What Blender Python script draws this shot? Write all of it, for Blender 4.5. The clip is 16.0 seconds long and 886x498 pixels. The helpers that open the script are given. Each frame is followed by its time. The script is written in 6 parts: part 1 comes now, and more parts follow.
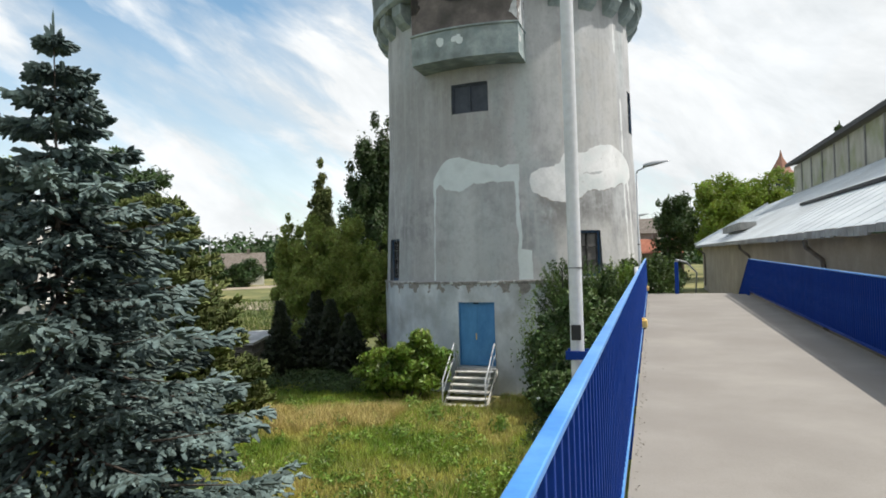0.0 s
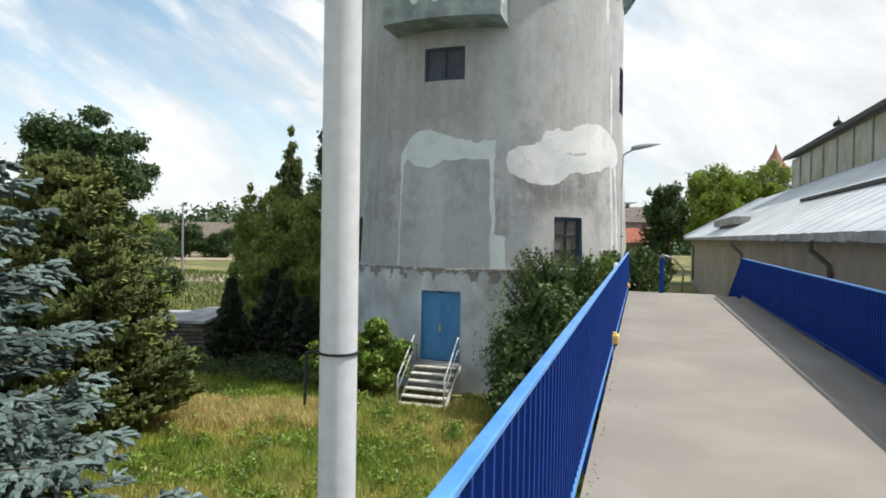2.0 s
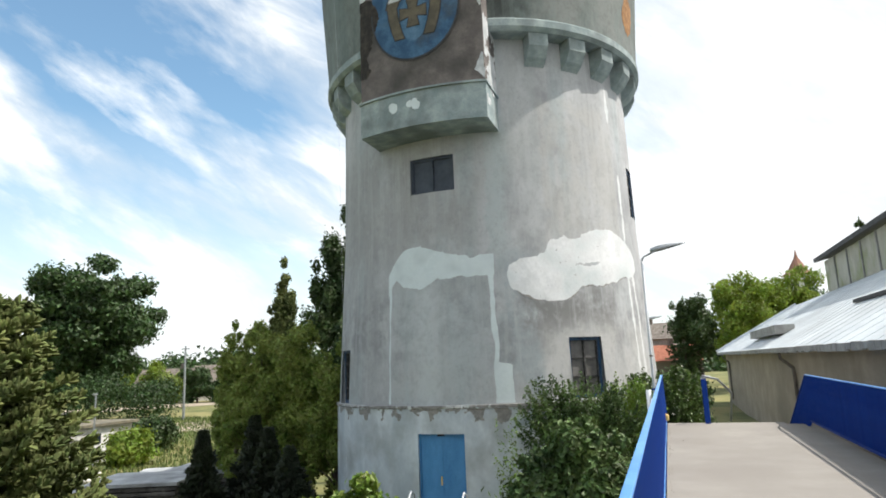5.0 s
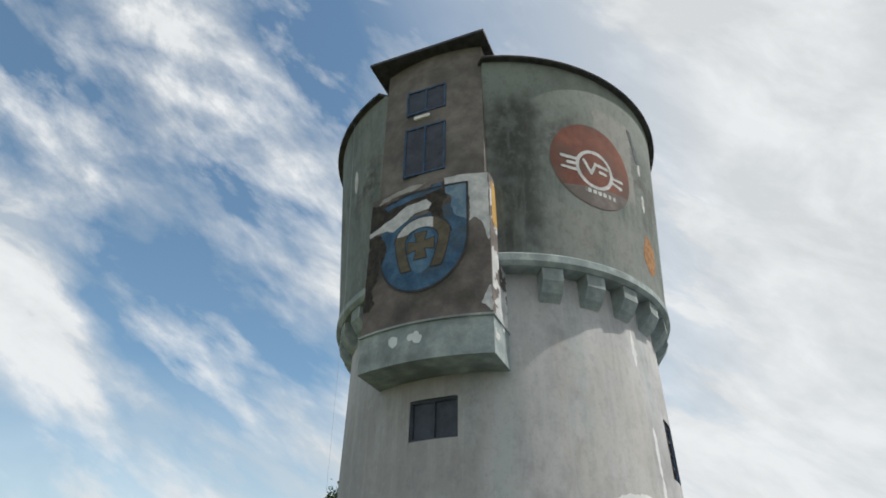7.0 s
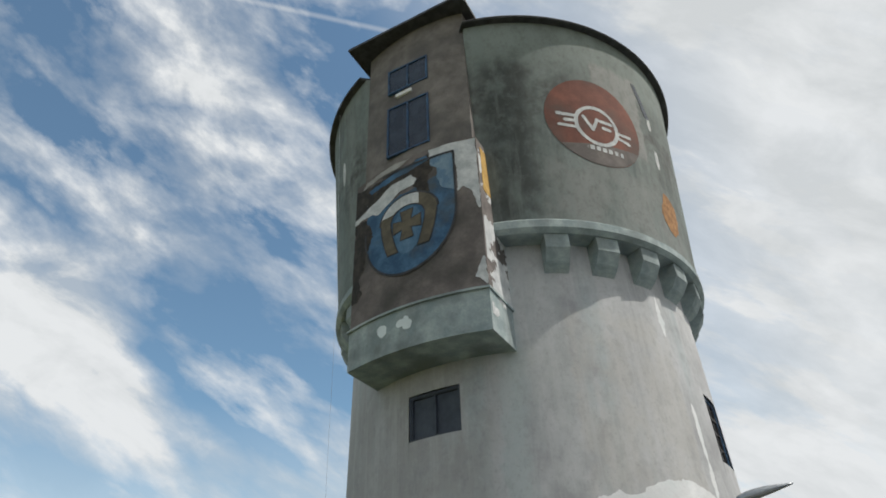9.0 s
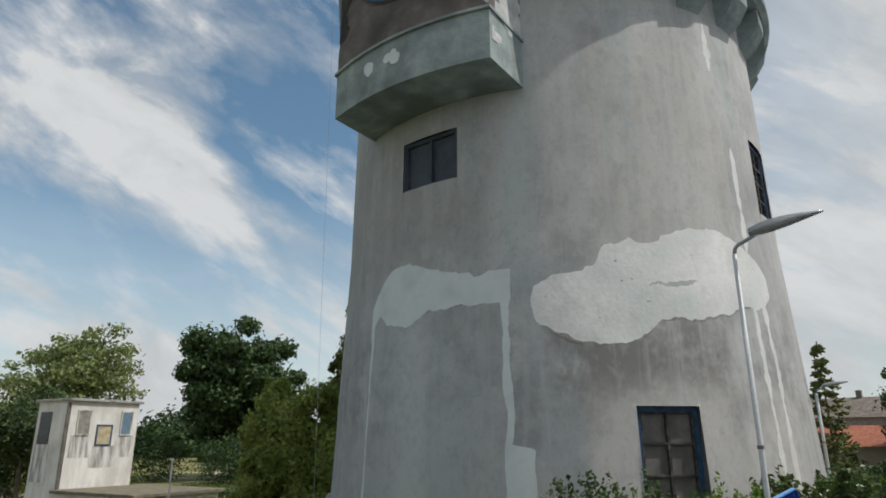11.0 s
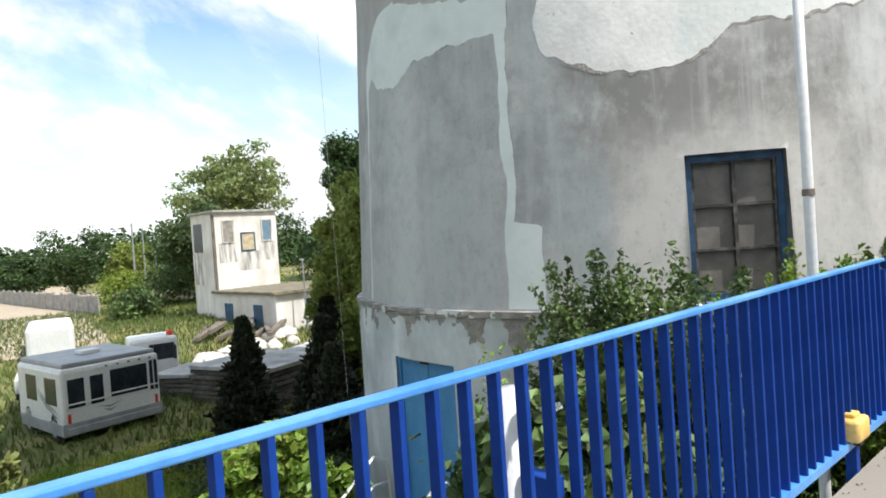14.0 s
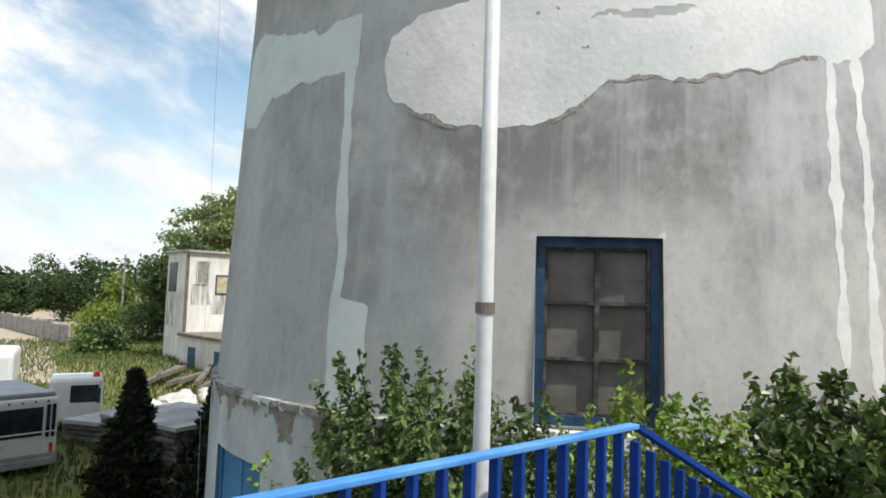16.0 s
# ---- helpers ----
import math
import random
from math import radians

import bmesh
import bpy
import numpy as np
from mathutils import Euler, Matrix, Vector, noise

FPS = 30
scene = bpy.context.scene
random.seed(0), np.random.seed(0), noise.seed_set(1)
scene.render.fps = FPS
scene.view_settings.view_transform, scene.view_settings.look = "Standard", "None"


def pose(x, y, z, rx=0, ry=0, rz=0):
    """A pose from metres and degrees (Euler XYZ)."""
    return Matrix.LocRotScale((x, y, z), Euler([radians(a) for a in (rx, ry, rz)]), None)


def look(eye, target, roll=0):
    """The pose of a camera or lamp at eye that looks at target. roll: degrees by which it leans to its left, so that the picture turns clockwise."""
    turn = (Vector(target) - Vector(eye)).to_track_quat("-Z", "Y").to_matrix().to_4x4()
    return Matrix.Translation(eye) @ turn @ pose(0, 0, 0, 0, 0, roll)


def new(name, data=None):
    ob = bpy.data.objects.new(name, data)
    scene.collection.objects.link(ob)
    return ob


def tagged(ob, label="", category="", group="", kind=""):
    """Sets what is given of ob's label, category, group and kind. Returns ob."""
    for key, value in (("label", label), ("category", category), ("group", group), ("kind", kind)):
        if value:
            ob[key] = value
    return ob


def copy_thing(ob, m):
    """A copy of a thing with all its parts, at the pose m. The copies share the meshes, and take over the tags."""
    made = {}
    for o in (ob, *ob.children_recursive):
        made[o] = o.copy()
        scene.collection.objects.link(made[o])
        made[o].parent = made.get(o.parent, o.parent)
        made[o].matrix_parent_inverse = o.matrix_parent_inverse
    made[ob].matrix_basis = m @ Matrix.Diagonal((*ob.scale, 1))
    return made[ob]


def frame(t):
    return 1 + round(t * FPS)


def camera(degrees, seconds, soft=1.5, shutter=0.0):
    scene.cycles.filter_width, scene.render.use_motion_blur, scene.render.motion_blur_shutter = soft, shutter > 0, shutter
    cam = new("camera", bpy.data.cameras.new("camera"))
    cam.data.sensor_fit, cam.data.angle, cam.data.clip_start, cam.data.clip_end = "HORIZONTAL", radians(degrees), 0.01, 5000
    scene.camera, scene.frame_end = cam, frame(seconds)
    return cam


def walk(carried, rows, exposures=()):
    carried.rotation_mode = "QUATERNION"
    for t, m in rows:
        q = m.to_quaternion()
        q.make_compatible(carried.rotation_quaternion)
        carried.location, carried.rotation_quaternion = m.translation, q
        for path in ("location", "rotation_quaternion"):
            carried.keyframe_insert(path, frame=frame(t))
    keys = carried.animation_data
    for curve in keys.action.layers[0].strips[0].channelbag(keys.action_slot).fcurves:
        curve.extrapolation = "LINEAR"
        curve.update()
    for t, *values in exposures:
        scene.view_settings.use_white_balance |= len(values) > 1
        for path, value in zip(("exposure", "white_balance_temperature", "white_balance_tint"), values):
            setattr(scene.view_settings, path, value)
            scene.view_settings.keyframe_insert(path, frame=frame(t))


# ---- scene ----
cam = camera(69.3, 16.0, soft=1.8)
METRES, EYE, TILT, LEAN, TURN = 19.5, 1.58, 0.0, 0.0, 18.1
ROWS = [
    (0.0, 0.0, 0.0, 0.0, 0.02, 0.75, 1.72),
    (0.5, 0.0091, 0.0282, 0.0033, -0.09, 5.39, 1.63),
    (1.0, 0.0211, 0.0547, 0.0031, 4.31, 1.21, 1.97),
    (1.5, 0.0312, 0.0839, 0.0074, -0.47, 4.61, 0.52),
    (2.0, 0.0442, 0.1113, 0.0074, -0.85, -1.16, -0.99),
    (2.5, 0.0493, 0.1398, 0.0057, -1.55, -0.74, 2.64),
    (3.0, 0.0571, 0.1752, 0.0032, 2.4, -8.63, 3.64),
    (3.5, 0.0557, 0.1959, 0.0006, 1.71, -8.54, 0.99),
    (4.0, 0.0606, 0.2157, 0.0021, 2.17, -2.76, -0.44),
    (4.5, 0.0687, 0.2342, 0.0035, 4.37, -0.96, -0.25),
    (5.0, 0.0824, 0.2551, 0.0095, 1.07, 10.32, 2.25),
    (7.5, 0.1522, 0.3951, 0.0224, 7.12, 34.88, 0.3),
    (8.0, 0.1661, 0.4239, 0.022, 10.69, 36.05, 2.16),
    (10.5, 0.235, 0.5844, 0.0213, 12.1, 25.54, 0.59),
    (11.0, 0.2465, 0.6115, 0.0154, 16.2, 16.61, 0.1),
    (11.5, 0.2579, 0.644, 0.0118, 17.65, 10.19, 0.11),
    (12.0, 0.2685, 0.6742, 0.0078, 20.5, 1.55, -0.1),
    (12.5, 0.2804, 0.7055, 0.0068, 19.3, 0.56, 0.68),
    (13.0, 0.292, 0.7347, 0.0041, 23.2, -3.44, 2.29),
    (13.5, 0.3046, 0.7661, 0.0054, 22.36, -0.83, 3.44),
    (14.0, 0.3159, 0.7948, 0.0055, 30.6, -1.15, 3.91),
    (14.5, 0.3281, 0.8268, 0.0078, 26.93, -2.37, 3.04),
    (15.0, 0.3432, 0.8548, 0.0096, 28.91, -1.31, 1.63),
    (15.5, 0.3556, 0.8876, 0.0114, 27.76, 1.81, -3.66),
    (16.0, 0.3688, 0.9172, 0.0129, 31.77, 4.35, -1.78),
]
walk(cam, [(t, pose(0, 0, EYE, TILT, LEAN, TURN) @ pose(METRES * x, METRES * y, METRES * z, 90 + pitch, roll, yaw)) for t, x, y, z, yaw, pitch, roll in ROWS],
     exposures=[(0.0, 0.0), (1.5, 0.0), (2.5, 0.1), (3.0, 0.2), (3.5, 0.43), (4.3, 0.4), (5.0, 0.27), (6.5, -0.1), (7.5, -0.36), (8.2, -0.34), (10.3, -0.38), (10.6, -0.44), (11.0, -0.6), (11.5, -0.54), (12.0, -0.26), (12.5, 0.1), (13.0, 0.32), (13.5, 0.46), (14.0, 0.4), (14.5, 0.38), (15.5, 0.24), (16.0, 0.05)])

# ---- light and sky ----
SUN_AZ, SUN_EL = radians(73), radians(56)      # azimuth clockwise from +y
world = bpy.data.worlds.new("sky_world")
scene.world = world
world.use_nodes = True
wn, wl = world.node_tree.nodes, world.node_tree.links
wn.clear()
w_out = wn.new("ShaderNodeOutputWorld")
w_bg = wn.new("ShaderNodeBackground")
w_sky = wn.new("ShaderNodeTexSky")
w_sky.sky_type, w_sky.sun_disc = "NISHITA", False
w_sky.sun_elevation, w_sky.sun_rotation = SUN_EL, SUN_AZ
w_sky.air_density, w_sky.dust_density, w_sky.ozone_density = 1.0, 0.4, 2.5
w_tc = wn.new("ShaderNodeTexCoord")
w_map = wn.new("ShaderNodeMapping")
w_map.inputs["Scale"].default_value = (0.9, 2.4, 3.6)      # streaks that fall to the right
w_turn = wn.new("ShaderNodeMapping")
w_turn.inputs["Rotation"].default_value = (0, 0, radians(-28))
w_tip = wn.new("ShaderNodeMapping")
w_tip.inputs["Rotation"].default_value = (0, radians(-31), 0)
w_noise = wn.new("ShaderNodeTexNoise")
w_noise.inputs["Scale"].default_value, w_noise.inputs["Detail"].default_value = 1.5, 9.0
w_noise.inputs["Roughness"].default_value, w_noise.inputs["Distortion"].default_value = 0.56, 0.15
w_ramp = wn.new("ShaderNodeValToRGB")
w_ramp.color_ramp.elements[0].position, w_ramp.color_ramp.elements[1].position = 0.47, 0.64
w_sep = wn.new("ShaderNodeSeparateXYZ")
w_haze = wn.new("ShaderNodeMapRange")          # thin cloud thickens towards the sun's side
w_haze.inputs["From Min"].default_value, w_haze.inputs["From Max"].default_value = -0.36, 0.10
w_low = wn.new("ShaderNodeMapRange")           # and towards the horizon
w_low.inputs["From Min"].default_value, w_low.inputs["From Max"].default_value, w_low.inputs["To Max"].default_value = 0.36, 0.03, 0.8
w_max = wn.new("ShaderNodeMath"); w_max.operation = "MAXIMUM"
w_mul = wn.new("ShaderNodeMath"); w_mul.operation = "MULTIPLY"; w_mul.inputs[1].default_value = 0.97
w_add = wn.new("ShaderNodeMath"); w_add.operation = "ADD"; w_add.use_clamp = True
w_mix = wn.new("ShaderNodeMixRGB")
w_tone = wn.new("ShaderNodeMixRGB")             # grey undersides, white crests
w_tone.inputs["Color1"].default_value, w_tone.inputs["Color2"].default_value = (7.0, 7.3, 7.45, 1), (8.7, 8.95, 9.1, 1)
w_pmap = wn.new("ShaderNodeMapping")
w_pmap.inputs["Scale"].default_value, w_pmap.inputs["Location"].default_value = (1.0, 1.7, 2.6), (0.35, 0.2, 0.0)
w_puff = wn.new("ShaderNodeTexNoise")
w_puff.inputs["Scale"].default_value, w_puff.inputs["Detail"].default_value = 4.2, 13.0
w_puff.inputs["Roughness"].default_value, w_puff.inputs["Distortion"].default_value = 0.6, 0.35
w_pr = wn.new("ShaderNodeMapRange")
w_pr.inputs["From Min"].default_value, w_pr.inputs["From Max"].default_value = 0.40, 0.62
w_lift = wn.new("ShaderNodeMath"); w_lift.operation = "MULTIPLY_ADD"
w_lift.inputs[1].default_value, w_lift.inputs[2].default_value = 0.85, 0.55
w_cut = wn.new("ShaderNodeMath"); w_cut.operation = "MULTIPLY"
wl.new(w_tip.outputs["Vector"], w_pmap.inputs["Vector"])
wl.new(w_pmap.outputs["Vector"], w_puff.inputs["Vector"])
wl.new(w_puff.outputs["Fac"], w_pr.inputs["Value"])
wl.new(w_pr.outputs["Result"], w_lift.inputs[0])
wl.new(w_pr.outputs["Result"], w_tone.inputs["Fac"])
wl.new(w_tone.outputs["Color"], w_mix.inputs["Color2"])
wl.new(w_tc.outputs["Generated"], w_turn.inputs["Vector"])
wl.new(w_turn.outputs["Vector"], w_tip.inputs["Vector"])
wl.new(w_tip.outputs["Vector"], w_map.inputs["Vector"])
wl.new(w_map.outputs["Vector"], w_noise.inputs["Vector"])
wl.new(w_noise.outputs["Fac"], w_ramp.inputs["Fac"])
wl.new(w_tc.outputs["Generated"], w_sep.inputs["Vector"])
wl.new(w_sep.outputs["X"], w_haze.inputs["Value"])
wl.new(w_sep.outputs["Z"], w_low.inputs["Value"])
wl.new(w_haze.outputs["Result"], w_max.inputs[0])
wl.new(w_low.outputs["Result"], w_max.inputs[1])
wl.new(w_max.outputs[0], w_mul.inputs[0])
wl.new(w_mul.outputs[0], w_add.inputs[0])
w_map2 = wn.new("ShaderNodeMapping")           # a second, finer set of streaks
w_map2.inputs["Scale"].default_value, w_map2.inputs["Location"].default_value = (1.5, 3.6, 6.2), (0.9, 0.4, 0.25)
w_noise2 = wn.new("ShaderNodeTexNoise")
w_noise2.inputs["Scale"].default_value, w_noise2.inputs["Detail"].default_value, w_noise2.inputs["Roughness"].default_value = 1.6, 9.0, 0.58
w_ramp2 = wn.new("ShaderNodeMapRange")
w_ramp2.inputs["From Min"].default_value, w_ramp2.inputs["From Max"].default_value, w_ramp2.inputs["To Max"].default_value = 0.50, 0.68, 0.75
w_both = wn.new("ShaderNodeMath"); w_both.operation = "MAXIMUM"
wl.new(w_tip.outputs["Vector"], w_map2.inputs["Vector"])
wl.new(w_map2.outputs["Vector"], w_noise2.inputs["Vector"])
wl.new(w_noise2.outputs["Fac"], w_ramp2.inputs["Value"])
wl.new(w_ramp.outputs["Color"], w_both.inputs[0])
wl.new(w_ramp2.outputs["Result"], w_both.inputs[1])
wl.new(w_both.outputs[0], w_cut.inputs[0])
wl.new(w_lift.outputs[0], w_cut.inputs[1])
wl.new(w_cut.outputs[0], w_add.inputs[1])
w_fac = w_add.outputs[0]
for normal, along, start in (((-0.6362, 0.6642, -0.3926), (0.7281, 0.3483, -0.5904), -0.1), ((-0.5728, 0.5772, -0.582), (-0.7292, -0.6832, 0.0402), -0.1)):        # two thin vapour trails, each along a great circle
    near = wn.new("ShaderNodeVectorMath"); near.operation = "DOT_PRODUCT"; near.inputs[1].default_value = normal
    far = wn.new("ShaderNodeVectorMath"); far.operation = "DOT_PRODUCT"; far.inputs[1].default_value = along
    wl.new(w_tc.outputs["Generated"], near.inputs[0])
    wl.new(w_tc.outputs["Generated"], far.inputs[0])
    off = wn.new("ShaderNodeMath"); off.operation = "ABSOLUTE"
    wl.new(near.outputs["Value"], off.inputs[0])
    thin = wn.new("ShaderNodeMapRange")
    thin.inputs["From Min"].default_value, thin.inputs["From Max"].default_value, thin.inputs["To Max"].default_value = 0.005, 0.001, 0.3
    wl.new(off.outputs[0], thin.inputs["Value"])
    reach = wn.new("ShaderNodeMapRange")
    reach.inputs["From Min"].default_value, reach.inputs["From Max"].default_value = start, start + 0.04
    wl.new(far.outputs["Value"], reach.inputs["Value"])
    k = wn.new("ShaderNodeMath"); k.operation = "MULTIPLY"
    wl.new(thin.outputs["Result"], k.inputs[0])
    wl.new(reach.outputs["Result"], k.inputs[1])
    u = wn.new("ShaderNodeMath"); u.operation = "ADD"; u.use_clamp = True
    wl.new(w_fac, u.inputs[0])
    wl.new(k.outputs[0], u.inputs[1])
    w_fac = u.outputs[0]
wl.new(w_fac, w_mix.inputs["Fac"])
w_gain = wn.new("ShaderNodeVectorMath")
w_gain.operation = "MULTIPLY"
w_gain.inputs[1].default_value = (1.54, 1.69, 1.50)
wl.new(w_sky.outputs["Color"], w_gain.inputs[0])
wl.new(w_gain.outputs["Vector"], w_mix.inputs["Color1"])
wl.new(w_mix.outputs["Color"], w_bg.inputs["Color"])
w_bg.inputs["Strength"].default_value = 0.115
wl.new(w_bg.outputs["Background"], w_out.inputs["Surface"])

sun_data = bpy.data.lights.new("sun", "SUN")
sun_data.energy, sun_data.angle, sun_data.color = 4.6, radians(0.6), (1.0, 0.95, 0.87)
sun = new("sun", sun_data)
sun_dir = Vector((math.sin(SUN_AZ) * math.cos(SUN_EL), math.cos(SUN_AZ) * math.cos(SUN_EL), math.sin(SUN_EL)))
sun.matrix_world = look(sun_dir * 60, (0, 0, 0))


# ---- materials ----
def material(name, a, b, scale=3.0, rough=0.8, stretch=(1, 1, 1), fine=40.0, bump=0.15, metal=0.0, c=None, c_scale=0.6,
             island=0.0, per_object=0.0, detail=6.0, spots=(0.4, 0.65), trans=0.0, grain=0.18):
    """Two colours mixed by a noise, a third in larger stains, fine grain in tone and relief."""
    m = bpy.data.materials.new(name)
    m.use_nodes = True
    n, l = m.node_tree.nodes, m.node_tree.links
    bs = n["Principled BSDF"]
    bs.inputs["Roughness"].default_value, bs.inputs["Metallic"].default_value = rough, metal
    tc = n.new("ShaderNodeTexCoord")
    mp = n.new("ShaderNodeMapping")
    mp.inputs["Scale"].default_value = stretch
    l.new(tc.outputs["Object"], mp.inputs["Vector"])
    n1 = n.new("ShaderNodeTexNoise")
    n1.inputs["Scale"].default_value, n1.inputs["Detail"].default_value = scale, detail
    n1.inputs["Roughness"].default_value = 0.62
    l.new(mp.outputs["Vector"], n1.inputs["Vector"])
    r1 = n.new("ShaderNodeValToRGB")
    r1.color_ramp.elements[0].position, r1.color_ramp.elements[1].position = spots
    r1.color_ramp.elements[0].color, r1.color_ramp.elements[1].color = (*a, 1), (*b, 1)
    l.new(n1.outputs["Fac"], r1.inputs["Fac"])
    colour = r1.outputs["Color"]
    if c:
        n2 = n.new("ShaderNodeTexNoise")
        n2.inputs["Scale"].default_value, n2.inputs["Detail"].default_value = c_scale, 5.0
        l.new(tc.outputs["Object"], n2.inputs["Vector"])
        r2 = n.new("ShaderNodeValToRGB")
        r2.color_ramp.elements[0].position, r2.color_ramp.elements[1].position = 0.46, 0.66
        l.new(n2.outputs["Fac"], r2.inputs["Fac"])
        mx = n.new("ShaderNodeMixRGB")
        mx.inputs["Color2"].default_value = (*c, 1)
        l.new(r2.outputs["Color"], mx.inputs["Fac"])
        l.new(colour, mx.inputs["Color1"])
        colour = mx.outputs["Color"]
    n3 = n.new("ShaderNodeTexNoise")
    n3.inputs["Scale"].default_value, n3.inputs["Detail"].default_value = fine, 4.0
    l.new(tc.outputs["Object"], n3.inputs["Vector"])
    hv = n.new("ShaderNodeHueSaturation")
    mr = n.new("ShaderNodeMapRange")
    mr.inputs["To Min"].default_value, mr.inputs["To Max"].default_value = 1 - grain, 1 + grain
    l.new(n3.outputs["Fac"], mr.inputs["Value"])
    value = mr.outputs["Result"]
    for amount, node, out in ((island, "ShaderNodeNewGeometry", "Random Per Island"), (per_object, "ShaderNodeObjectInfo", "Random")):
        if amount:
            g = n.new(node)
            m2 = n.new("ShaderNodeMapRange")
            m2.inputs["To Min"].default_value, m2.inputs["To Max"].default_value = 1 - amount, 1 + amount
            l.new(g.outputs[out], m2.inputs["Value"])
            mu = n.new("ShaderNodeMath")
            mu.operation = "MULTIPLY"
            l.new(value, mu.inputs[0])
            l.new(m2.outputs["Result"], mu.inputs[1])
            value = mu.outputs[0]
            if node == "ShaderNodeNewGeometry":
                hu = n.new("ShaderNodeMapRange")
                hu.inputs["To Min"].default_value, hu.inputs["To Max"].default_value = 0.48, 0.52
                l.new(g.outputs[out], hu.inputs["Value"])
                l.new(hu.outputs["Result"], hv.inputs["Hue"])
    l.new(value, hv.inputs["Value"])
    l.new(colour, hv.inputs["Color"])
    l.new(hv.outputs["Color"], bs.inputs["Base Color"])
    if bump:
        bp = n.new("ShaderNodeBump")
        bp.inputs["Strength"].default_value, bp.inputs["Distance"].default_value = bump, 0.02
        l.new(n3.outputs["Fac"], bp.inputs["Height"])
        l.new(bp.outputs["Normal"], bs.inputs["Normal"])
    if trans:
        tl = n.new("ShaderNodeBsdfTranslucent")
        l.new(hv.outputs["Color"], tl.inputs["Color"])
        ms = n.new("ShaderNodeMixShader")
        ms.inputs["Fac"].default_value = trans
        l.new(bs.outputs["BSDF"], ms.inputs[1])
        l.new(tl.outputs["BSDF"], ms.inputs[2])
        l.new(ms.outputs["Shader"], n["Material Output"].inputs["Surface"])
    return m


def wall_material(name, low, high, green, dark, damp_z, fields=()):
    """Old plaster: cloudy tone, greenish old paint in broad upright fields, damp blotches about a height, fine streaks."""
    m = material(name, low, high, 0.9, 0.9, (1.2, 1.2, 0.38), 9, 0.12, detail=10.0, spots=(0.34, 0.60), grain=0.08)
    n, l = m.node_tree.nodes, m.node_tree.links
    bs = n["Principled BSDF"]
    colour = bs.inputs["Base Color"].links[0].from_socket
    tc = n.new("ShaderNodeTexCoord")

    def field(scale, stretch, lo, hi, detail=10.0, shift=0.0):
        mp = n.new("ShaderNodeMapping")
        mp.inputs["Scale"].default_value, mp.inputs["Location"].default_value = stretch, (shift, 0, 0)
        l.new(tc.outputs["Object"], mp.inputs["Vector"])
        ns = n.new("ShaderNodeTexNoise")
        ns.inputs["Scale"].default_value, ns.inputs["Detail"].default_value, ns.inputs["Roughness"].default_value = scale, detail, 0.65
        l.new(mp.outputs["Vector"], ns.inputs["Vector"])
        r = n.new("ShaderNodeMapRange")
        r.inputs["From Min"].default_value, r.inputs["From Max"].default_value = lo, hi
        l.new(ns.outputs["Fac"], r.inputs["Value"])
        return r.outputs["Result"]

    def times(a, b):
        k = n.new("ShaderNodeMath")
        k.operation = "MULTIPLY"
        l.new(a, k.inputs[0])
        if isinstance(b, float):
            k.inputs[1].default_value = b
        else:
            l.new(b, k.inputs[1])
        return k.outputs[0]

    def lay(base, fac, tone):
        mx = n.new("ShaderNodeMixRGB")
        mx.inputs["Color2"].default_value = (*tone, 1)
        l.new(fac, mx.inputs["Fac"])
        l.new(base, mx.inputs["Color1"])
        return mx.outputs["Color"]
    colour = lay(colour, times(field(0.75, (1, 1, 0.12), 0.50, 0.62, 4.0), 0.75), green)
    sp = n.new("ShaderNodeSeparateXYZ")
    l.new(tc.outputs["Object"], sp.inputs["Vector"])
    band = n.new("ShaderNodeMath")
    band.operation = "SUBTRACT"
    band.inputs[1].default_value = damp_z
    l.new(sp.outputs["Z"], band.inputs[0])
    ab = n.new("ShaderNodeMath")
    ab.operation = "ABSOLUTE"
    l.new(band.outputs[0], ab.inputs[0])
    br = n.new("ShaderNodeMapRange")
    br.inputs["From Min"].default_value, br.inputs["From Max"].default_value = 1.7, 0.2
    l.new(ab.outputs[0], br.inputs["Value"])
    colour = lay(colour, times(times(field(1.5, (1, 1, 1.2), 0.44, 0.60, 12.0, 3.0), br.outputs["Result"]), 0.85), dark)
    colour = lay(colour, times(field(0.8, (1, 1, 1), 0.50, 0.66, 12.0, 9.0), 0.45), dark)
    colour = lay(colour, times(field(3.2, (1, 1, 0.06), 0.56, 0.68, 3.0, 5.0), 0.45), high)
    # fields of other paint, old damp and sun or shade tints, by degrees round the tower and height, with ragged borders
    def scalar(op, a, b=None):
        k = n.new("ShaderNodeMath")
        k.operation = op
        for i, v in enumerate((a, b)):
            if isinstance(v, (int, float)):
                k.inputs[i].default_value = v
            elif v is not None:
                l.new(v, k.inputs[i])
        return k.outputs[0]

    def ramp(v, lo, hi):
        r = n.new("ShaderNodeMapRange")
        r.interpolation_type = "SMOOTHSTEP"
        r.inputs["From Min"].default_value, r.inputs["From Max"].default_value = lo, hi
        l.new(v, r.inputs["Value"])
        return r.outputs["Result"]
    turn = scalar("MULTIPLY", scalar("ARCTAN2", sp.outputs["X"], scalar("MULTIPLY", sp.outputs["Y"], -1.0)), 57.2958)
    rag = scalar("SUBTRACT", field(2.2, (1, 1, 1), 0.0, 1.0, 9.0, 4.0), 0.5)
    turn = scalar("ADD", turn, scalar("MULTIPLY", rag, 7.0))
    high_z = scalar("ADD", sp.outputs["Z"], scalar("MULTIPLY", rag, 1.1))
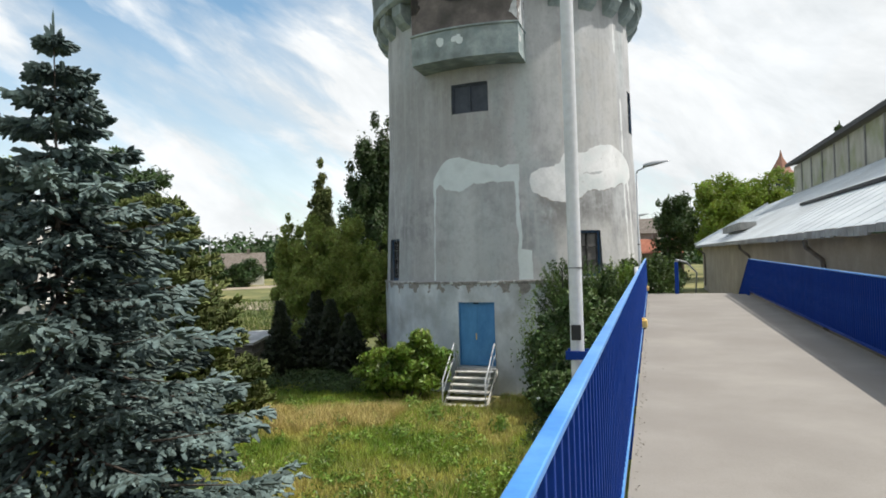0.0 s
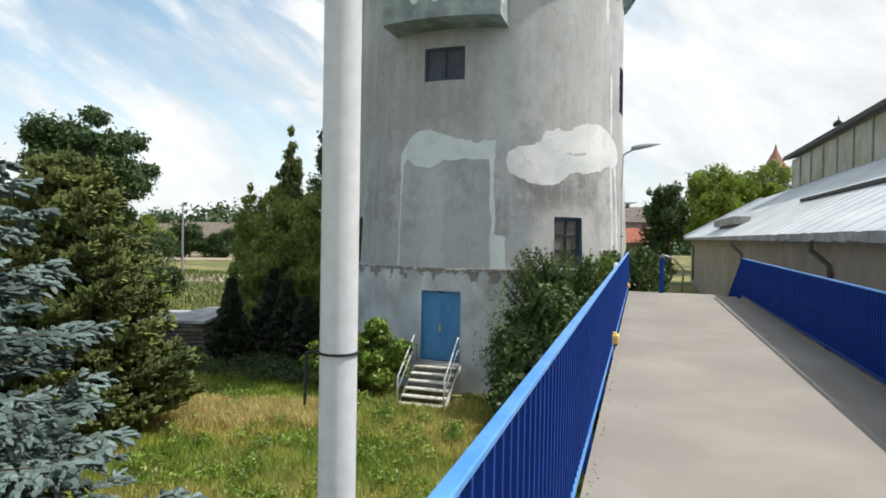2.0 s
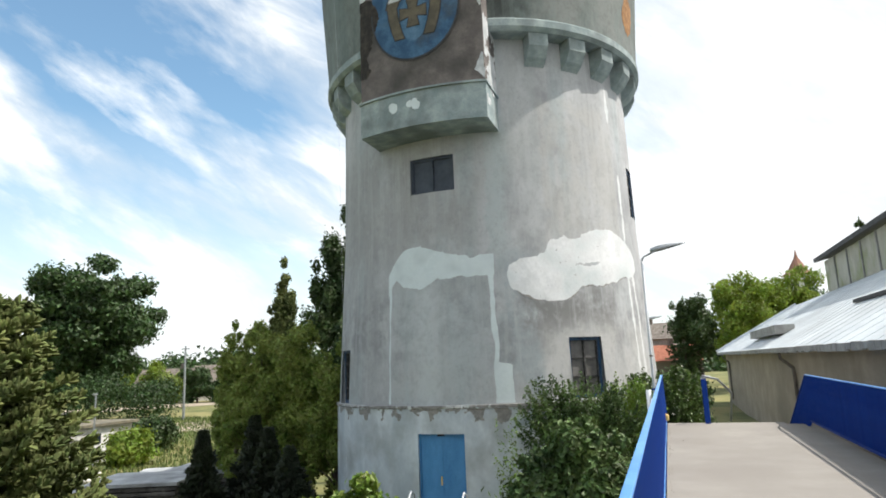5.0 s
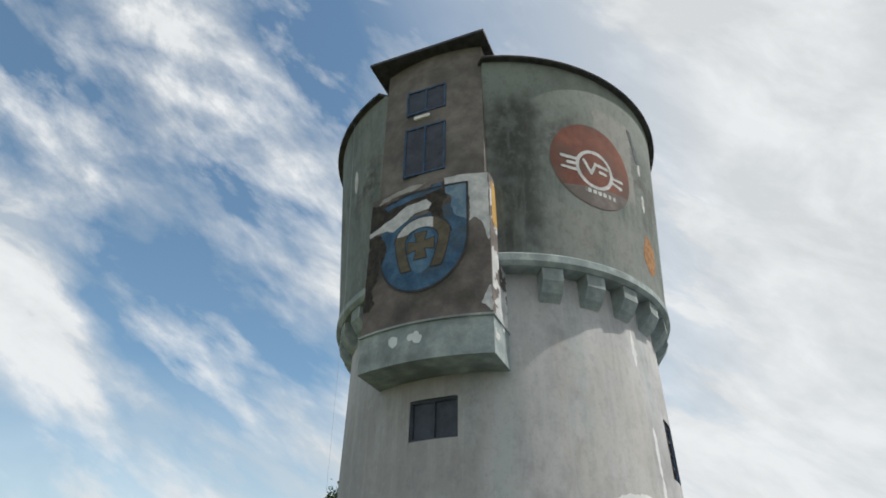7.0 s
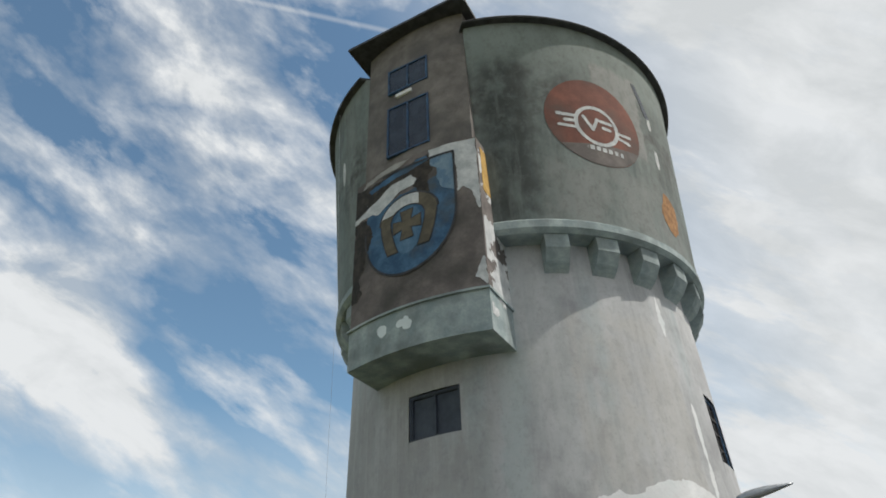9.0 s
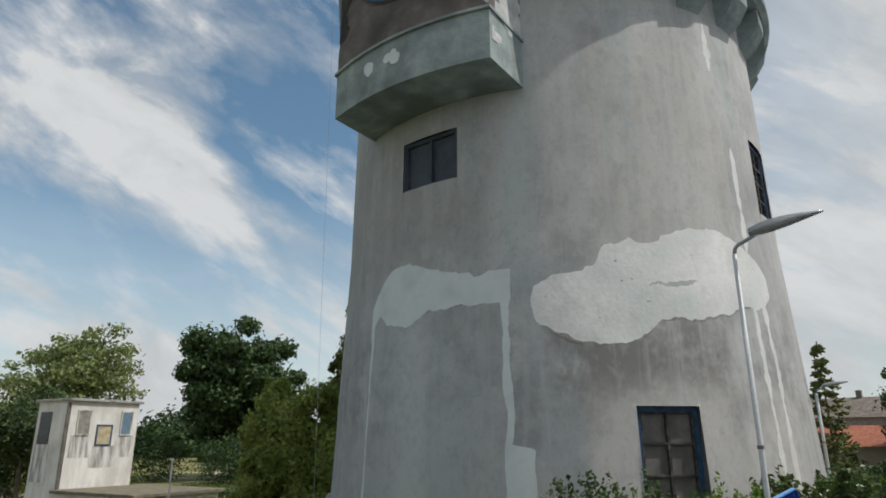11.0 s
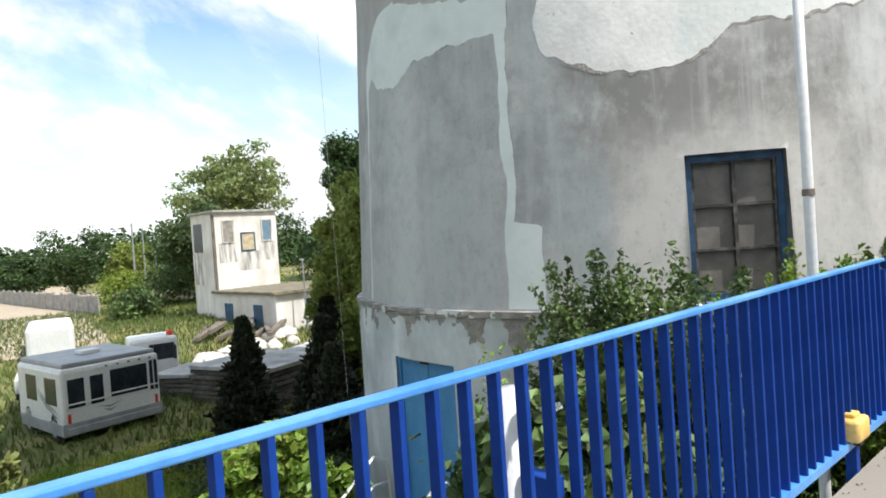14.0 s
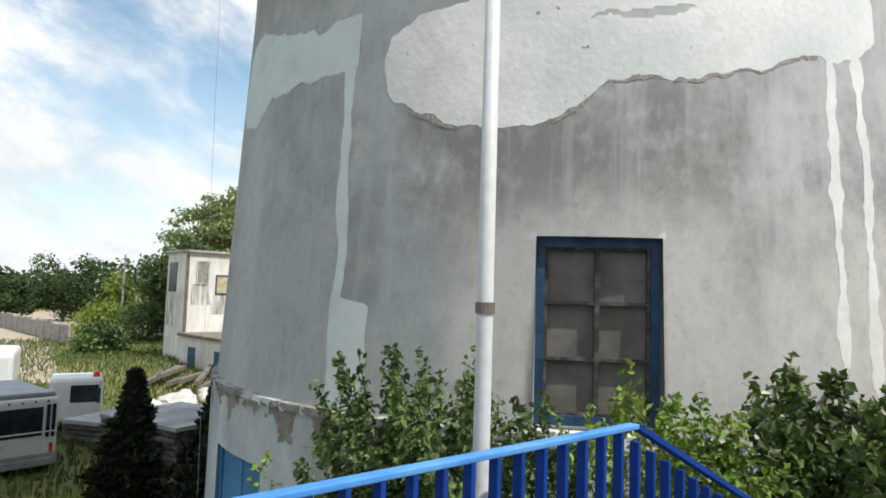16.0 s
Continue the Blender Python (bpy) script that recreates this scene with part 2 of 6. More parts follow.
    for t0, t1, z0, z1, ts, zs, amount, tone, cloud in fields:
        k = scalar("MULTIPLY", ramp(turn, t0 - ts, t0 + ts), ramp(turn, t1 + ts, t1 - ts))
        k = scalar("MULTIPLY", k, scalar("MULTIPLY", ramp(high_z, z0 - zs, z0 + zs), ramp(high_z, z1 + zs, z1 - zs)))
        if cloud:
            k = scalar("MULTIPLY", k, field(cloud, (1, 1, 0.7), 0.36, 0.52, 10.0, 11.0))
        colour = lay(colour, times(k, amount), tone)
    colour = lay(colour, times(field(4.5, (1, 1, 0.7), 0.50, 0.64, 14.0, 2.0), 0.26), dark)
    colour = lay(colour, times(field(3.6, (1, 1, 0.8), 0.53, 0.66, 14.0, 7.0), 0.30), high)
    colour = lay(colour, times(field(16.0, (1, 1, 0.8), 0.55, 0.66, 8.0, 13.0), 0.28), dark)
    colour = lay(colour, times(field(1.6, (2.4, 2.4, 0.10), 0.54, 0.62, 6.0, 17.0), 0.28), high)
    l.new(colour, bs.inputs["Base Color"])
    return m


def leaf_material(name, a, b, rough=0.55, trans=0.3, island=0.35):
    return material(name, a, b, scale=0.9, rough=rough, fine=6.0, bump=0, island=island, trans=trans)


WALL_FIELDS = (
    (-19.5, 13.6, 0.5, 4.3, 0.6, 0.3, 0.55, (0.45, 0.485, 0.49), 0.8),        # greenish paint under the patch
    (-9.0, -2.0, 0.5, 4.0, 2.0, 0.3, 0.6, (0.54, 0.575, 0.575), 0),           # paler upright band in it
    (1.0, 13.5, 3.0, 4.4, 4.0, 0.35, 0.7, (0.32, 0.335, 0.335), 1.2),         # darker arch below the patch
    (15.5, 29.0, 0.6, 5.0, 1.5, 0.5, 0.8, (0.33, 0.37, 0.385), 1.0),           # blue-grey field beside the strip
    (16.0, 20.5, 1.75, 3.0, 1.0, 0.15, 0.75, (0.26, 0.275, 0.28), 2.0),       # dark blotch beside the strip
    (23.0, 58.0, 2.5, 4.0, 3.0, 0.6, 1.0, (0.205, 0.205, 0.20), 1.8),        # damp below the bare render
    (29.0, 75.0, 0.6, 2.7, 2.0, 0.6, 0.65, (0.54, 0.53, 0.51), 0.8),         # paler round the window
    (-60.0, 12.0, 5.0, 8.8, 4.0, 0.6, 0.7, (0.325, 0.32, 0.31), 0.9),       # brownish old coat
    (14.5, 20.0, 4.9, 11.5, 0.8, 0.4, 0.8, (0.41, 0.45, 0.45), 0),            # pale green strip under the bay's side
    (20.0, 33.0, 5.0, 11.5, 1.0, 0.4, 0.45, (0.37, 0.39, 0.385), 0.8),
    (33.0, 66.0, 5.2, 9.6, 1.0, 0.3, 0.5, (0.44, 0.425, 0.395), 1.0),         # beige tint for the sunlit wall below the drum's shadow
    (24.0, 33.0, 4.6, 5.6, 2.0, 0.3, 0.6, (0.28, 0.285, 0.285), 2.0),
    # darker left flank: shade of the side away from the sun, as colour
    (-62.0, -24.0, 0.7, 8.5, 6.0, 0.5, 0.4, (0.29, 0.29, 0.285), 1.2),
)
M_WALL = wall_material("aged_plaster", (0.35, 0.355, 0.36), (0.48, 0.485, 0.49), (0.37, 0.415, 0.425), (0.23, 0.23, 0.235), 2.9, WALL_FIELDS)
M_PATCH = material("pale_green_paint", (0.61, 0.675, 0.68), (0.69, 0.745, 0.75), 1.5, 0.8, fine=12, bump=0.1, c=(0.53, 0.59, 0.595), c_scale=1.5, detail=10.0, grain=0.06)
M_RENDER = material("bare_pale_render", (0.63, 0.635, 0.635), (0.80, 0.80, 0.80), 2.0, 0.9, fine=14, bump=0.22, c=(0.54, 0.58, 0.58), c_scale=1.0, detail=10.0, grain=0.1)
M_PLINTH = material("plinth_paint", (0.45, 0.50, 0.54), (0.62, 0.66, 0.69), 1.2, 0.9, (1.3, 1.3, 0.6), 10, 0.15, c=(0.36, 0.38, 0.39), c_scale=0.9, detail=10.0, grain=0.1)
M_LEDGE = material("worn_ledge_plaster", (0.20, 0.19, 0.18), (0.50, 0.50, 0.49), 3.5, 0.95, fine=24, bump=0.5, spots=(0.42, 0.60), detail=10.0)
M_CRUMB = material("crumbled_plaster", (0.22, 0.21, 0.20), (0.34, 0.32, 0.30), 7.0, 0.95, fine=30, bump=0.6)
DRUM_FIELDS = (
    (17.0, 31.0, 11.8, 18.0, 4.0, 0.6, 0.9, (0.045, 0.05, 0.048), 0.7),       # black weathering beside the bay
    (12.0, 90.0, 17.6, 19.2, 2.0, 0.5, 0.6, (0.20, 0.235, 0.22), 0),          # paler top
    (33.0, 80.0, 11.8, 13.9, 3.0, 0.4, 0.6, (0.235, 0.24, 0.23), 0.9),        # grey foot under the sign
    (50.5, 68.0, 14.8, 18.0, 0.6, 0.15, 0.8, (0.27, 0.27, 0.26), 0),          # paler square behind the sign
)
M_DRUM = wall_material("drum_plaster", (0.095, 0.115, 0.11), (0.19, 0.22, 0.21), (0.15, 0.19, 0.185), (0.06, 0.06, 0.057), 16.0, DRUM_FIELDS)
M_BAND = material("pale_turquoise_plaster", (0.22, 0.275, 0.28), (0.36, 0.415, 0.415), 2.0, 0.9, fine=20, bump=0.2, c=(0.17, 0.20, 0.20), c_scale=1.1)
M_BROWN = material("dark_weathered_mural", (0.115, 0.10, 0.095), (0.19, 0.165, 0.155), 1.8, 0.9, fine=18, bump=0.25, c=(0.07, 0.065, 0.06), c_scale=0.8)
M_BAYUP = material("brown_grey_plaster", (0.125, 0.113, 0.105), (0.205, 0.187, 0.175), 1.5, 0.9, fine=18, bump=0.2, c=(0.085, 0.08, 0.077), c_scale=0.7)
M_OCHRE = material("ochre_plaster", (0.42, 0.25, 0.06), (0.55, 0.35, 0.10), 5.0, 0.9, fine=20)
M_BLUEPAINT = material("faded_blue_mural", (0.025, 0.075, 0.15), (0.06, 0.14, 0.24), 2.0, 0.85, fine=16, bump=0.2, c=(0.06, 0.08, 0.10), c_scale=1.2)
M_WHITEPAINT = material("flaking_white_paint", (0.42, 0.44, 0.45), (0.62, 0.63, 0.63), 3.0, 0.85, fine=16, bump=0.25)
M_SCORCH = material("blackened_plaster", (0.022, 0.02, 0.018), (0.06, 0.05, 0.042), 4.0, 0.95, fine=20, bump=0.3)
M_MIDBLUE = material("mid_blue_mural", (0.045, 0.115, 0.20), (0.10, 0.19, 0.29), 3.0, 0.85, fine=16, bump=0.2)
M_PALEBLUE = material("pale_blue_mural", (0.10, 0.18, 0.27), (0.22, 0.31, 0.38), 3.0, 0.85, fine=16, bump=0.2, c=(0.12, 0.19, 0.26), c_scale=1.5)
M_BRASS = material("ochre_brown_mural", (0.085, 0.075, 0.055), (0.135, 0.115, 0.08), 3.0, 0.9, fine=16, bump=0.2)
M_REDPAINT = material("rust_red_mural", (0.13, 0.043, 0.03), (0.21, 0.075, 0.05), 1.5, 0.9, fine=16, bump=0.1, c=(0.09, 0.06, 0.05), c_scale=0.7)
M_ORANGE = material("exposed_orange_brick", (0.24, 0.12, 0.05), (0.42, 0.22, 0.09), 6.0, 0.95, fine=25, bump=0.5)
M_TAR = material("tarred_roof_edge", (0.02, 0.022, 0.025), (0.05, 0.05, 0.055), 3.0, 0.7, fine=30)
M_DARKGLASS = material("dirty_dark_glass", (0.012, 0.016, 0.024), (0.03, 0.04, 0.055), 2.0, 0.25, fine=10, bump=0)
M_NET = material("dusty_grey_pane", (0.11, 0.105, 0.10), (0.19, 0.18, 0.17), 3.0, 0.45, fine=60, bump=0.05)
M_DUSTY = material("dusty_taupe_pane", (0.20, 0.19, 0.17), (0.32, 0.30, 0.27), 3.0, 0.5, fine=30, bump=0.05)
M_SANDBOARD = material("ochre_board", (0.38, 0.32, 0.20), (0.52, 0.46, 0.33), 3.0, 0.8, fine=30, bump=0.1)
M_SLATEBLUE = material("slate_blue_board", (0.035, 0.045, 0.065), (0.06, 0.075, 0.10), 2.0, 0.6, fine=30)
M_SASH = material("rusted_sash", (0.028, 0.027, 0.027), (0.13, 0.125, 0.12), 9.0, 0.7, fine=50, bump=0.2, spots=(0.45, 0.7))
M_NAVY = material("chipped_navy_frame", (0.010, 0.035, 0.085), (0.03, 0.11, 0.22), 5.0, 0.55, fine=40, spots=(0.42, 0.75))
M_DOOR = material("blue_door_paint", (0.045, 0.19, 0.42), (0.075, 0.26, 0.52), 1.6, 0.55, (1, 1, 0.5), 30, 0.08)
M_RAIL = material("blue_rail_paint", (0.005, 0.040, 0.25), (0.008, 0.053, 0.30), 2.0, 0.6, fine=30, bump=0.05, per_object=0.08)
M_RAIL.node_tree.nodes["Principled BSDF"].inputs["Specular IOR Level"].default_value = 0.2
# rail blue made paler: the sky's sheen is mixed into the colour
M_RAILTOP = material("sheen_lightened_blue_paint", (0.06, 0.245, 0.66), (0.09, 0.30, 0.72), 2.0, 0.35, fine=30, bump=0.05, c=(0.13, 0.36, 0.72), c_scale=2.5)
M_DECK = material("sandy_concrete", (0.25, 0.23, 0.208), (0.30, 0.278, 0.252), 0.7, 0.92, fine=60, bump=0.12, c=(0.235, 0.215, 0.195), c_scale=0.5, grain=0.1)
M_CONC = material("grey_concrete", (0.25, 0.245, 0.235), (0.38, 0.375, 0.36), 2.0, 0.9, fine=30, bump=0.25)
M_SLAB = material("weathered_slab", (0.32, 0.33, 0.345), (0.55, 0.56, 0.57), 1.0, 0.85, fine=25, bump=0.2, c=(0.22, 0.22, 0.22), c_scale=0.7)
M_POLE = material("white_painted_steel", (0.55, 0.57, 0.59), (0.66, 0.68, 0.70), 3.0, 0.45, (1, 1, 0.3), 30, 0.04)
M_GALV = material("galvanised_steel", (0.30, 0.32, 0.34), (0.42, 0.44, 0.46), 6.0, 0.4, fine=40, bump=0.04, metal=0.6)
M_BLACK = material("black_rubber", (0.012, 0.012, 0.013), (0.03, 0.03, 0.03), 5.0, 0.7, fine=40)
M_YELLOW = material("yellow_plastic", (0.72, 0.48, 0.12), (0.82, 0.60, 0.22), 5.0, 0.45, fine=40, bump=0.03)
M_WHITESTAIR = material("worn_white_step", (0.50, 0.48, 0.44), (0.72, 0.70, 0.66), 6.0, 0.7, fine=30)
M_HUT = material("whitewashed_wall", (0.62, 0.61, 0.59), (0.78, 0.77, 0.75), 1.2, 0.9, (1.5, 1.5, 0.4), 15, 0.15, c=(0.52, 0.50, 0.47), c_scale=0.5)
M_SOOT = material("soot_streak", (0.20, 0.19, 0.18), (0.70, 0.69, 0.67), 1.6, 0.95, (1.8, 1.8, 0.3), 20, 0.1, spots=(0.36, 0.60), detail=8.0)
M_ROOFING = material("mossy_roofing_felt", (0.13, 0.12, 0.09), (0.22, 0.19, 0.13), 1.5, 0.95, fine=15, bump=0.3)
M_METALROOF = material("pale_sheet_roof", (0.56, 0.60, 0.63), (0.70, 0.74, 0.76), 0.6, 0.55, (3, 0.4, 1), 20, 0.05, c=(0.50, 0.53, 0.55), c_scale=0.3)
M_BEIGEWALL = material("beige_hall_render", (0.30, 0.25, 0.19), (0.40, 0.335, 0.26), 0.8, 0.9, fine=18, bump=0.12, c=(0.27, 0.23, 0.18), c_scale=0.35)
M_PANEL = material("stained_clerestory_panel", (0.38, 0.37, 0.30), (0.50, 0.49, 0.42), 1.4, 0.7, (1, 1, 0.4), 15, 0.05, c=(0.26, 0.29, 0.14), c_scale=0.7)
M_GROUND = material("meadow_soil", (0.085, 0.105, 0.03), (0.18, 0.18, 0.06), 0.5, 0.95, fine=9, bump=0.5, c=(0.27, 0.235, 0.095), c_scale=0.16)
M_SAND = material("pale_gravel_track", (0.34, 0.28, 0.21), (0.44, 0.38, 0.30), 1.2, 0.95, fine=20, bump=0.2)
M_GRASS = material("meadow_grass", (0.15, 0.25, 0.03), (0.42, 0.48, 0.08), 1.1, 0.6, fine=6.0, bump=0, c=(0.52, 0.46, 0.14), c_scale=0.35, island=0.45, trans=0.4)
M_STRAW = leaf_material("dry_straw_grass", (0.48, 0.39, 0.14), (0.64, 0.54, 0.24), trans=0.3, island=0.25)
M_BARK = material("grey_brown_bark", (0.07, 0.055, 0.045), (0.15, 0.12, 0.10), 6.0, 0.95, (3, 3, 0.6), 30, 0.6)
M_SPRUCE = leaf_material("blue_spruce_needles", (0.036, 0.06, 0.056), (0.165, 0.228, 0.215), rough=0.8, trans=0.0, island=0.45)
M_PINE = leaf_material("dark_pine_needles", (0.07, 0.092, 0.025), (0.17, 0.195, 0.055), rough=0.85, trans=0.0, island=0.25)
M_OAK = leaf_material("dark_oak_leaves", (0.025, 0.055, 0.014), (0.065, 0.12, 0.03), trans=0.2)
M_BIRCH = leaf_material("olive_birch_leaves", (0.16, 0.22, 0.04), (0.33, 0.38, 0.10), trans=0.4)
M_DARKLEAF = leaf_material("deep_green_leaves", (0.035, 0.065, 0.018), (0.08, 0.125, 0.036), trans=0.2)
M_ROSE = leaf_material("rose_bush_leaves", (0.11, 0.19, 0.025), (0.30, 0.40, 0.07), rough=0.45, island=0.5)
M_GLOSSY = leaf_material("glossy_elder_leaves", (0.028, 0.055, 0.012), (0.125, 0.185, 0.04), rough=0.4, trans=0.25, island=0.55)
M_WEED = leaf_material("yard_weeds", (0.06, 0.10, 0.022), (0.17, 0.205, 0.055), island=0.5)
M_ELDER = leaf_material("shrub_leaves", (0.042, 0.08, 0.022), (0.16, 0.235, 0.072), trans=0.25, island=0.5)
M_LIME = leaf_material("bright_lime_leaves", (0.15, 0.22, 0.025), (0.27, 0.34, 0.05), trans=0.4)
M_JUNIPER = leaf_material("black_green_juniper", (0.012, 0.020, 0.010), (0.03, 0.042, 0.018), trans=0.05)
M_ACACIA = leaf_material("grey_green_leaves", (0.15, 0.20, 0.07), (0.27, 0.32, 0.12), trans=0.3)
M_PETAL = material("white_petals", (0.75, 0.75, 0.70), (0.85, 0.85, 0.80), 5, 0.6, bump=0)
M_STONE = material("broken_white_stone", (0.48, 0.46, 0.42), (0.66, 0.64, 0.60), 3.0, 0.9, fine=18, bump=0.4, per_object=0.15)
# dark pallet tone, with the shade of the stack's sides in the colour
M_PALLET = material("dark_pallet_side_in_shade", (0.07, 0.065, 0.06), (0.17, 0.16, 0.15), 2.5, 0.95, fine=20, bump=0.4)
M_TIMBER = material("grey_weathered_timber", (0.12, 0.10, 0.085), (0.23, 0.20, 0.17), 3.0, 0.9, fine=25, bump=0.3)
M_CAMPER = material("white_vehicle_paint", (0.62, 0.64, 0.67), (0.72, 0.74, 0.76), 1.0, 0.3, fine=12, bump=0)
M_CAMPERGREY = material("grey_vehicle_panel", (0.22, 0.24, 0.27), (0.32, 0.34, 0.37), 1.5, 0.4, fine=15, bump=0)
M_RED = material("red_lamp_plastic", (0.6, 0.04, 0.02), (0.75, 0.08, 0.03), 4, 0.4, bump=0)
M_REDROOF = material("red_clay_tiles", (0.26, 0.085, 0.05), (0.38, 0.15, 0.09), 4.0, 0.9, fine=20)
M_SPIRE = material("faded_spire_tiles", (0.26, 0.13, 0.09), (0.36, 0.19, 0.14), 2.0, 0.9, fine=10)


# ---- mesh tools ----
def part(name, bm, mat, parent=None, label="", smooth=False):
    me = bpy.data.meshes.new(name)
    bm.to_mesh(me)
    bm.free()
    return mesh_part(name, me, mat, parent, label, smooth)


def mesh_part(name, me, mat, parent=None, label="", smooth=False):
    me.materials.append(mat)
    if smooth:
        me.polygons.foreach_set("use_smooth", [True] * len(me.polygons))
    ob = new(name, me)
    ob.parent = parent
    if label:
        tagged(ob, label)
    return ob


def thing(name, loc, label, category, group="", kind="", rz=0.0):
    ob = new(name)
    ob.empty_display_size = 0.2
    ob.location = loc
    ob.rotation_euler = (0, 0, radians(rz))
    return tagged(ob, label, category, group, kind)


def box(bm, lo, hi, bevel=0.0):
    vs = [bm.verts.new((x, y, z)) for x in (lo[0], hi[0]) for y in (lo[1], hi[1]) for z in (lo[2], hi[2])]
    fs = [bm.faces.new([vs[i] for i in q]) for q in ((0, 1, 3, 2), (4, 6, 7, 5), (0, 4, 5, 1), (2, 3, 7, 6), (0, 2, 6, 4), (1, 5, 7, 3))]
    if bevel:
        es = list({e for f in fs for e in f.edges})
        bmesh.ops.bevel(bm, geom=es, offset=bevel, segments=2, affect="EDGES", profile=0.5)
    return bm


def boxed(lo, hi, bevel=0.0):
    return box(bmesh.new(), lo, hi, bevel)


def beam(bm, p, q, w, h, up=(0, 0, 1)):
    """A bar of width w and height h from p to q."""
    p, q = Vector(p), Vector(q)
    d = (q - p).normalized()
    s = d.cross(Vector(up))
    s = s.normalized() if s.length > 1e-4 else Vector((1, 0, 0))
    u = s.cross(d)
    a = [bm.verts.new(e + s * (w / 2 * i) + u * (h / 2 * j)) for e in (p, q) for i, j in ((-1, -1), (1, -1), (1, 1), (-1, 1))]
    for f in ((3, 2, 1, 0), (4, 5, 6, 7), (0, 1, 5, 4), (1, 2, 6, 5), (2, 3, 7, 6), (3, 0, 4, 7)):
        bm.faces.new([a[i] for i in f])
    return bm


def tube(bm, pts, radii, seg=10):
    """A round tube along pts."""
    rings, ref = [], None
    pts = [Vector(p) for p in pts]
    if not isinstance(radii, (list, tuple)):
        radii = [radii] * len(pts)
    for i, p in enumerate(pts):
        d = (pts[min(i + 1, len(pts) - 1)] - pts[max(i - 1, 0)]).normalized()
        if ref is None:
            ref = d.orthogonal().normalized()
        ref = (ref - d * ref.dot(d)).normalized()
        o = d.cross(ref)
        rings.append([bm.verts.new(p + (ref * math.cos(k * math.tau / seg) + o * math.sin(k * math.tau / seg)) * radii[i]) for k in range(seg)])
    for a, b in zip(rings, rings[1:]):
        for k in range(seg):
            bm.faces.new((a[k], a[(k + 1) % seg], b[(k + 1) % seg], b[k]))
    bm.faces.new(rings[0][::-1])
    bm.faces.new(rings[-1])
    return bm


def from_arrays(name, verts, faces):
    me = bpy.data.meshes.new(name)
    me.from_pydata(np.asarray(verts).tolist(), [], np.asarray(faces).tolist())
    me.update()
    return me


def leaves(rng, points, normals, size, aspect=1.7, fold=0.25):
    """Small folded leaves at points, facing roughly along normals: two triangles each."""
    n = len(points)
    nn = normals + rng.normal(0, 0.55, (n, 3))
    nn /= np.linalg.norm(nn, axis=1)[:, None] + 1e-9
    r = rng.normal(0, 1, (n, 3))
    u = np.cross(nn, r)
    u /= np.linalg.norm(u, axis=1)[:, None] + 1e-9
    v = np.cross(nn, u)
    s = (size * rng.uniform(0.6, 1.35, n))[:, None]
    a, b = points - u * s * aspect / 2, points + u * s * aspect / 2
    c, d = points + v * s / 2 + nn * s * fold, points - v * s / 2 + nn * s * fold
    verts = np.stack([a, c, b, d], 1).reshape(-1, 3)
    i = np.arange(n)[:, None] * 4
    return verts, np.concatenate([i + [0, 1, 2], i + [0, 2, 3]], 0)


def clump_crown(rng, clumps, count, size, aspect=1.7, hollow=0.45, loose=0.24):
    """Leaves scattered in ragged ellipsoid clumps (x, y, z, rx, ry, rz)."""
    cl = np.array(clumps, float)
    w = (cl[:, 3] * cl[:, 4] * cl[:, 5]) ** 0.67
    pick = rng.choice(len(cl), count, p=w / w.sum())
    d = rng.normal(0, 1, (count, 3))
    d /= np.linalg.norm(d, axis=1)[:, None]
    lump = 1 + 0.22 * np.sin(d[:, 0] * 5 + pick) * np.cos(d[:, 1] * 6 + pick * 2) + 0.14 * np.sin(d[:, 2] * 11 + pick * 3) * np.sin(d[:, 0] * 13)
    r = (hollow + (1 - hollow) * rng.uniform(0, 1, count) ** 0.45) * lump + rng.normal(0, 0.05, count)
    stray = np.where(rng.uniform(0, 1, count) < 0.3, loose, 0.06)[:, None] * rng.normal(0, 1, (count, 3)) * cl[pick, 3:]
    return leaves(rng, cl[pick, :3] + d * cl[pick, 3:] * r[:, None] + stray, d, size, aspect)


def clump_set(rng, centre, radii, number, small=0.45, taper=0.0):
    """Clumps of uneven size spread in one large ellipsoid, which narrows upwards by taper."""
    out = []
    for _ in range(number):
        d = rng.normal(0, 1, 3)
        d /= np.linalg.norm(d)
        k = rng.uniform(0.15, 0.9)
        s = rng.uniform(0.55, 1.2) * small * (1.2 - 0.5 * k)
        o = d * np.array(radii) * k
        w = 1 - taper * (o[2] / radii[2] + 1) / 2
        o[:2] *= w
        out.append((*(np.array(centre) + o), *(np.array(radii) * np.array([1, 1, 0.7]) * s * (0.4 + 0.6 * w))))
    return out


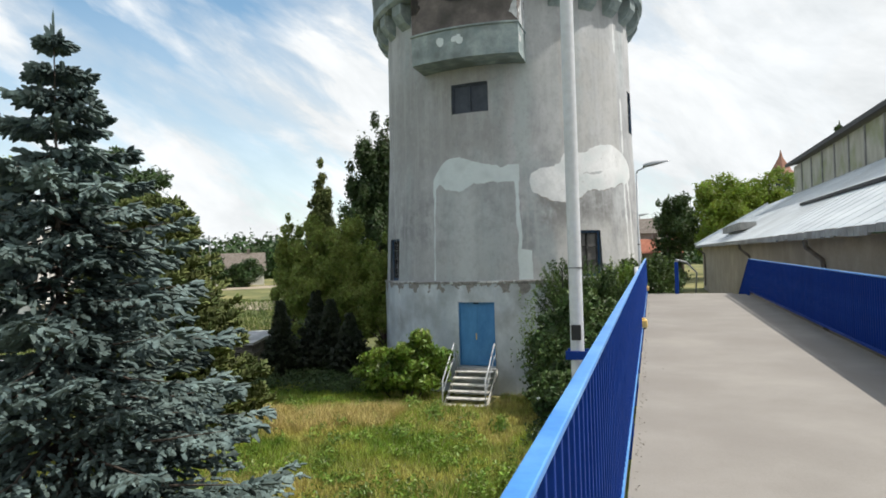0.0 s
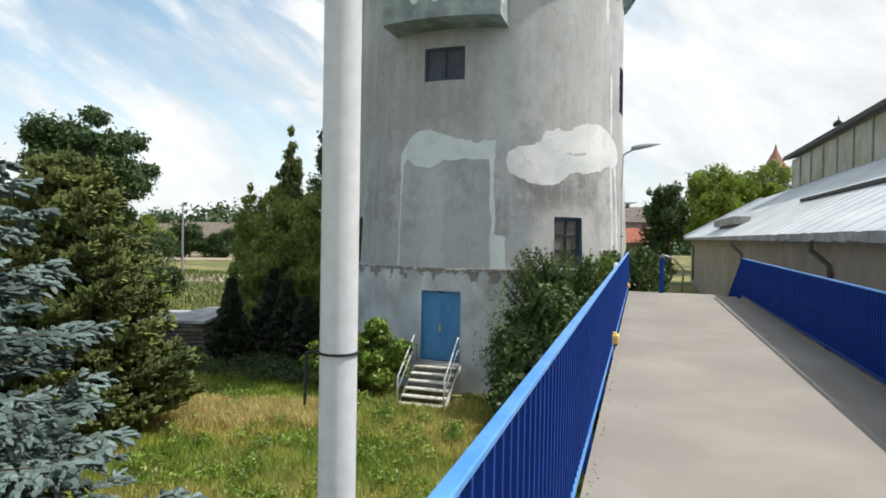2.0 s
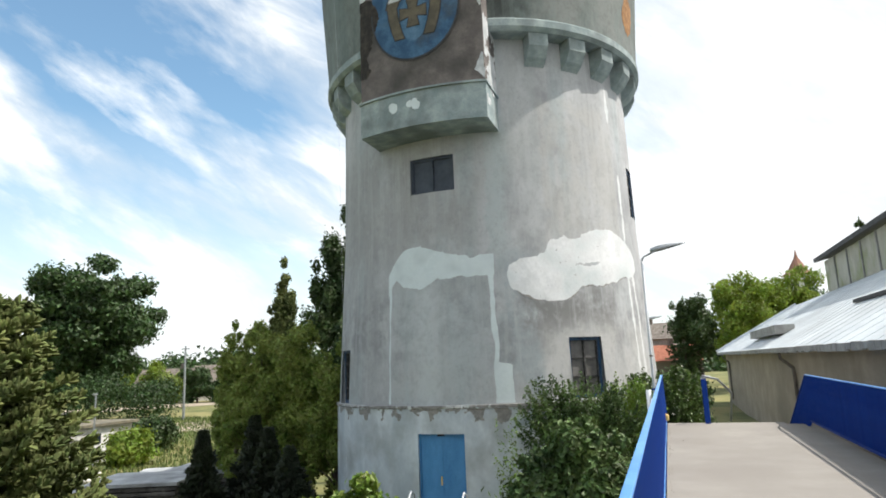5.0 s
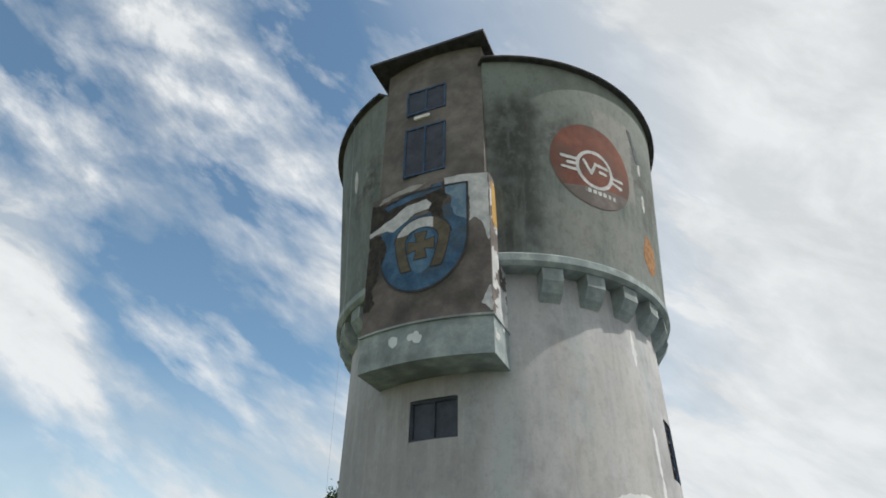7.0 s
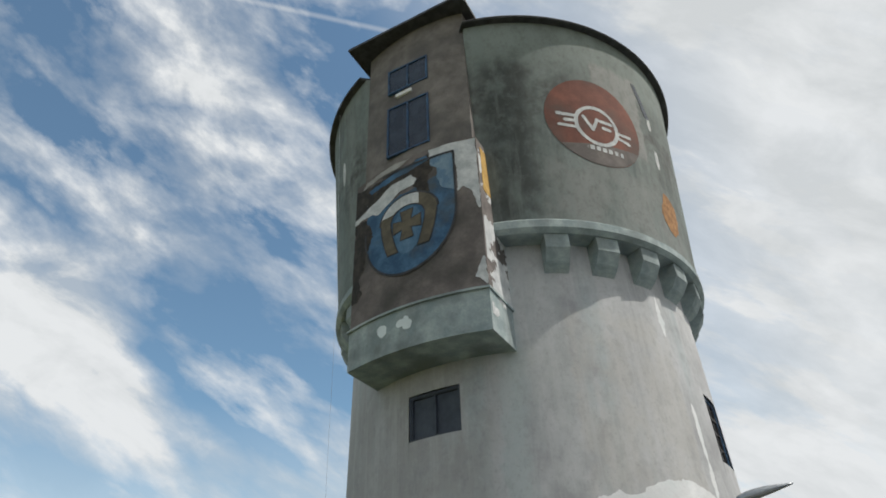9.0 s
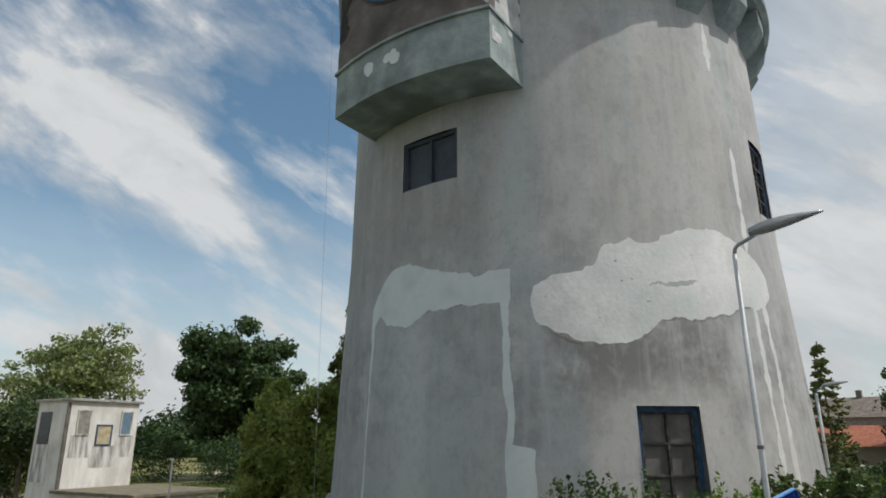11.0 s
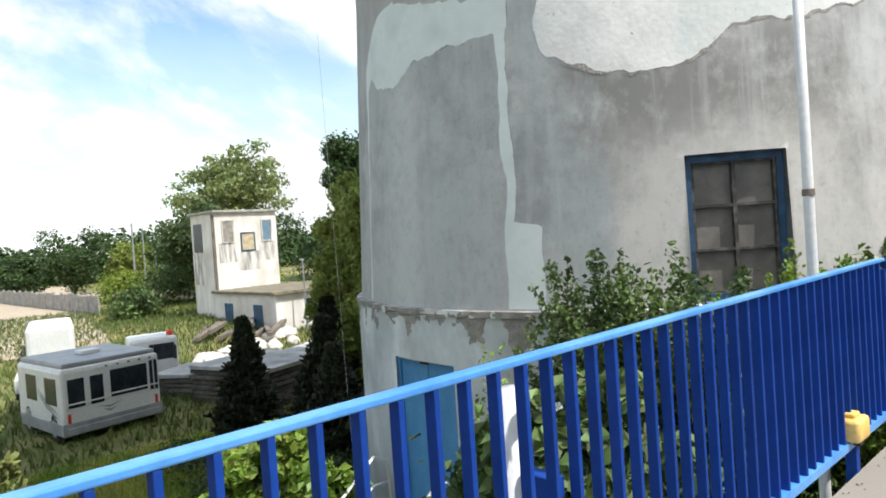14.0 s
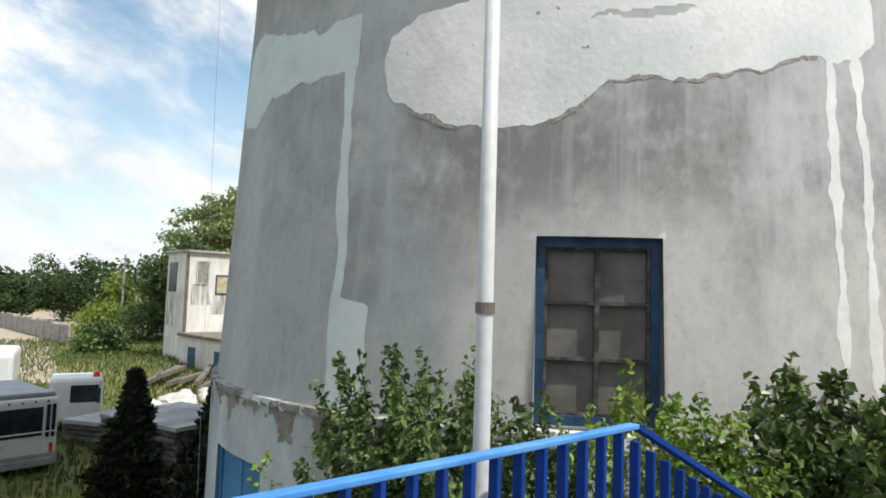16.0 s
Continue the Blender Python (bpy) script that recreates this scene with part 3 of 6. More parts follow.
def tree(name, loc, height, trunk_r, crown_c, crown_r, n_clumps, n_leaves, leaf, mat, label, seed, category="tree", bark=M_BARK, small=0.42, hollow=0.45, group="", taper=0.0):
    """A tapered trunk with limbs and a crown of leaf clumps; crown_c and crown_r relative to the foot."""
    rng = np.random.default_rng(seed)
    t = thing(name, loc, label, category, group)
    cl = clump_set(rng, crown_c, crown_r, n_clumps, small, taper)
    bm = bmesh.new()
    top = crown_c[2] + crown_r[2] * 0.5
    tube(bm, [(0.06 * trunk_r * math.sin(i * 2.1) * 4, 0.05 * trunk_r * math.cos(i * 1.7) * 4, -0.3 + (top + 0.3) * i / 6) for i in range(7)],
         [trunk_r * (1.25 - i * 0.18) for i in range(7)], 8)
    for c in cl[:10]:
        z0 = min(max(crown_c[2] - crown_r[2] * 0.7, height * 0.15) + 0.15 * c[2] * 0.5, c[2] * 0.9)
        tube(bm, [(0, 0, z0), (c[0] * 0.4, c[1] * 0.4, z0 + (c[2] - z0) * 0.55), (c[0] * 0.9, c[1] * 0.9, c[2])], [trunk_r * 0.45, trunk_r * 0.28, trunk_r * 0.08], 6)
    part("trunk", bm, bark, t, smooth=True)
    mesh_part("crown", from_arrays("crown", *clump_crown(rng, cl, n_leaves, leaf, hollow=hollow)), mat, t)
    return t


def spindles(a, b, r):
    """Slender blunt three-sided shoots from a to b: twelve triangles each."""
    n = len(a)
    d = b - a
    ln = np.linalg.norm(d, axis=1)[:, None] + 1e-9
    u = np.cross(d / ln, np.tile([0.31, 0.17, 0.93], (n, 1)))
    u /= np.linalg.norm(u, axis=1)[:, None] + 1e-9
    v = np.cross(d / ln, u)
    rr = np.asarray(r).reshape(-1, 1)
    ring = [u * math.cos(k) + v * math.sin(k) for k in (0.0, 2.094, 4.189)]
    verts = np.stack([a] + [a + d * 0.25 + q * rr for q in ring] + [a + d * 0.78 + q * rr * 0.8 for q in ring] + [b], 1).reshape(-1, 3)
    i = np.arange(n)[:, None] * 8
    tris = []
    for k in range(3):
        e = (k + 1) % 3
        tris += [[0, 1 + e, 1 + k], [1 + k, 1 + e, 4 + e], [1 + k, 4 + e, 4 + k], [4 + k, 4 + e, 7]]
    return verts, np.concatenate([i + q for q in tris], 0)


def conifer(name, loc, height, radius, mat, label, seed, whorls=26, per=11, twigs=12, shoots=5, shoot=0.2, thick=0.028, droop=0.2, low=0.06, power=0.9, up=0.15, group="", tip=0.25, stray=0.5, inner=0.25):
    """Whorls of boughs with side twigs, set with finger-like needled shoots."""
    rng = np.random.default_rng(seed)
    t = thing(name, loc, label, "conifer", group)
    bm = bmesh.new()
    tube(bm, [(0, 0, -0.3 + (height + 0.25) * i / 6) for i in range(7)], [max(0.017 * height * (1 - i / 6) ** 1.3, 0.008) for i in range(7)], 8)
    a, b = [], []
    for i in range(whorls):
        f = i / (whorls - 1)
        z0 = height * (low + (0.97 - low) * f)
        reach = radius * ((1 - f) ** power) + 0.04 * radius
        n = max(6, int(per * (1 - 0.5 * f)))
        for k in range(n):
            az = k * math.tau / n + i * 1.3 + rng.normal(0, 0.2)
            ln = reach * rng.uniform(0.62, 1.15)
            dr = droop * rng.uniform(0.5, 1.4)
            z = z0 + rng.normal(0, 0.3 * height / whorls) * (f < 0.95)
            d = np.array([math.cos(az), math.sin(az), 0.0])
            side = np.array([-d[1], d[0], 0.0])

            def axis(s):
                return d * (s * ln) + np.array([0, 0, z - dr * ln * s ** 1.2 + max(0, s - 0.6) * tip * ln])
            if ln > 0.5:
                tube(bm, [axis(0.02), axis(0.5), axis(0.9)], [0.010 * ln + 0.004, 0.006 * ln + 0.003, 0.003], 4)
            m = max(6, int(twigs * (0.3 + 0.7 * ln / radius)))
            for q in range(m):
                s = inner + (1 - inner) * (q + rng.uniform(0, 1)) / m
                o = axis(s)
                tl = (0.10 + 0.34 * (1.05 - s)) * ln ** 0.7 * rng.uniform(0.7, 1.2)
                sg = 1 if q % 2 else -1
                td = d * 0.75 + side * sg * rng.uniform(0.35, 1.0) + np.array([0, 0, rng.normal(-0.12 + up, 0.18)])
                td /= np.linalg.norm(td)
                for w in range(shoots):
                    p = o + td * tl * (w + 0.4) / shoots
                    sd = td + rng.normal(0, stray, 3) + np.array([0, 0, up])
                    sd /= np.linalg.norm(sd)
                    a.append(p)
                    b.append(p + sd * shoot * rng.uniform(0.6, 1.25))
            a.append(axis(0.93))
            b.append(axis(1.0) + d * shoot)
    for k in range(5):
        a.append(np.array([0, 0, height * 0.97]))
        b.append(np.array([0.12 * math.cos(k * 1.3) * (k > 0), 0.12 * math.sin(k * 1.3) * (k > 0), height * (1.03 if k == 0 else 1.0)]))
    part("trunk", bm, M_BARK, t, smooth=True)
    a, b = np.array(a), np.array(b)
    mesh_part("needles", from_arrays("needles", *spindles(a, b, thick * rng.uniform(0.7, 1.3, len(a)))), mat, t)
    return t


def sprig_bush(name, loc, centre, radii, stems, per, leaf, mat, label, seed, spread=0.11):
    """Loose shrub: many arching stems from one foot, each set with leaves along its upper part."""
    rng = np.random.default_rng(seed)
    t = thing(name, loc, label, "bush")
    pos, nor = [], []
    for i in range(stems):
        d = rng.uniform(-1, 1, 3)
        d /= (d ** 4).sum() ** 0.25
        d[2] = abs(d[2]) if i % 3 else d[2]
        tip = np.array(centre) + d * np.array(radii) * rng.uniform(0.25, 1.0) ** 0.5
        foot = np.array([centre[0] * 0.6 + rng.normal(0, 0.15), centre[1] * 0.6 + rng.normal(0, 0.1), -0.2])
        mid = foot * 0.5 + tip * 0.5 + np.array([-d[0] * 0.2, -d[1] * 0.15, 0.35])
        if i % 6 == 0:
            part("stem", tube(bmesh.new(), [foot, mid, tip], [0.016, 0.009, 0.003], 4), M_BARK, t)
        f = rng.uniform(0.0, 1.0, per) ** 0.7 * 0.72 + 0.3
        f = f[:, None]
        p = foot * (1 - f) ** 2 + 2 * mid * f * (1 - f) + tip * f ** 2
        n = rng.normal(0, 1, (per, 3)) + np.array([0, 0, 0.7])
        pos.append(p + rng.normal(0, 1, (per, 3)) * spread * (1.25 - f))
        nor.append(n / np.linalg.norm(n, axis=1)[:, None])
    mesh_part("foliage", from_arrays("foliage", *leaves(rng, np.concatenate(pos), np.concatenate(nor), leaf, 1.7)), mat, t)
    return t


def bush(name, loc, clumps, n, leaf, mat, label, seed, flowers=0, group="", stems=6):
    rng = np.random.default_rng(seed)
    t = thing(name, loc, label, "bush", group)
    for i in range(stems):
        c = clumps[i % len(clumps)]
        part("stem", tube(bmesh.new(), [(c[0] * 0.3, c[1] * 0.3, -0.1), (c[0] * 0.7 + 0.1 * (i % 3), c[1] * 0.7, c[2] * 0.5), (c[0], c[1], c[2] + c[5] * 0.5)], [0.03, 0.02, 0.006], 5), M_BARK, t)
    mesh_part("foliage", from_arrays("foliage", *clump_crown(rng, clumps, n, leaf, 1.6, 0.5)), mat, t)
    for i in range(flowers):
        c = clumps[int(rng.integers(len(clumps)))]
        d = rng.normal(0, 1, 3)
        d[2], d[1] = abs(d[2]), -abs(d[1])
        d /= np.linalg.norm(d)
        p = Vector([c[k] + d[k] * c[3 + k] * 1.02 for k in range(3)])
        fb = bmesh.new()
        for k in range(5):
            a = k * math.tau / 5
            v = [fb.verts.new(p + Vector((math.cos(a + o) * r, math.sin(a + o) * r * 0.6, math.sin(a + o) * r * 0.6 + h))) for o, r, h in ((0, 0.0, 0.01), (-0.5, 0.05, 0.03), (0, 0.065, 0.02), (0.5, 0.05, 0.03))]
            fb.faces.new(v)
        part("blossom", fb, M_PETAL, t, "white five-petalled blossom")
    return t


# ---- ground ----
def smooth(a, b, v):
    k = min(max((v - a) / (b - a), 0.0), 1.0)
    return k * k * (3 - 2 * k)


def ground_z(x, y):
    z = -3.4 + 0.75 * smooth(-26, -42, x) + 0.5 * smooth(45, 90, y)
    z += 1.8 * smooth(-3.2, 0.6, x) * smooth(24, 33, y)
    return z + 0.10 * noise.noise((x * 0.18, y * 0.18, 0.0)) * (1 if abs(x) < 120 and abs(y) < 120 else 0)


def spread_axis(lo, hi, step, far):
    mid = list(np.arange(lo, hi + 0.01, step))
    out, v, s = [], hi, step
    while v < far:
        s *= 1.35
        v += s
        out.append(v)
    inn, v, s = [], lo, step
    while v > -far:
        s *= 1.35
        v -= s
        inn.append(v)
    return inn[::-1] + mid + out


gx, gy = spread_axis(-50, 14, 1.0, 2500), spread_axis(-8, 66, 1.0, 2500)
gv = [(x, y, ground_z(x, y)) for y in gy for x in gx]
nx = len(gx)
gf = [(j * nx + i, j * nx + i + 1, (j + 1) * nx + i + 1, (j + 1) * nx + i) for j in range(len(gy) - 1) for i in range(nx - 1)]
tagged(mesh_part("ground", from_arrays("ground", gv, gf), M_GROUND, smooth=True), "uneven meadow ground with dry patches", "ground", kind="structure")


def ground_strip(name, pts, width, mat, label, lift=0.05):
    """A strip of paving that follows the ground along pts."""
    bm, rows = bmesh.new(), []
    for (x0, y0), (x1, y1) in zip(pts, pts[1:]):
        n = max(2, int(math.hypot(x1 - x0, y1 - y0) / 2))
        nrm = Vector((-(y1 - y0), x1 - x0)).normalized()
        for k in range(n + 1):
            x, y = x0 + (x1 - x0) * k / n, y0 + (y1 - y0) * k / n
            rows.append([bm.verts.new((x + nrm.x * width * s, y + nrm.y * width * s, ground_z(x + nrm.x * width * s, y + nrm.y * width * s) + lift)) for s in (-0.5, -0.25, 0, 0.25, 0.5)])
    for a, b in zip(rows, rows[1:]):
        for k in range(4):
            bm.faces.new((a[k], b[k], b[k + 1], a[k + 1]))
    return tagged(part(name, bm, mat), label, "road", kind="structure")


ground_strip("road", [(-96, 36), (-74, 39), (-54, 44), (-40, 53.5), (-24, 66), (-8, 82)], 8.0, M_SAND, "pale dusty gravel road beyond the meadow")
ground_strip("sand_patch", [(-76, 70), (-63, 80), (-52, 89)], 9.0, M_SAND, "bare sandy patch across the road")
ground_strip("track", [(-36, 20), (-50, 22), (-75, 26), (-130, 36)], 11.0, M_SAND, "pale sandy track past the parked vehicles")

# ---- footbridge ----
RAIL_X, RIGHT_X, DECK_END = -0.228, 2.76, 22.2


def deck_z(y):
    return 0.008 * y


bm = bmesh.new()
vs = [bm.verts.new((x, y, deck_z(y) + dz)) for y in (-9.0, DECK_END) for x, dz in ((-0.20, -0.22), (-0.20, 0.0), (2.02 + 0.0150 * y, 0.0), (2.02 + 0.0150 * y, -0.22))]
for q in ((0, 1, 5, 4), (1, 2, 6, 5), (2, 3, 7, 6), (3, 0, 4, 7), (3, 2, 1, 0), (4, 5, 6, 7)):
    bm.faces.new([vs[i] for i in q])
deck = part("deck", bm, M_DECK)
tagged(deck, "sandy beige concrete footbridge deck", "deck", kind="structure")
bm = bmesh.new()
vs = [bm.verts.new((x, y, deck_z(y) + dz)) for y in (-9.0, DECK_END) for x, dz in ((2.035 + 0.0150 * y, -0.24), (2.035 + 0.0150 * y, -0.035), (2.9, -0.035), (2.9, -0.24))]
for q in ((0, 1, 5, 4), (1, 2, 6, 5), (2, 3, 7, 6), (3, 0, 4, 7), (3, 2, 1, 0), (4, 5, 6, 7)):
    bm.faces.new([vs[i] for i in q])
tagged(part("deck_gutter", bm, M_DECK), "lower concrete strip beside the railing", "deck", kind="structure")
for y0 in (-6, 2.5, 11, 19.5):
    bm = bmesh.new()
    box(bm, (0.0, y0, -0.75), (2.6, y0 + 0.5, -0.23 + deck_z(y0)))
    for x0 in (0.35, 1.9):
        box(bm, (x0, y0 + 0.05, -3.8), (x0 + 0.4, y0 + 0.45, -0.751))
    tagged(part("bridge_pier", bm, M_CONC), "grey concrete pier under the deck", "pier", kind="structure")
# flight of steps that goes down behind the deck
STEP, GOING = 0.15, 0.32
steps = thing("steps", (0, DECK_END, deck_z(DECK_END)), "concrete steps going down from the footbridge", "stairs", kind="structure")
for i in range(12):
    part("step", boxed((-0.13, i * GOING + 0.003, -STEP * (i + 1) - 0.2), (2.9, (i + 1) * GOING, -STEP * (i + 1)), 0.01), M_CONC, steps)


def railing(name, x, label, y0=-8.0, y1=21.54, fall=4.6, gap=0.1135, low=M_RAILTOP, top=1.165, foot=0.20):
    """Level railing with square bars, and a raking flight down the steps at its end."""
    r = thing(name, (x, 0, 0), label, "railing")
    bm = bmesh.new()
    ye = y1 + fall
    drop = fall * STEP / GOING
    zt = lambda y: deck_z(y) + top if y <= y1 else deck_z(y1) + top - (y - y1) * STEP / GOING
    zb = lambda y: deck_z(y) + foot if y <= y1 else deck_z(y1) + foot - 0.05 - (y - y1) * STEP / GOING
    box(bm, (-0.024, y0, -0.008), (0.024, y1, 0.013), 0.005)
    for v in bm.verts:
        v.co.z += zt(v.co.y)
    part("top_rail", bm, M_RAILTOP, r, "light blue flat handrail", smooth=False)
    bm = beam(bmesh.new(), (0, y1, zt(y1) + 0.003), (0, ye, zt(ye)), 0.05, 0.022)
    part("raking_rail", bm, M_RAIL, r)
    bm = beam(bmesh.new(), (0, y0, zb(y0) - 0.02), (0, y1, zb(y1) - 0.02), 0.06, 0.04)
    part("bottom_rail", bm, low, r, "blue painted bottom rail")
    bm = beam(bmesh.new(), (0, y1 + 0.3, zb(y1 + 0.3) - 0.02), (0, ye, zb(ye) - 0.02), 0.05, 0.04)
    part("raking_bottom_rail", bm, M_RAIL, r)
    bar = bmesh.new()
    box(bar, (-0.021, -0.0095, 0), (0.021, 0.0095, top - foot - 0.004), 0.003)
    bar_me = bpy.data.meshes.new("bar")
    bar.to_mesh(bar_me)
    bar.free()
    bar_me.materials.append(M_RAIL)
    y = y0 + 0.033
    while y < ye:
        b = new("bar", bar_me)
        b.parent = r
        b.location = (0, y, zb(y) - 0.004)
        y += gap
    y = y0 + 0.3
    while y < y1 and low is M_RAILTOP:
        part("post", boxed((-0.03, y - 0.03, deck_z(y) - 0.2), (0.03, y + 0.03, zb(y) - 0.04), 0.004), M_RAIL, r)
        y += 1.9
    return r


railing("railing", RAIL_X, "blue painted steel bar railing with sheen-lightened top rail")
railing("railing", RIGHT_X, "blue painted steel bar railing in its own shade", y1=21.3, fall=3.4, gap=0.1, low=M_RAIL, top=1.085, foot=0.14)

ylamp = thing("marker_lamp", (RAIL_X + 0.02, 20.76, deck_z(20.76) + 0.202), "small yellow plastic marker lamp on the bottom rail", "lamp")
part("housing", boxed((-0.065, -0.10, 0.0), (0.065, 0.10, 0.13), 0.022), M_YELLOW, ylamp, smooth=True)
part("cap", boxed((-0.03, -0.05, 0.131), (0.03, 0.05, 0.156), 0.01), M_YELLOW, ylamp)
part("clamp", boxed((-0.045, -0.03, -0.03), (0.045, 0.03, -0.001), 0.004), M_BLACK, ylamp)
for y in (2.6, 11.4):
    copy_thing(ylamp, pose(RAIL_X + 0.04, y, deck_z(y) + 0.202))

mid = thing("stair_post", (0.70, 22.0, deck_z(22) - 0.02), "blue steel post with a grey handrail on the steps", "post")
part("post", boxed((-0.05, -0.03, 0), (0.07, 0.03, 1.05), 0.012), M_RAIL, mid)
part("cap", boxed((-0.055, -0.035, 1.051), (0.075, 0.035, 1.09), 0.012), M_GALV, mid, "grey steel cap")
part("handrail", tube(bmesh.new(), [(0.0, 0.0, 1.13), (0.35, 0.6, 1.02), (0.7, 1.4, 0.65), (0.75, 3.2, -0.2)], 0.028, 8), M_GALV, mid, "grey tubular handrail", True)


def street_lamp(x, y, foot, top, r0, r1, arm, label, near):
    t = thing("street_lamp", (x, y, foot), label, "street lamp", "street lamps")
    h = top - foot
    part("pole", tube(bmesh.new(), [(0, 0, 0), (0, 0, h * 0.35), (0, 0, h * 0.7), (0, 0, h)], [r0, r0 * 0.9 + r1 * 0.1, (r0 + r1) / 2, r1], 16), M_POLE, t, smooth=True)
    pts = [(0, 0, h - 0.02)] + [(arm * 0.12 * (1 - math.cos(a)), -0.02 * a, h + 0.12 * math.sin(a)) for a in (0.5, 1.0, 1.5)] + [(arm * 0.3, -0.05, h + 0.20)]
    part("arm", tube(bmesh.new(), pts, 0.022, 8), M_GALV, t, smooth=True)
    bm = bmesh.new()
    ax = arm * 0.2
    n = 12
    rows = []
    for i in range(n + 1):
        f = i / n
        w = 0.11 * math.sin(math.pi * min(1, 0.12 + 0.88 * f) ** 0.7) + 0.02
        rows.append([bm.verts.new((ax + f * 0.78, -0.05 + math.cos(a) * w, h + 0.2 + 0.13 * f + (math.sin(a) * w * (0.75 if math.sin(a) > 0 else 0.3)))) for a in np.linspace(0, math.tau, 13)[:-1]])
    for a, b in zip(rows, rows[1:]):
        for k in range(12):
            bm.faces.new((a[k], a[(k + 1) % 12], b[(k + 1) % 12], b[k]))
    bm.faces.new(rows[0][::-1])
    bm.faces.new(rows[-1])
    part("lamp_head", bm, M_GALV, t, "grey streamlined lamp head", True)
    if near:
        part("band", tube(bmesh.new(), [(0, 0, 1.503 - foot), (0, 0, 1.507 - foot)], r0 + 0.002, 16), M_BLACK, t, "black cable tie")
        part("tie_end", tube(bmesh.new(), [(-r0, 0, 1.505 - foot), (-r0 - 0.03, 0.0, 1.50 - foot), (-r0 - 0.032, 0.0, 1.40 - foot)], 0.003, 5), M_BLACK, t)
        part("plate", boxed((-0.025, -r0 - 0.006, 1.13 - foot), (0.025, -r0 * 0.8, 1.21 - foot), 0.003), M_BLACK, t, "small dark plate")
    else:
        part("band", tube(bmesh.new(), [(0, 0, 1.78 - foot), (0, 0, 1.82 - foot)], r0 + 0.002, 16), M_TIMBER, t, "rusty band")
    if x > -1:
        part("bracket", boxed((-r0 - 0.02, -r0 - 0.012, 1.03 - foot), (abs(x - RAIL_X) - 0.03, -r0 - 0.002, 1.075 - foot), 0.002), M_RAIL, t, "blue steel bracket to the railing")
        part("bracket", boxed((-r0 - 0.02, r0 + 0.002, 1.03 - foot), (abs(x - RAIL_X) - 0.03, r0 + 0.012, 1.075 - foot), 0.002), M_RAIL, t, "blue steel bracket to the railing")
    return t


street_lamp(-0.39, 3.41, ground_z(-0.4, 3.4) - 0.2, 6.4, 0.037, 0.03, 1.0, "tall white street lamp pole bracketed to the footbridge", True)
street_lamp(-0.40, 20.85, ground_z(-0.4, 20.8) - 0.2, 4.0, 0.034, 0.026, 1.0, "white street lamp with grey streamlined head", False)
street_lamp(-1.1, 37.0, ground_z(-1, 37) - 0.2, 3.3, 0.05, 0.04, 1.0, "white street lamp with grey head farther along", False)

stub = thing("stub_post", (-0.44, 18.2, ground_z(-0.44, 18.2) - 0.2), "short white steel post bracketed to the railing", "post")
part("post", tube(bmesh.new(), [(0, 0, 0), (0, 0, 4.78)], 0.05, 14), M_POLE, stub, smooth=True)
part("bracket", boxed((0.052, -0.03, 4.45), (0.18, 0.03, 4.52), 0.004), M_RAIL, stub, "blue steel bracket")
rd = np.random.default_rng(5)
cl = [(-0.17 + abs(rd.normal(0, 0.03)), rd.uniform(0, 21.5), 0, 1, 1, 1) for _ in range(260)] + [(rd.uniform(-0.1, 1.8), rd.uniform(2, 21), 0, 1, 1, 1) for _ in range(12)]
pp = np.array([(c[0], c[1], deck_z(c[1]) + 0.006) for c in cl])
g = mesh_part("deck_litter", from_arrays("deck_litter", *leaves(rd, pp, np.tile([0, 0, 1.0], (len(pp), 1)), 0.009, 2.0, 0.3)), M_TIMBER)
tagged(g, "dry leaf bits and grit along the deck edge", "litter", kind="stuff")

# ---- water tower ----
TX, TY = -5.93, 27.95
tower = thing("water_tower", (TX, TY, 0), "old round plastered water tower with patched grey paint", "water tower")


def body_r(z):
    return 5.52 - 0.049 * (min(z, 6.0) - 0.8) - 0.012 * max(0.0, z - 6.0)


def on(theta, r, z):
    a = radians(theta)
    return (r * math.sin(a), -r * math.cos(a), z)


def shell(radius, thetas, zs, holes=(), depth=0.28, closed=True):
    """A round wall with openings (t0, t1, z0, z1) that have reveals."""
    for h in holes:
        thetas, zs = list(thetas) + [h[0], h[1]], list(zs) + [h[2], h[3]]
    ts = sorted(set(round(v, 3) for v in thetas))
    zs = sorted(set(round(v, 3) for v in zs))
    if closed:
        ts = [v for v in ts if v < ts[0] + 360 - 1e-3]
    bm = bmesh.new()
    grid = [[bm.verts.new(on(t, radius(z), z)) for t in ts] for z in zs]
    n = len(ts)
    inside = lambda t, z: any(a < t < b and c < z < d for a, b, c, d in holes)
    for j in range(len(zs) - 1):
        for i in range(n if closed else n - 1):
            k = (i + 1) % n
            t1 = ts[k] if k else ts[0] + 360
            if not inside((ts[i] + t1) / 2, (zs[j] + zs[j + 1]) / 2):
                bm.faces.new((grid[j][i], grid[j][k], grid[j + 1][k], grid[j + 1][i]))
    for a, b, c, d in holes:
        q = [(a, c), (b, c), (b, d), (a, d)]
        o = [bm.verts.new(on(t, radius(z), z)) for t, z in q]
        p = [bm.verts.new(on(t, radius(z) - depth, z)) for t, z in q]
        for i in range(4):
            bm.faces.new((o[i], p[i], p[(i + 1) % 4], o[(i + 1) % 4]))
    bmesh.ops.remove_doubles(bm, verts=bm.verts, dist=0.0005)
    return bm


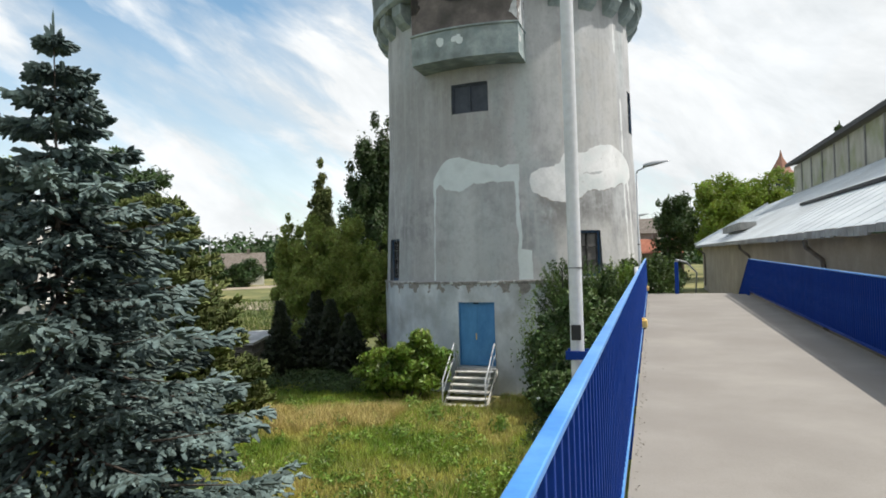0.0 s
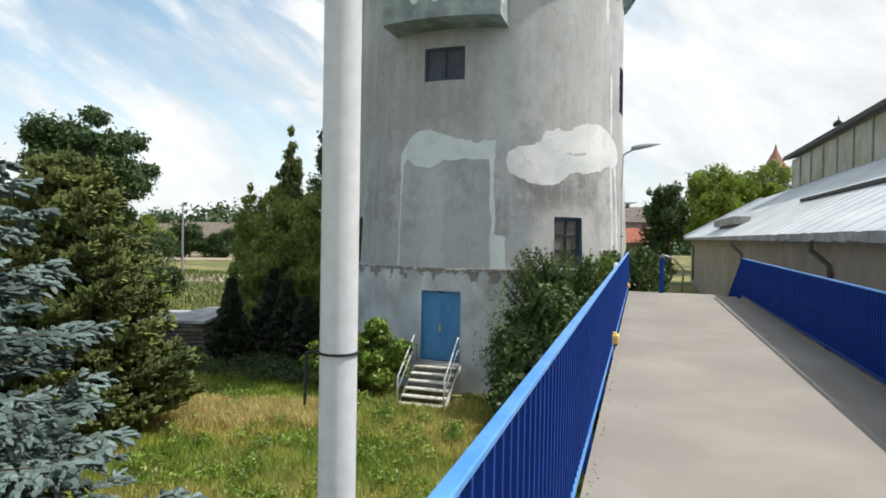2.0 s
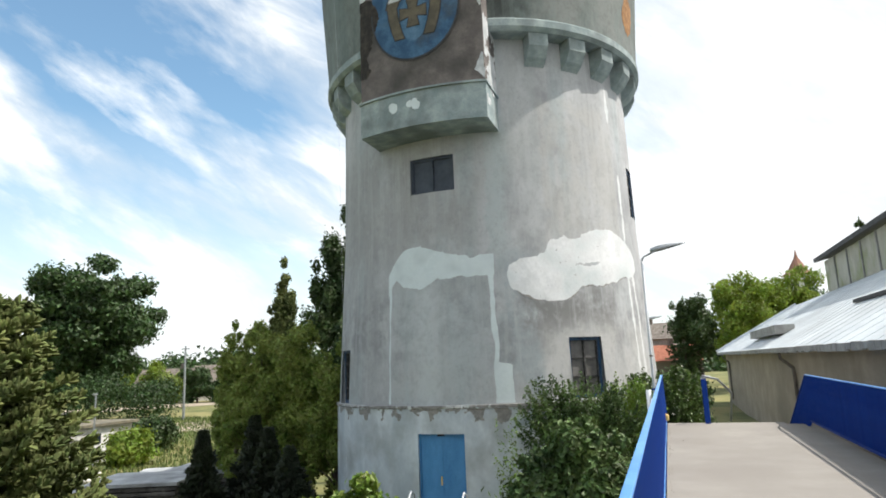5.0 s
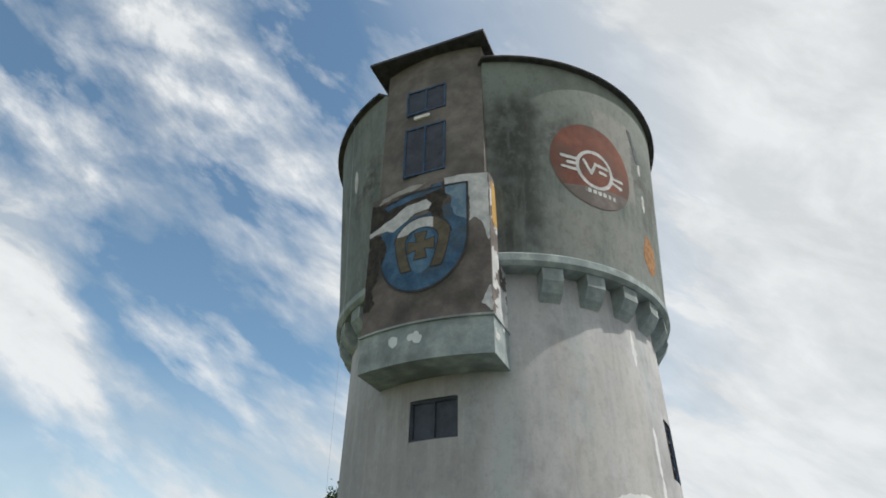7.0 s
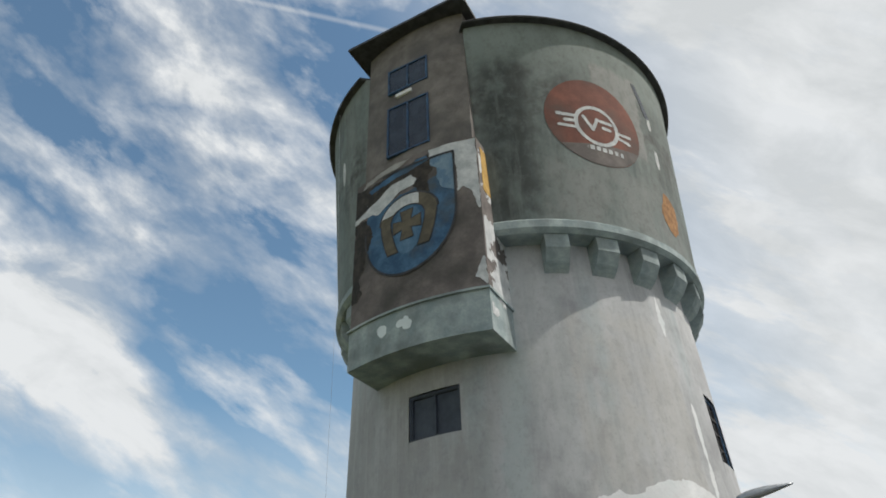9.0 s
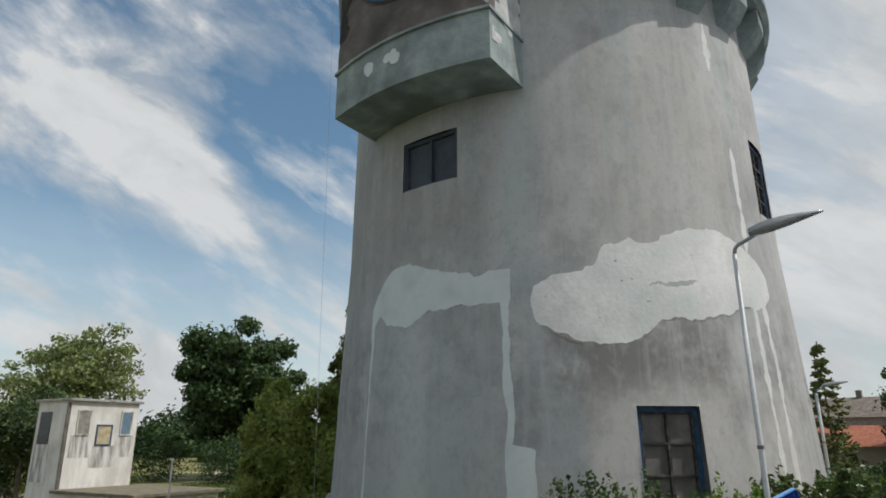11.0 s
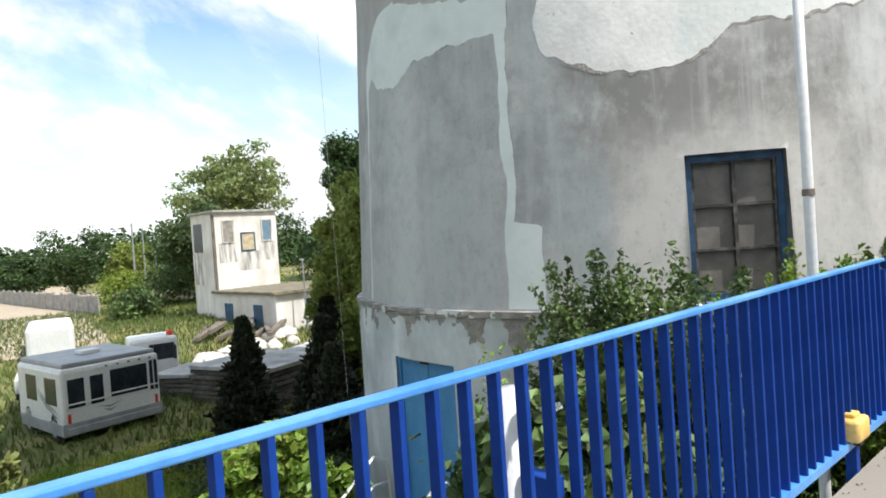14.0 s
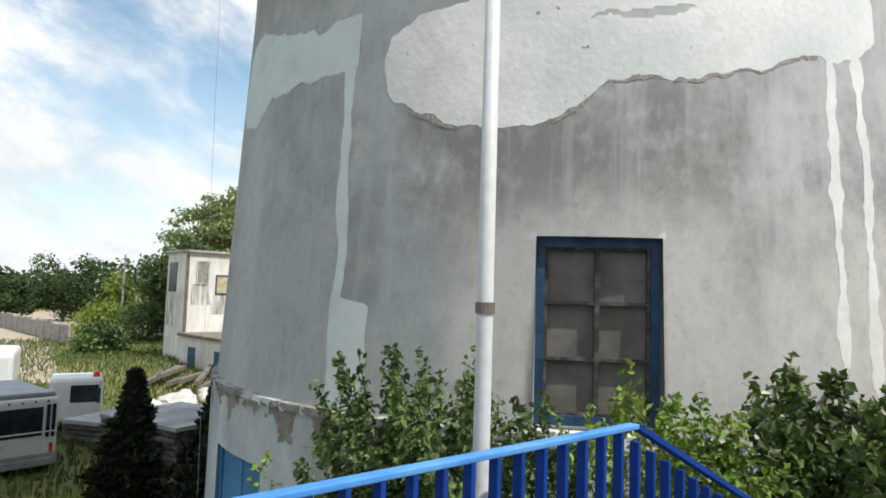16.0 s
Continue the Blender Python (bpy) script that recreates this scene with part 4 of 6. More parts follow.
def patch_shell(radius, t0, t1, z0, z1, inside, cell=0.03, lift=0.006):
    """A thin coat that lies on a round wall where inside(theta, z) is positive, cut along its outline."""
    r = radius((z0 + z1) / 2)
    dt = math.degrees(cell / r)
    nt, nz = int((t1 - t0) / dt) + 1, int((z1 - z0) / cell) + 1
    val = {}
    for i in range(nt + 1):
        for j in range(nz + 1):
            edge = i in (0, nt) or j in (0, nz)
            v = inside(t0 + i * dt, z0 + j * cell)
            v = (0.5 if v else -0.5) if isinstance(v, (bool, np.bool_)) else float(v)
            val[i, j] = min(v, -1e-4) if edge else v
    bm, vert = bmesh.new(), {}

    def corner(a, b=None):
        key = (a, b)
        if key not in vert:
            if b is None:
                u, w = a
            else:
                k = val[a] / (val[a] - val[b])
                k = min(max(k, 0.02), 0.98)
                u, w = a[0] + (b[0] - a[0]) * k, a[1] + (b[1] - a[1]) * k
            z = z0 + w * cell
            vert[key] = bm.verts.new(on(t0 + u * dt, radius(z) + lift, z))
        return vert[key]
    for i in range(nt):
        for j in range(nz):
            q = [(i, j), (i + 1, j), (i + 1, j + 1), (i, j + 1)]
            if all(val[c] <= 0 for c in q):
                continue
            poly = []
            for a, b in zip(q, q[1:] + q[:1]):
                if val[a] > 0:
                    poly.append(corner(a))
                if (val[a] > 0) != (val[b] > 0):
                    poly.append(corner(*sorted((a, b))))
            if len(poly) > 2:
                bm.faces.new(poly)
    return bm


def wob(t, z, s=1.0, k=0.0):
    return noise.noise((t * 0.16 * s, z * 1.7 * s, k)) + 0.5 * noise.noise((t * 0.5 * s, z * 5 * s, k + 7)) + 0.25 * noise.noise((t * 1.5 * s, z * 14 * s, k + 3))


def ell(t, z, tc, zc, rt, rz):
    return 1 - math.hypot((t - tc) / rt, (z - zc) / rz)


W1 = (37.3, 49.1, 0.72, 2.42)      # window beside the steps
W2 = (-11.2, 4.4, 6.88, 7.98)      # boarded window under the bay
WL = (-55.0, -43.4, 0.69, 2.38)
WR = (79.0, 91.0, 6.4, 8.1)
DOOR = (-9.0, 5.0, -2.38, -0.08)
ring = [i * 1.5 - 180 for i in range(240)]
part("wall", shell(body_r, ring, [0.66, 2.5, 4.5, 6.0, 8.5, 10.0, 11.8], (W1, W2, WL, WR)), M_WALL, tower, "streaked grey plaster wall", True)
plinth_r = lambda z: 5.60 - 0.006 * z
part("plinth", shell(plinth_r, ring, [-4.0, -1.0, 0.6], (DOOR,)), M_PLINTH, tower, "pale blue-grey plinth with flaking paint", True)
bm = bmesh.new()
for i in range(240):
    t0, t1 = i * 1.5, i * 1.5 + 1.5
    a = [bm.verts.new(on(t, r, z)) for t in (t0, t1) for r, z in ((5.45, 0.69), (5.615, 0.675), (5.63, 0.62), (5.58, 0.585))]
    for k in range(3):
        bm.faces.new((a[k], a[k + 4], a[k + 5], a[k + 1]))
bmesh.ops.remove_doubles(bm, verts=bm.verts, dist=0.001)
part("ledge", bm, M_LEDGE, tower, "worn rounded ledge")
part("broken_ledge", patch_shell(lambda z: 5.632, -75, 80, 0.60, 0.675, lambda t, z: wob(t, z, 1.2, 8) + 0.05, 0.02, 0.004), M_CRUMB, tower, "broken brown edge of the ledge")["kind"] = "stuff"
part("crumbling_edge", patch_shell(plinth_r, -70, 75, 0.05, 0.585, lambda t, z: wob(t, z, 1.1, 5) + 0.6 * wob(t * 3, z * 0.3, 0.6, 6) - (0.58 - z) * 2.0 + 0.16, 0.02, 0.004), M_CRUMB, tower, "grey crumbled plaster where paint has fallen")["kind"] = "stuff"

part("pale_chips", patch_shell(lambda z: 5.632, -72, 78, 0.585, 0.68, lambda t, z: wob(t * 0.5, z * 0.3, 0.7, 28) + 0.5 * wob(t, z, 1.5, 29) - 0.22, 0.02, 0.008), M_RENDER, tower, "white chips left on the ledge")["kind"] = "stuff"
part("window_sill", boxed((-0.58, -0.11, 0.655), (0.58, 0.04, 0.715), 0.012), M_RENDER, tower, "white broken window sill").matrix_local = Matrix.Translation(Vector(on(43.2, 5.50, 0))) @ pose(0, 0, 0, 0, 0, 43.2)

# coats of paint and bare render on the wall
def between(t, z, ts, tops, bottoms, k):
    n = 0.05 * wob(t, z, 1.3, k) + 0.035 * wob(t, z, 4.0, k + 50)
    return min(z - np.interp(t, ts, bottoms) - n, np.interp(t, ts, tops) + n - z, (t - ts[0]) * 0.1, (ts[-1] - t) * 0.1)


PATCH_T = (-20.5, -19, -17.2, -14, -8, -2, 4, 9, 15.8)
PATCH_TOP = (4.5, 4.72, 4.92, 5.20, 5.28, 5.06, 4.92, 4.82, 4.86)
PATCH_LOW = (3.75, 4.15, 4.33, 4.08, 3.97, 4.22, 4.29, 4.22, 4.26)
part("paint_patch", patch_shell(body_r, -22, 16.5, 3.6, 5.4, lambda t, z: between(t, z, PATCH_T, PATCH_TOP, PATCH_LOW, 1), lift=0.002), M_PATCH, tower, "pale green paint patch", True)
STRIP_Z = (0.7, 1.74, 1.80, 2.0, 2.35, 2.7, 3.2, 3.65, 4.3)
STRIP_L = (14.4, 14.3, 14.4, 14.6, 14.9, 14.0, 14.1, 14.2, 13.5)
STRIP_R = (19.8, 19.4, 15.7, 16.0, 16.1, 15.9, 15.4, 15.4, 15.6)
part("paint_strip", patch_shell(body_r, 12.5, 21, 0.7, 4.3, lambda t, z: min(
    t - np.interp(z, STRIP_Z, STRIP_L) - 0.25 * wob(t, z, 1.6, 2), np.interp(z, STRIP_Z, STRIP_R) + 0.3 * wob(t, z, 2.2, 3) - t) * 0.1, lift=0.002), M_PATCH, tower, "pale green paint strip", True)
RENDER_T = (19.6, 20.4, 24, 29, 32, 34, 39, 41, 44, 47, 51, 57, 61, 66, 69, 72, 74.8)
RENDER_TOP = (4.35, 4.52, 4.72, 4.76, 4.87, 5.27, 5.36, 5.3, 5.3, 5.5, 5.6, 5.67, 5.62, 5.5, 5.35, 5.2, 4.9)
RENDER_LOW = (4.2, 3.85, 3.68, 3.48, 3.44, 3.45, 3.52, 3.62, 3.88, 3.93, 3.88, 4.02, 4.12, 4.26, 4.2, 4.3, 4.5)


def bare_render(t, z):
    crack = 0.012 + 0.05 * min(1, max(0, (t - 40) / 8)) * min(1, max(0, (53 - t) / 2))
    if 40 < t < 53 and abs(z - 4.52 - 0.012 * (t - 46) - 0.09 * wob(t, z * 0.2, 1.2, 12)) < crack:
        return -0.005
    return between(t, z, RENDER_T, RENDER_TOP, RENDER_LOW, 9)


part("render_patch", patch_shell(body_r, 19, 75.5, 3.2, 6.0, bare_render, lift=0.002), M_RENDER, tower, "bare white rough render patch", True)
# dark lines for chips and for the shadow under each coat's lower edge
part("chipped_shadow_edge", patch_shell(body_r, 22, 66, 3.25, 4.4, lambda t, z: 0.016 + 0.02 * wob(t, z, 1.6, 15) - abs(between(t, z, RENDER_T, RENDER_TOP, RENDER_LOW, 9) + 0.018), 0.02, 0.004), M_CRUMB, tower, "dark chipped lower edge of the render with painted shadow")["kind"] = "stuff"
part("chipped_shadow_edge", patch_shell(body_r, -20, 16, 3.6, 4.6, lambda t, z: 0.004 + 0.016 * wob(t, z, 1.6, 16) - abs(between(t, z, PATCH_T, PATCH_TOP, PATCH_LOW, 1) + 0.012), 0.02, 0.004), M_CRUMB, tower, "dark chipped lower edge of the paint patch with painted shadow")["kind"] = "stuff"
part("flaked_chips", patch_shell(body_r, 20, 64, 3.5, 5.5, lambda t, z: min(wob(t, z, 6.5, 18) - 0.72, between(t, z, RENDER_T, RENDER_TOP, RENDER_LOW, 9)) * 0.1, 0.025, 0.004), M_CONC, tower, "grey chips in the render")["kind"] = "stuff"
part("lightning_cable", tube(bmesh.new(), [on(-36, 6.45, 19.2), on(-36, 6.1, 12.0), on(-36, 5.95, 0.0), on(-36, 5.9, -3.5)], 0.003, 6), M_POLE, tower, "thin hanging cable")
for tc, w, za, zb, k in ((69.2, 2.0, 5.3, 7.7, 31), (67.5, 1.5, 1.3, 4.5, 33), (72.0, 1.7, 1.0, 4.6, 35), (65.6, 2.4, 9.3, 10.6, 39)):
    part("white_run", patch_shell(body_r, tc - 4, tc + 4, za, zb, lambda t, z, tc=tc, w=w, za=za, zb=zb, k=k: (w * 0.55 * min(1, (zb - z) * 2, (z - za) * 3 + 0.4) * (0.8 + 0.9 * wob(20, z, 0.6, k + 1)) + 0.55 * wob(t, z, 1.3, k + 3) - abs(t - tc - 0.6 * wob(10, z, 0.3, k))) * 0.1, 0.03, 0.0018), M_RENDER, tower, "run of white paint", True)
for tc, za, zb, k in ((-19.6, 0.7, 4.2, 41),):
    part("drip_stain", patch_shell(body_r, tc - 2, tc + 2, za, zb, lambda t, z, tc=tc, k=k: (0.4 + 0.35 * wob(20, z, 0.8, k + 1) - abs(t - tc - 0.35 * wob(10, z, 0.5, k))) * 0.1, 0.03, 0.0018), M_PATCH, tower, "pale drip stain", True)


def tower_window(name, hole, frame_mat, pane_mat, cols, rows, label, fw=0.075, depth=0.16, sash=M_SASH):
    """A framed window set into the round wall."""
    t0, t1, z0, z1 = hole
    tc = (t0 + t1) / 2
    r = body_r((z0 + z1) / 2) if z0 > 0.6 else plinth_r(-1)
    w = 2 * r * math.sin(radians(t1 - t0) / 2)
    back = r * math.cos(radians(t1 - t0) / 2) - depth
    m = Matrix.Translation(Vector(on(tc, back, 0))) @ pose(0, 0, 0, 0, 0, tc)
    win = new(name)
    win.parent = tower
    win.matrix_local = m
    tagged(win, label)
    bm = bmesh.new()
    box(bm, (-w / 2, -0.05, z0), (-w / 2 + fw, 0.05, z1))
    box(bm, (w / 2 - fw, -0.05, z0), (w / 2, 0.05, z1))
    box(bm, (-w / 2 + fw, -0.05, z0), (w / 2 - fw, 0.05, z0 + fw))
    box(bm, (-w / 2 + fw, -0.05, z1 - fw), (w / 2 - fw, 0.05, z1))
    part("frame", bm, frame_mat, win)
    iw, ih = w - 2 * fw, z1 - z0 - 2 * fw
    s = bmesh.new()
    for x in (-w / 2 + fw + 0.001, w / 2 - fw - 0.031):
        box(s, (x, -0.03, z0 + fw + 0.001), (x + 0.03, 0.031, z1 - fw - 0.001))
    for z in (z0 + fw + 0.001, z1 - fw - 0.026):
        box(s, (-w / 2 + fw + 0.032, -0.028, z), (w / 2 - fw - 0.032, 0.031, z + 0.025))
    part("sash", s, sash, win, "dark worn sash")
    for i in range(1, cols):
        x = -w / 2 + fw + iw * i / cols
        part("mullion", boxed((x - 0.021, -0.04, z0 + fw), (x + 0.021, 0.03, z1 - fw)), sash, win, "worn mullion")
    for j in range(1, rows):
        z = z0 + fw + ih * j / rows
        part("glazing_bar", boxed((-w / 2 + fw, -0.036, z - 0.016), (w / 2 - fw, 0.026, z + 0.016)), M_SASH, win, "rusty glazing bar")
    for i in range(cols):
        for j in range(rows):
            x0, zz = -w / 2 + fw + iw * i / cols, z0 + fw + ih * j / rows
            part("pane", boxed((x0, 0.032, zz), (x0 + iw / cols, 0.045, zz + ih / rows)), pane_mat, win)
    return win


tower_window("window", W1, M_NAVY, M_NET, 2, 3, "navy-framed window with dusty panes", 0.09)
tower_window("window", W2, M_SLATEBLUE, M_SLATEBLUE, 2, 1, "boarded slate-blue window", 0.05, 0.08, M_SLATEBLUE)
tower_window("window", WL, M_NAVY, M_DARKGLASS, 2, 4, "narrow navy-framed window", 0.08)
tower_window("window", WR, M_NAVY, M_DARKGLASS, 2, 4, "navy-framed upper window", 0.08, 0.1)

# blue double door in the plinth
t0, t1, z0, z1 = DOOR
tc = (t0 + t1) / 2
dw = 2 * 5.6 * math.sin(radians(t1 - t0) / 2)
door = new("door")
door.parent = tower
door.matrix_local = Matrix.Translation(Vector(on(tc, 5.6 * math.cos(radians(t1 - t0) / 2) - 0.09, 0))) @ pose(0, 0, 0, 0, 0, tc)
tagged(door, "closed blue steel double door")
bm = bmesh.new()
box(bm, (-dw / 2, -0.05, z0), (-dw / 2 + 0.05, 0.05, z1))
box(bm, (dw / 2 - 0.05, -0.05, z0), (dw / 2, 0.05, z1))
box(bm, (-dw / 2 + 0.05, -0.05, z1 - 0.05), (dw / 2 - 0.05, 0.05, z1))
part("door_frame", bm, M_DOOR, door)
part("door_leaf", boxed((-dw / 2 + 0.055, -0.02, z0 + 0.01), (-0.006, 0.03, z1 - 0.055), 0.006), M_DOOR, door)
part("door_leaf", boxed((0.006, -0.02, z0 + 0.01), (dw / 2 - 0.055, 0.03, z1 - 0.055), 0.006), M_DOOR, door)
part("cover_strip", boxed((-0.02, -0.032, z0 + 0.01), (0.02, -0.0205, z1 - 0.055)), M_DOOR, door)
part("lock", boxed((-0.06, -0.045, z0 + 0.95), (-0.022, -0.021, z0 + 1.18), 0.006), M_YELLOW, door, "rusty yellow lock plate")
part("lintel_gap", boxed((-0.12, -0.056, z1 - 0.06), (0.08, -0.0505, z1 - 0.01)), M_BLACK, door, "dark chipped spot over the door")

# drum, corbels and roof rim
drum_r = lambda z: 5.80 + 0.03 * (z - 12) + 0.045 * max(0, z - 12.5)
CORBELS = 26
drum_bm = shell(drum_r, ring, [11.75, 12.5, 15, 17, 19.32])
for v in drum_bm.verts:                       # flush wall behind the bay
    r = math.hypot(v.co.x, v.co.y)
    if -18.6 < math.degrees(math.atan2(v.co.x, -v.co.y)) < 14.4 and r > 5.9:
        v.co.x, v.co.y = v.co.x * 5.9 / r, v.co.y * 5.9 / r
part("drum", drum_bm, M_DRUM, tower, "weathered green-grey drum", True)
bm = bmesh.new()
for i in range(120):
    a = [bm.verts.new(on(t, r, z)) for t in (i * 3.0, i * 3.0 + 3.0) for r, z in ((4.9, 11.55), (5.72, 11.55), (5.84, 11.66), (5.84, 11.88), (5.79, 11.94), (5.6, 11.95))]
    for k in range(5):
        bm.faces.new((a[k], a[k + 6], a[k + 7], a[k + 1]))
bmesh.ops.remove_doubles(bm, verts=bm.verts, dist=0.001)
part("cornice", bm, M_BAND, tower, "pale turquoise cornice band")
for i in range(CORBELS):
    t = 33.2 + i * 360 / CORBELS
    if -24 < (t + 180) % 360 - 180 < 20:
        continue
    bm = bmesh.new()
    prof = ((4.9, 11.545), (5.68, 11.545), (5.68, 11.15), (5.48, 10.85), (5.32, 10.72), (4.9, 10.5))
    lo = [bm.verts.new((-0.31, -r, z)) for r, z in prof]
    hi = [bm.verts.new((0.31, -r, z)) for r, z in prof]
    bm.faces.new(lo)
    bm.faces.new(hi[::-1])
    for k in range(len(prof)):
        bm.faces.new((lo[k], hi[k], hi[(k + 1) % 6], lo[(k + 1) % 6]))
    bmesh.ops.recalc_face_normals(bm, faces=bm.faces)
    c = part("corbel", bm, M_BAND, tower)
    c.rotation_euler = (0, 0, radians(t))
bm = bmesh.new()
for i in range(120):
    a = [bm.verts.new(on(t, r, z)) for t in (i * 3.0, i * 3.0 + 3.0) for r, z in ((6.1, 19.30), (6.52, 19.33), (6.55, 19.38), (6.52, 19.44), (3.0, 20.0), (0.02, 20.3))]
    for v in a:
        r = math.hypot(v.co.x, v.co.y)
        if -18.6 < math.degrees(math.atan2(v.co.x, -v.co.y)) < 14.4 and r > 5.95:
            v.co.x, v.co.y = v.co.x * 5.95 / r, v.co.y * 5.95 / r
    for k in range(5):
        bm.faces.new((a[k], a[k + 6], a[k + 7], a[k + 1]))
bmesh.ops.remove_doubles(bm, verts=bm.verts, dist=0.001)
part("roof", bm, M_TAR, tower, "low tarred roof with dark rim")

# round faded sign and bare brick on the drum
SIGN_T, SIGN_Z = 49.7, 15.52


def sign_uv(t, z):
    return radians(t - SIGN_T) * 6.0, z - SIGN_Z


def stroke(p, a, b, w):
    """How far p lies inside a stroke of half-width w from a to b."""
    dx, dy = b[0] - a[0], b[1] - a[1]
    k = min(1, max(0, ((p[0] - a[0]) * dx + (p[1] - a[1]) * dy) / (dx * dx + dy * dy)))
    return w - math.hypot(p[0] - a[0] - dx * k, p[1] - a[1] - dy * k)


part("round_sign", patch_shell(drum_r, 33, 67, 13.7, 17.3, lambda t, z: 1.60 - math.hypot(*sign_uv(t, z)), 0.04, 0.006), M_REDPAINT, tower, "faded rust-red round painted sign", True)
SIGN_STROKES = (((-1.22, 0.08), (-0.64, 0.06)), ((-1.22, -0.34), (-0.66, -0.36)), ((-1.0, -0.14), (-0.72, -0.14)),
                ((-0.42, 0.10), (-0.16, -0.34)), ((-0.16, -0.34), (0.02, 0.08)), ((0.10, 0.06), (0.50, 0.04)), ((0.20, -0.18), (0.42, -0.20)),
                ((0.70, -0.20), (1.18, -0.18)), ((0.74, -0.40), (1.10, -0.46)))


def sign_mark(t, z):
    u, v = p = sign_uv(t, z)
    best = 0.06 - abs(math.hypot(u, v + 0.16) - 0.68)
    for a, b in SIGN_STROKES:
        best = max(best, stroke(p, a, b, 0.055))
    if -0.42 < u < 0.78 and (u * 5.0) % 1 > 0.28:
        best = max(best, 0.075 - abs(v + 1.02))
    return best + 0.02 * wob(t, z, 2.0, 44)


part("sign_foot", patch_shell(drum_r, 33, 67, 13.7, 15.3, lambda t, z: min(1.59 - math.hypot(*sign_uv(t, z)), -0.86 + 0.12 * sign_uv(t, z)[0] + 0.02 * wob(t, z, 1, 5) - sign_uv(t, z)[1]), 0.04, 0.009), M_BROWN, tower, "dark lower part of the sign", True)
part("sign_emblem", patch_shell(drum_r, 36, 64, 14.2, 16.6, sign_mark, 0.025, 0.013), M_WHITEPAINT, tower, "white ring and strokes")
part("drum_slit", patch_shell(drum_r, 66, 74, 16.8, 18.0, lambda t, z: 0.11 - abs(radians(t - 69.8) * 6.1 + (z - 17.38) * 0.42) + 0.02 * wob(t, z, 1, 4), 0.04, 0.012), M_DARKGLASS, tower, "dark slanting crack")
part("exposed_brick", patch_shell(drum_r, 67, 82, 12.3, 14.2, lambda t, z: ell(t, z, 74.5, 13.2, 4.6, 0.72) + 0.2 * wob(t, z, 1, 51) - 0.05, 0.03, 0.007), M_ORANGE, tower, "patch of bare orange brickwork", True)
for tc, zc, rt, rz_, k in ((73.4, 15.2, 1.0, 0.35, 61), (72.5, 16.6, 0.9, 0.3, 63), (-36, 16.5, 1.2, 0.5, 65)):
    part("flaked_spot", patch_shell(drum_r, tc - 3, tc + 3, zc - 0.7, zc + 0.7, lambda t, z: ell(t, z, tc, zc, rt, rz_) + 0.2 * wob(t, z, 1, k) > 0, 0.03, 0.01), M_WHITEPAINT, tower, "white flaked spot")

# projecting bay with the mural
BAY_L, BAY_R, BAY_F = -2.17, 1.76, 6.45


def bay_front(x, r=BAY_F):
    return -math.sqrt(r * r - x * x)


def bay_block(z0, z1, r, x0=BAY_L, x1=BAY_R, back=-4.6):
    bm = bmesh.new()
    xs = np.linspace(x0, x1, 13)
    lo = [bm.verts.new((x, bay_front(x, r), z0)) for x in xs] + [bm.verts.new((x1, back, z0)), bm.verts.new((x0, back, z0))]
    hi = [bm.verts.new((v.co.x, v.co.y, z1)) for v in lo]
    n = len(lo)
    bm.faces.new(lo[::-1])
    bm.faces.new(hi)
    for k in range(n):
        bm.faces.new((lo[k], lo[(k + 1) % n], hi[(k + 1) % n], hi[k]))
    return bm


part("bay_base", bay_block(8.56, 9.60, 6.47, BAY_L - 0.02, BAY_R + 0.02), M_BAND, tower, "pale turquoise parapet band under the bay")
part("bay_lip", bay_block(9.602, 9.66, 6.53, BAY_L - 0.06, BAY_R + 0.06), M_BAND, tower)
part("bay_wall", bay_block(9.662, 14.4, BAY_F), M_BROWN, tower, "dark weathered bay with a peeling mural")
part("bay_upper", bay_block(14.402, 20.3, 6.22, BAY_L + 0.12, BAY_R - 0.18), M_BAYUP, tower, "brown-grey upper bay wall")
part("bay_roof", boxed((BAY_L - 0.32, -6.62, 20.302), (BAY_R + 0.12, -4.4, 20.42), 0.01), M_TAR, tower, "dark overhanging roof slab")
bay_arc = lambda z: BAY_F


def mural_uv(t, z):
    return radians(t + 4.5) * 6.45, z


def poly(pts, rag=0.03, k=0.0):
    """A ragged field on the mural: how far (theta, z) lies inside the outline pts, given as metres along and height."""
    def inside(t, z):
        u, v = mural_uv(t, z)
        best, odd = 9.0, False
        for (x0, y0), (x1, y1) in zip(pts, pts[1:] + pts[:1]):
            best = min(best, -stroke((u, v), (x0, y0), (x1, y1), 0.0))
            if (y0 > v) != (y1 > v) and u < (x1 - x0) * (v - y0) / (y1 - y0) + x0:
                odd = not odd
        return (best if odd else -best) + rag * wob(t, z, 1.3, k)
    return inside


def shield(t, z):
    u, v = mural_uv(t, z)
    u -= 0.23
    if v > 12.3:
        return min(1.42 - abs(u), 14.07 - v)
    return (1 - math.hypot(u / 1.42, (v - 12.3) / 1.70)) * 1.4


def horseshoe(t, z):
    u, v = mural_uv(t, z)
    u -= 0.26
    if v > 12.35:
        o, i = math.hypot(u / 0.88, (v - 12.35) / 0.70), math.hypot(u / 0.52, (v - 12.35) / 0.36)
        return min(1 - o, i - 1) * 0.5
    c = 0.70 - 0.26 * ((12.35 - v) / 1.1) ** 1.6
    return min(0.15 - abs(abs(u) - c), v - 11.32)


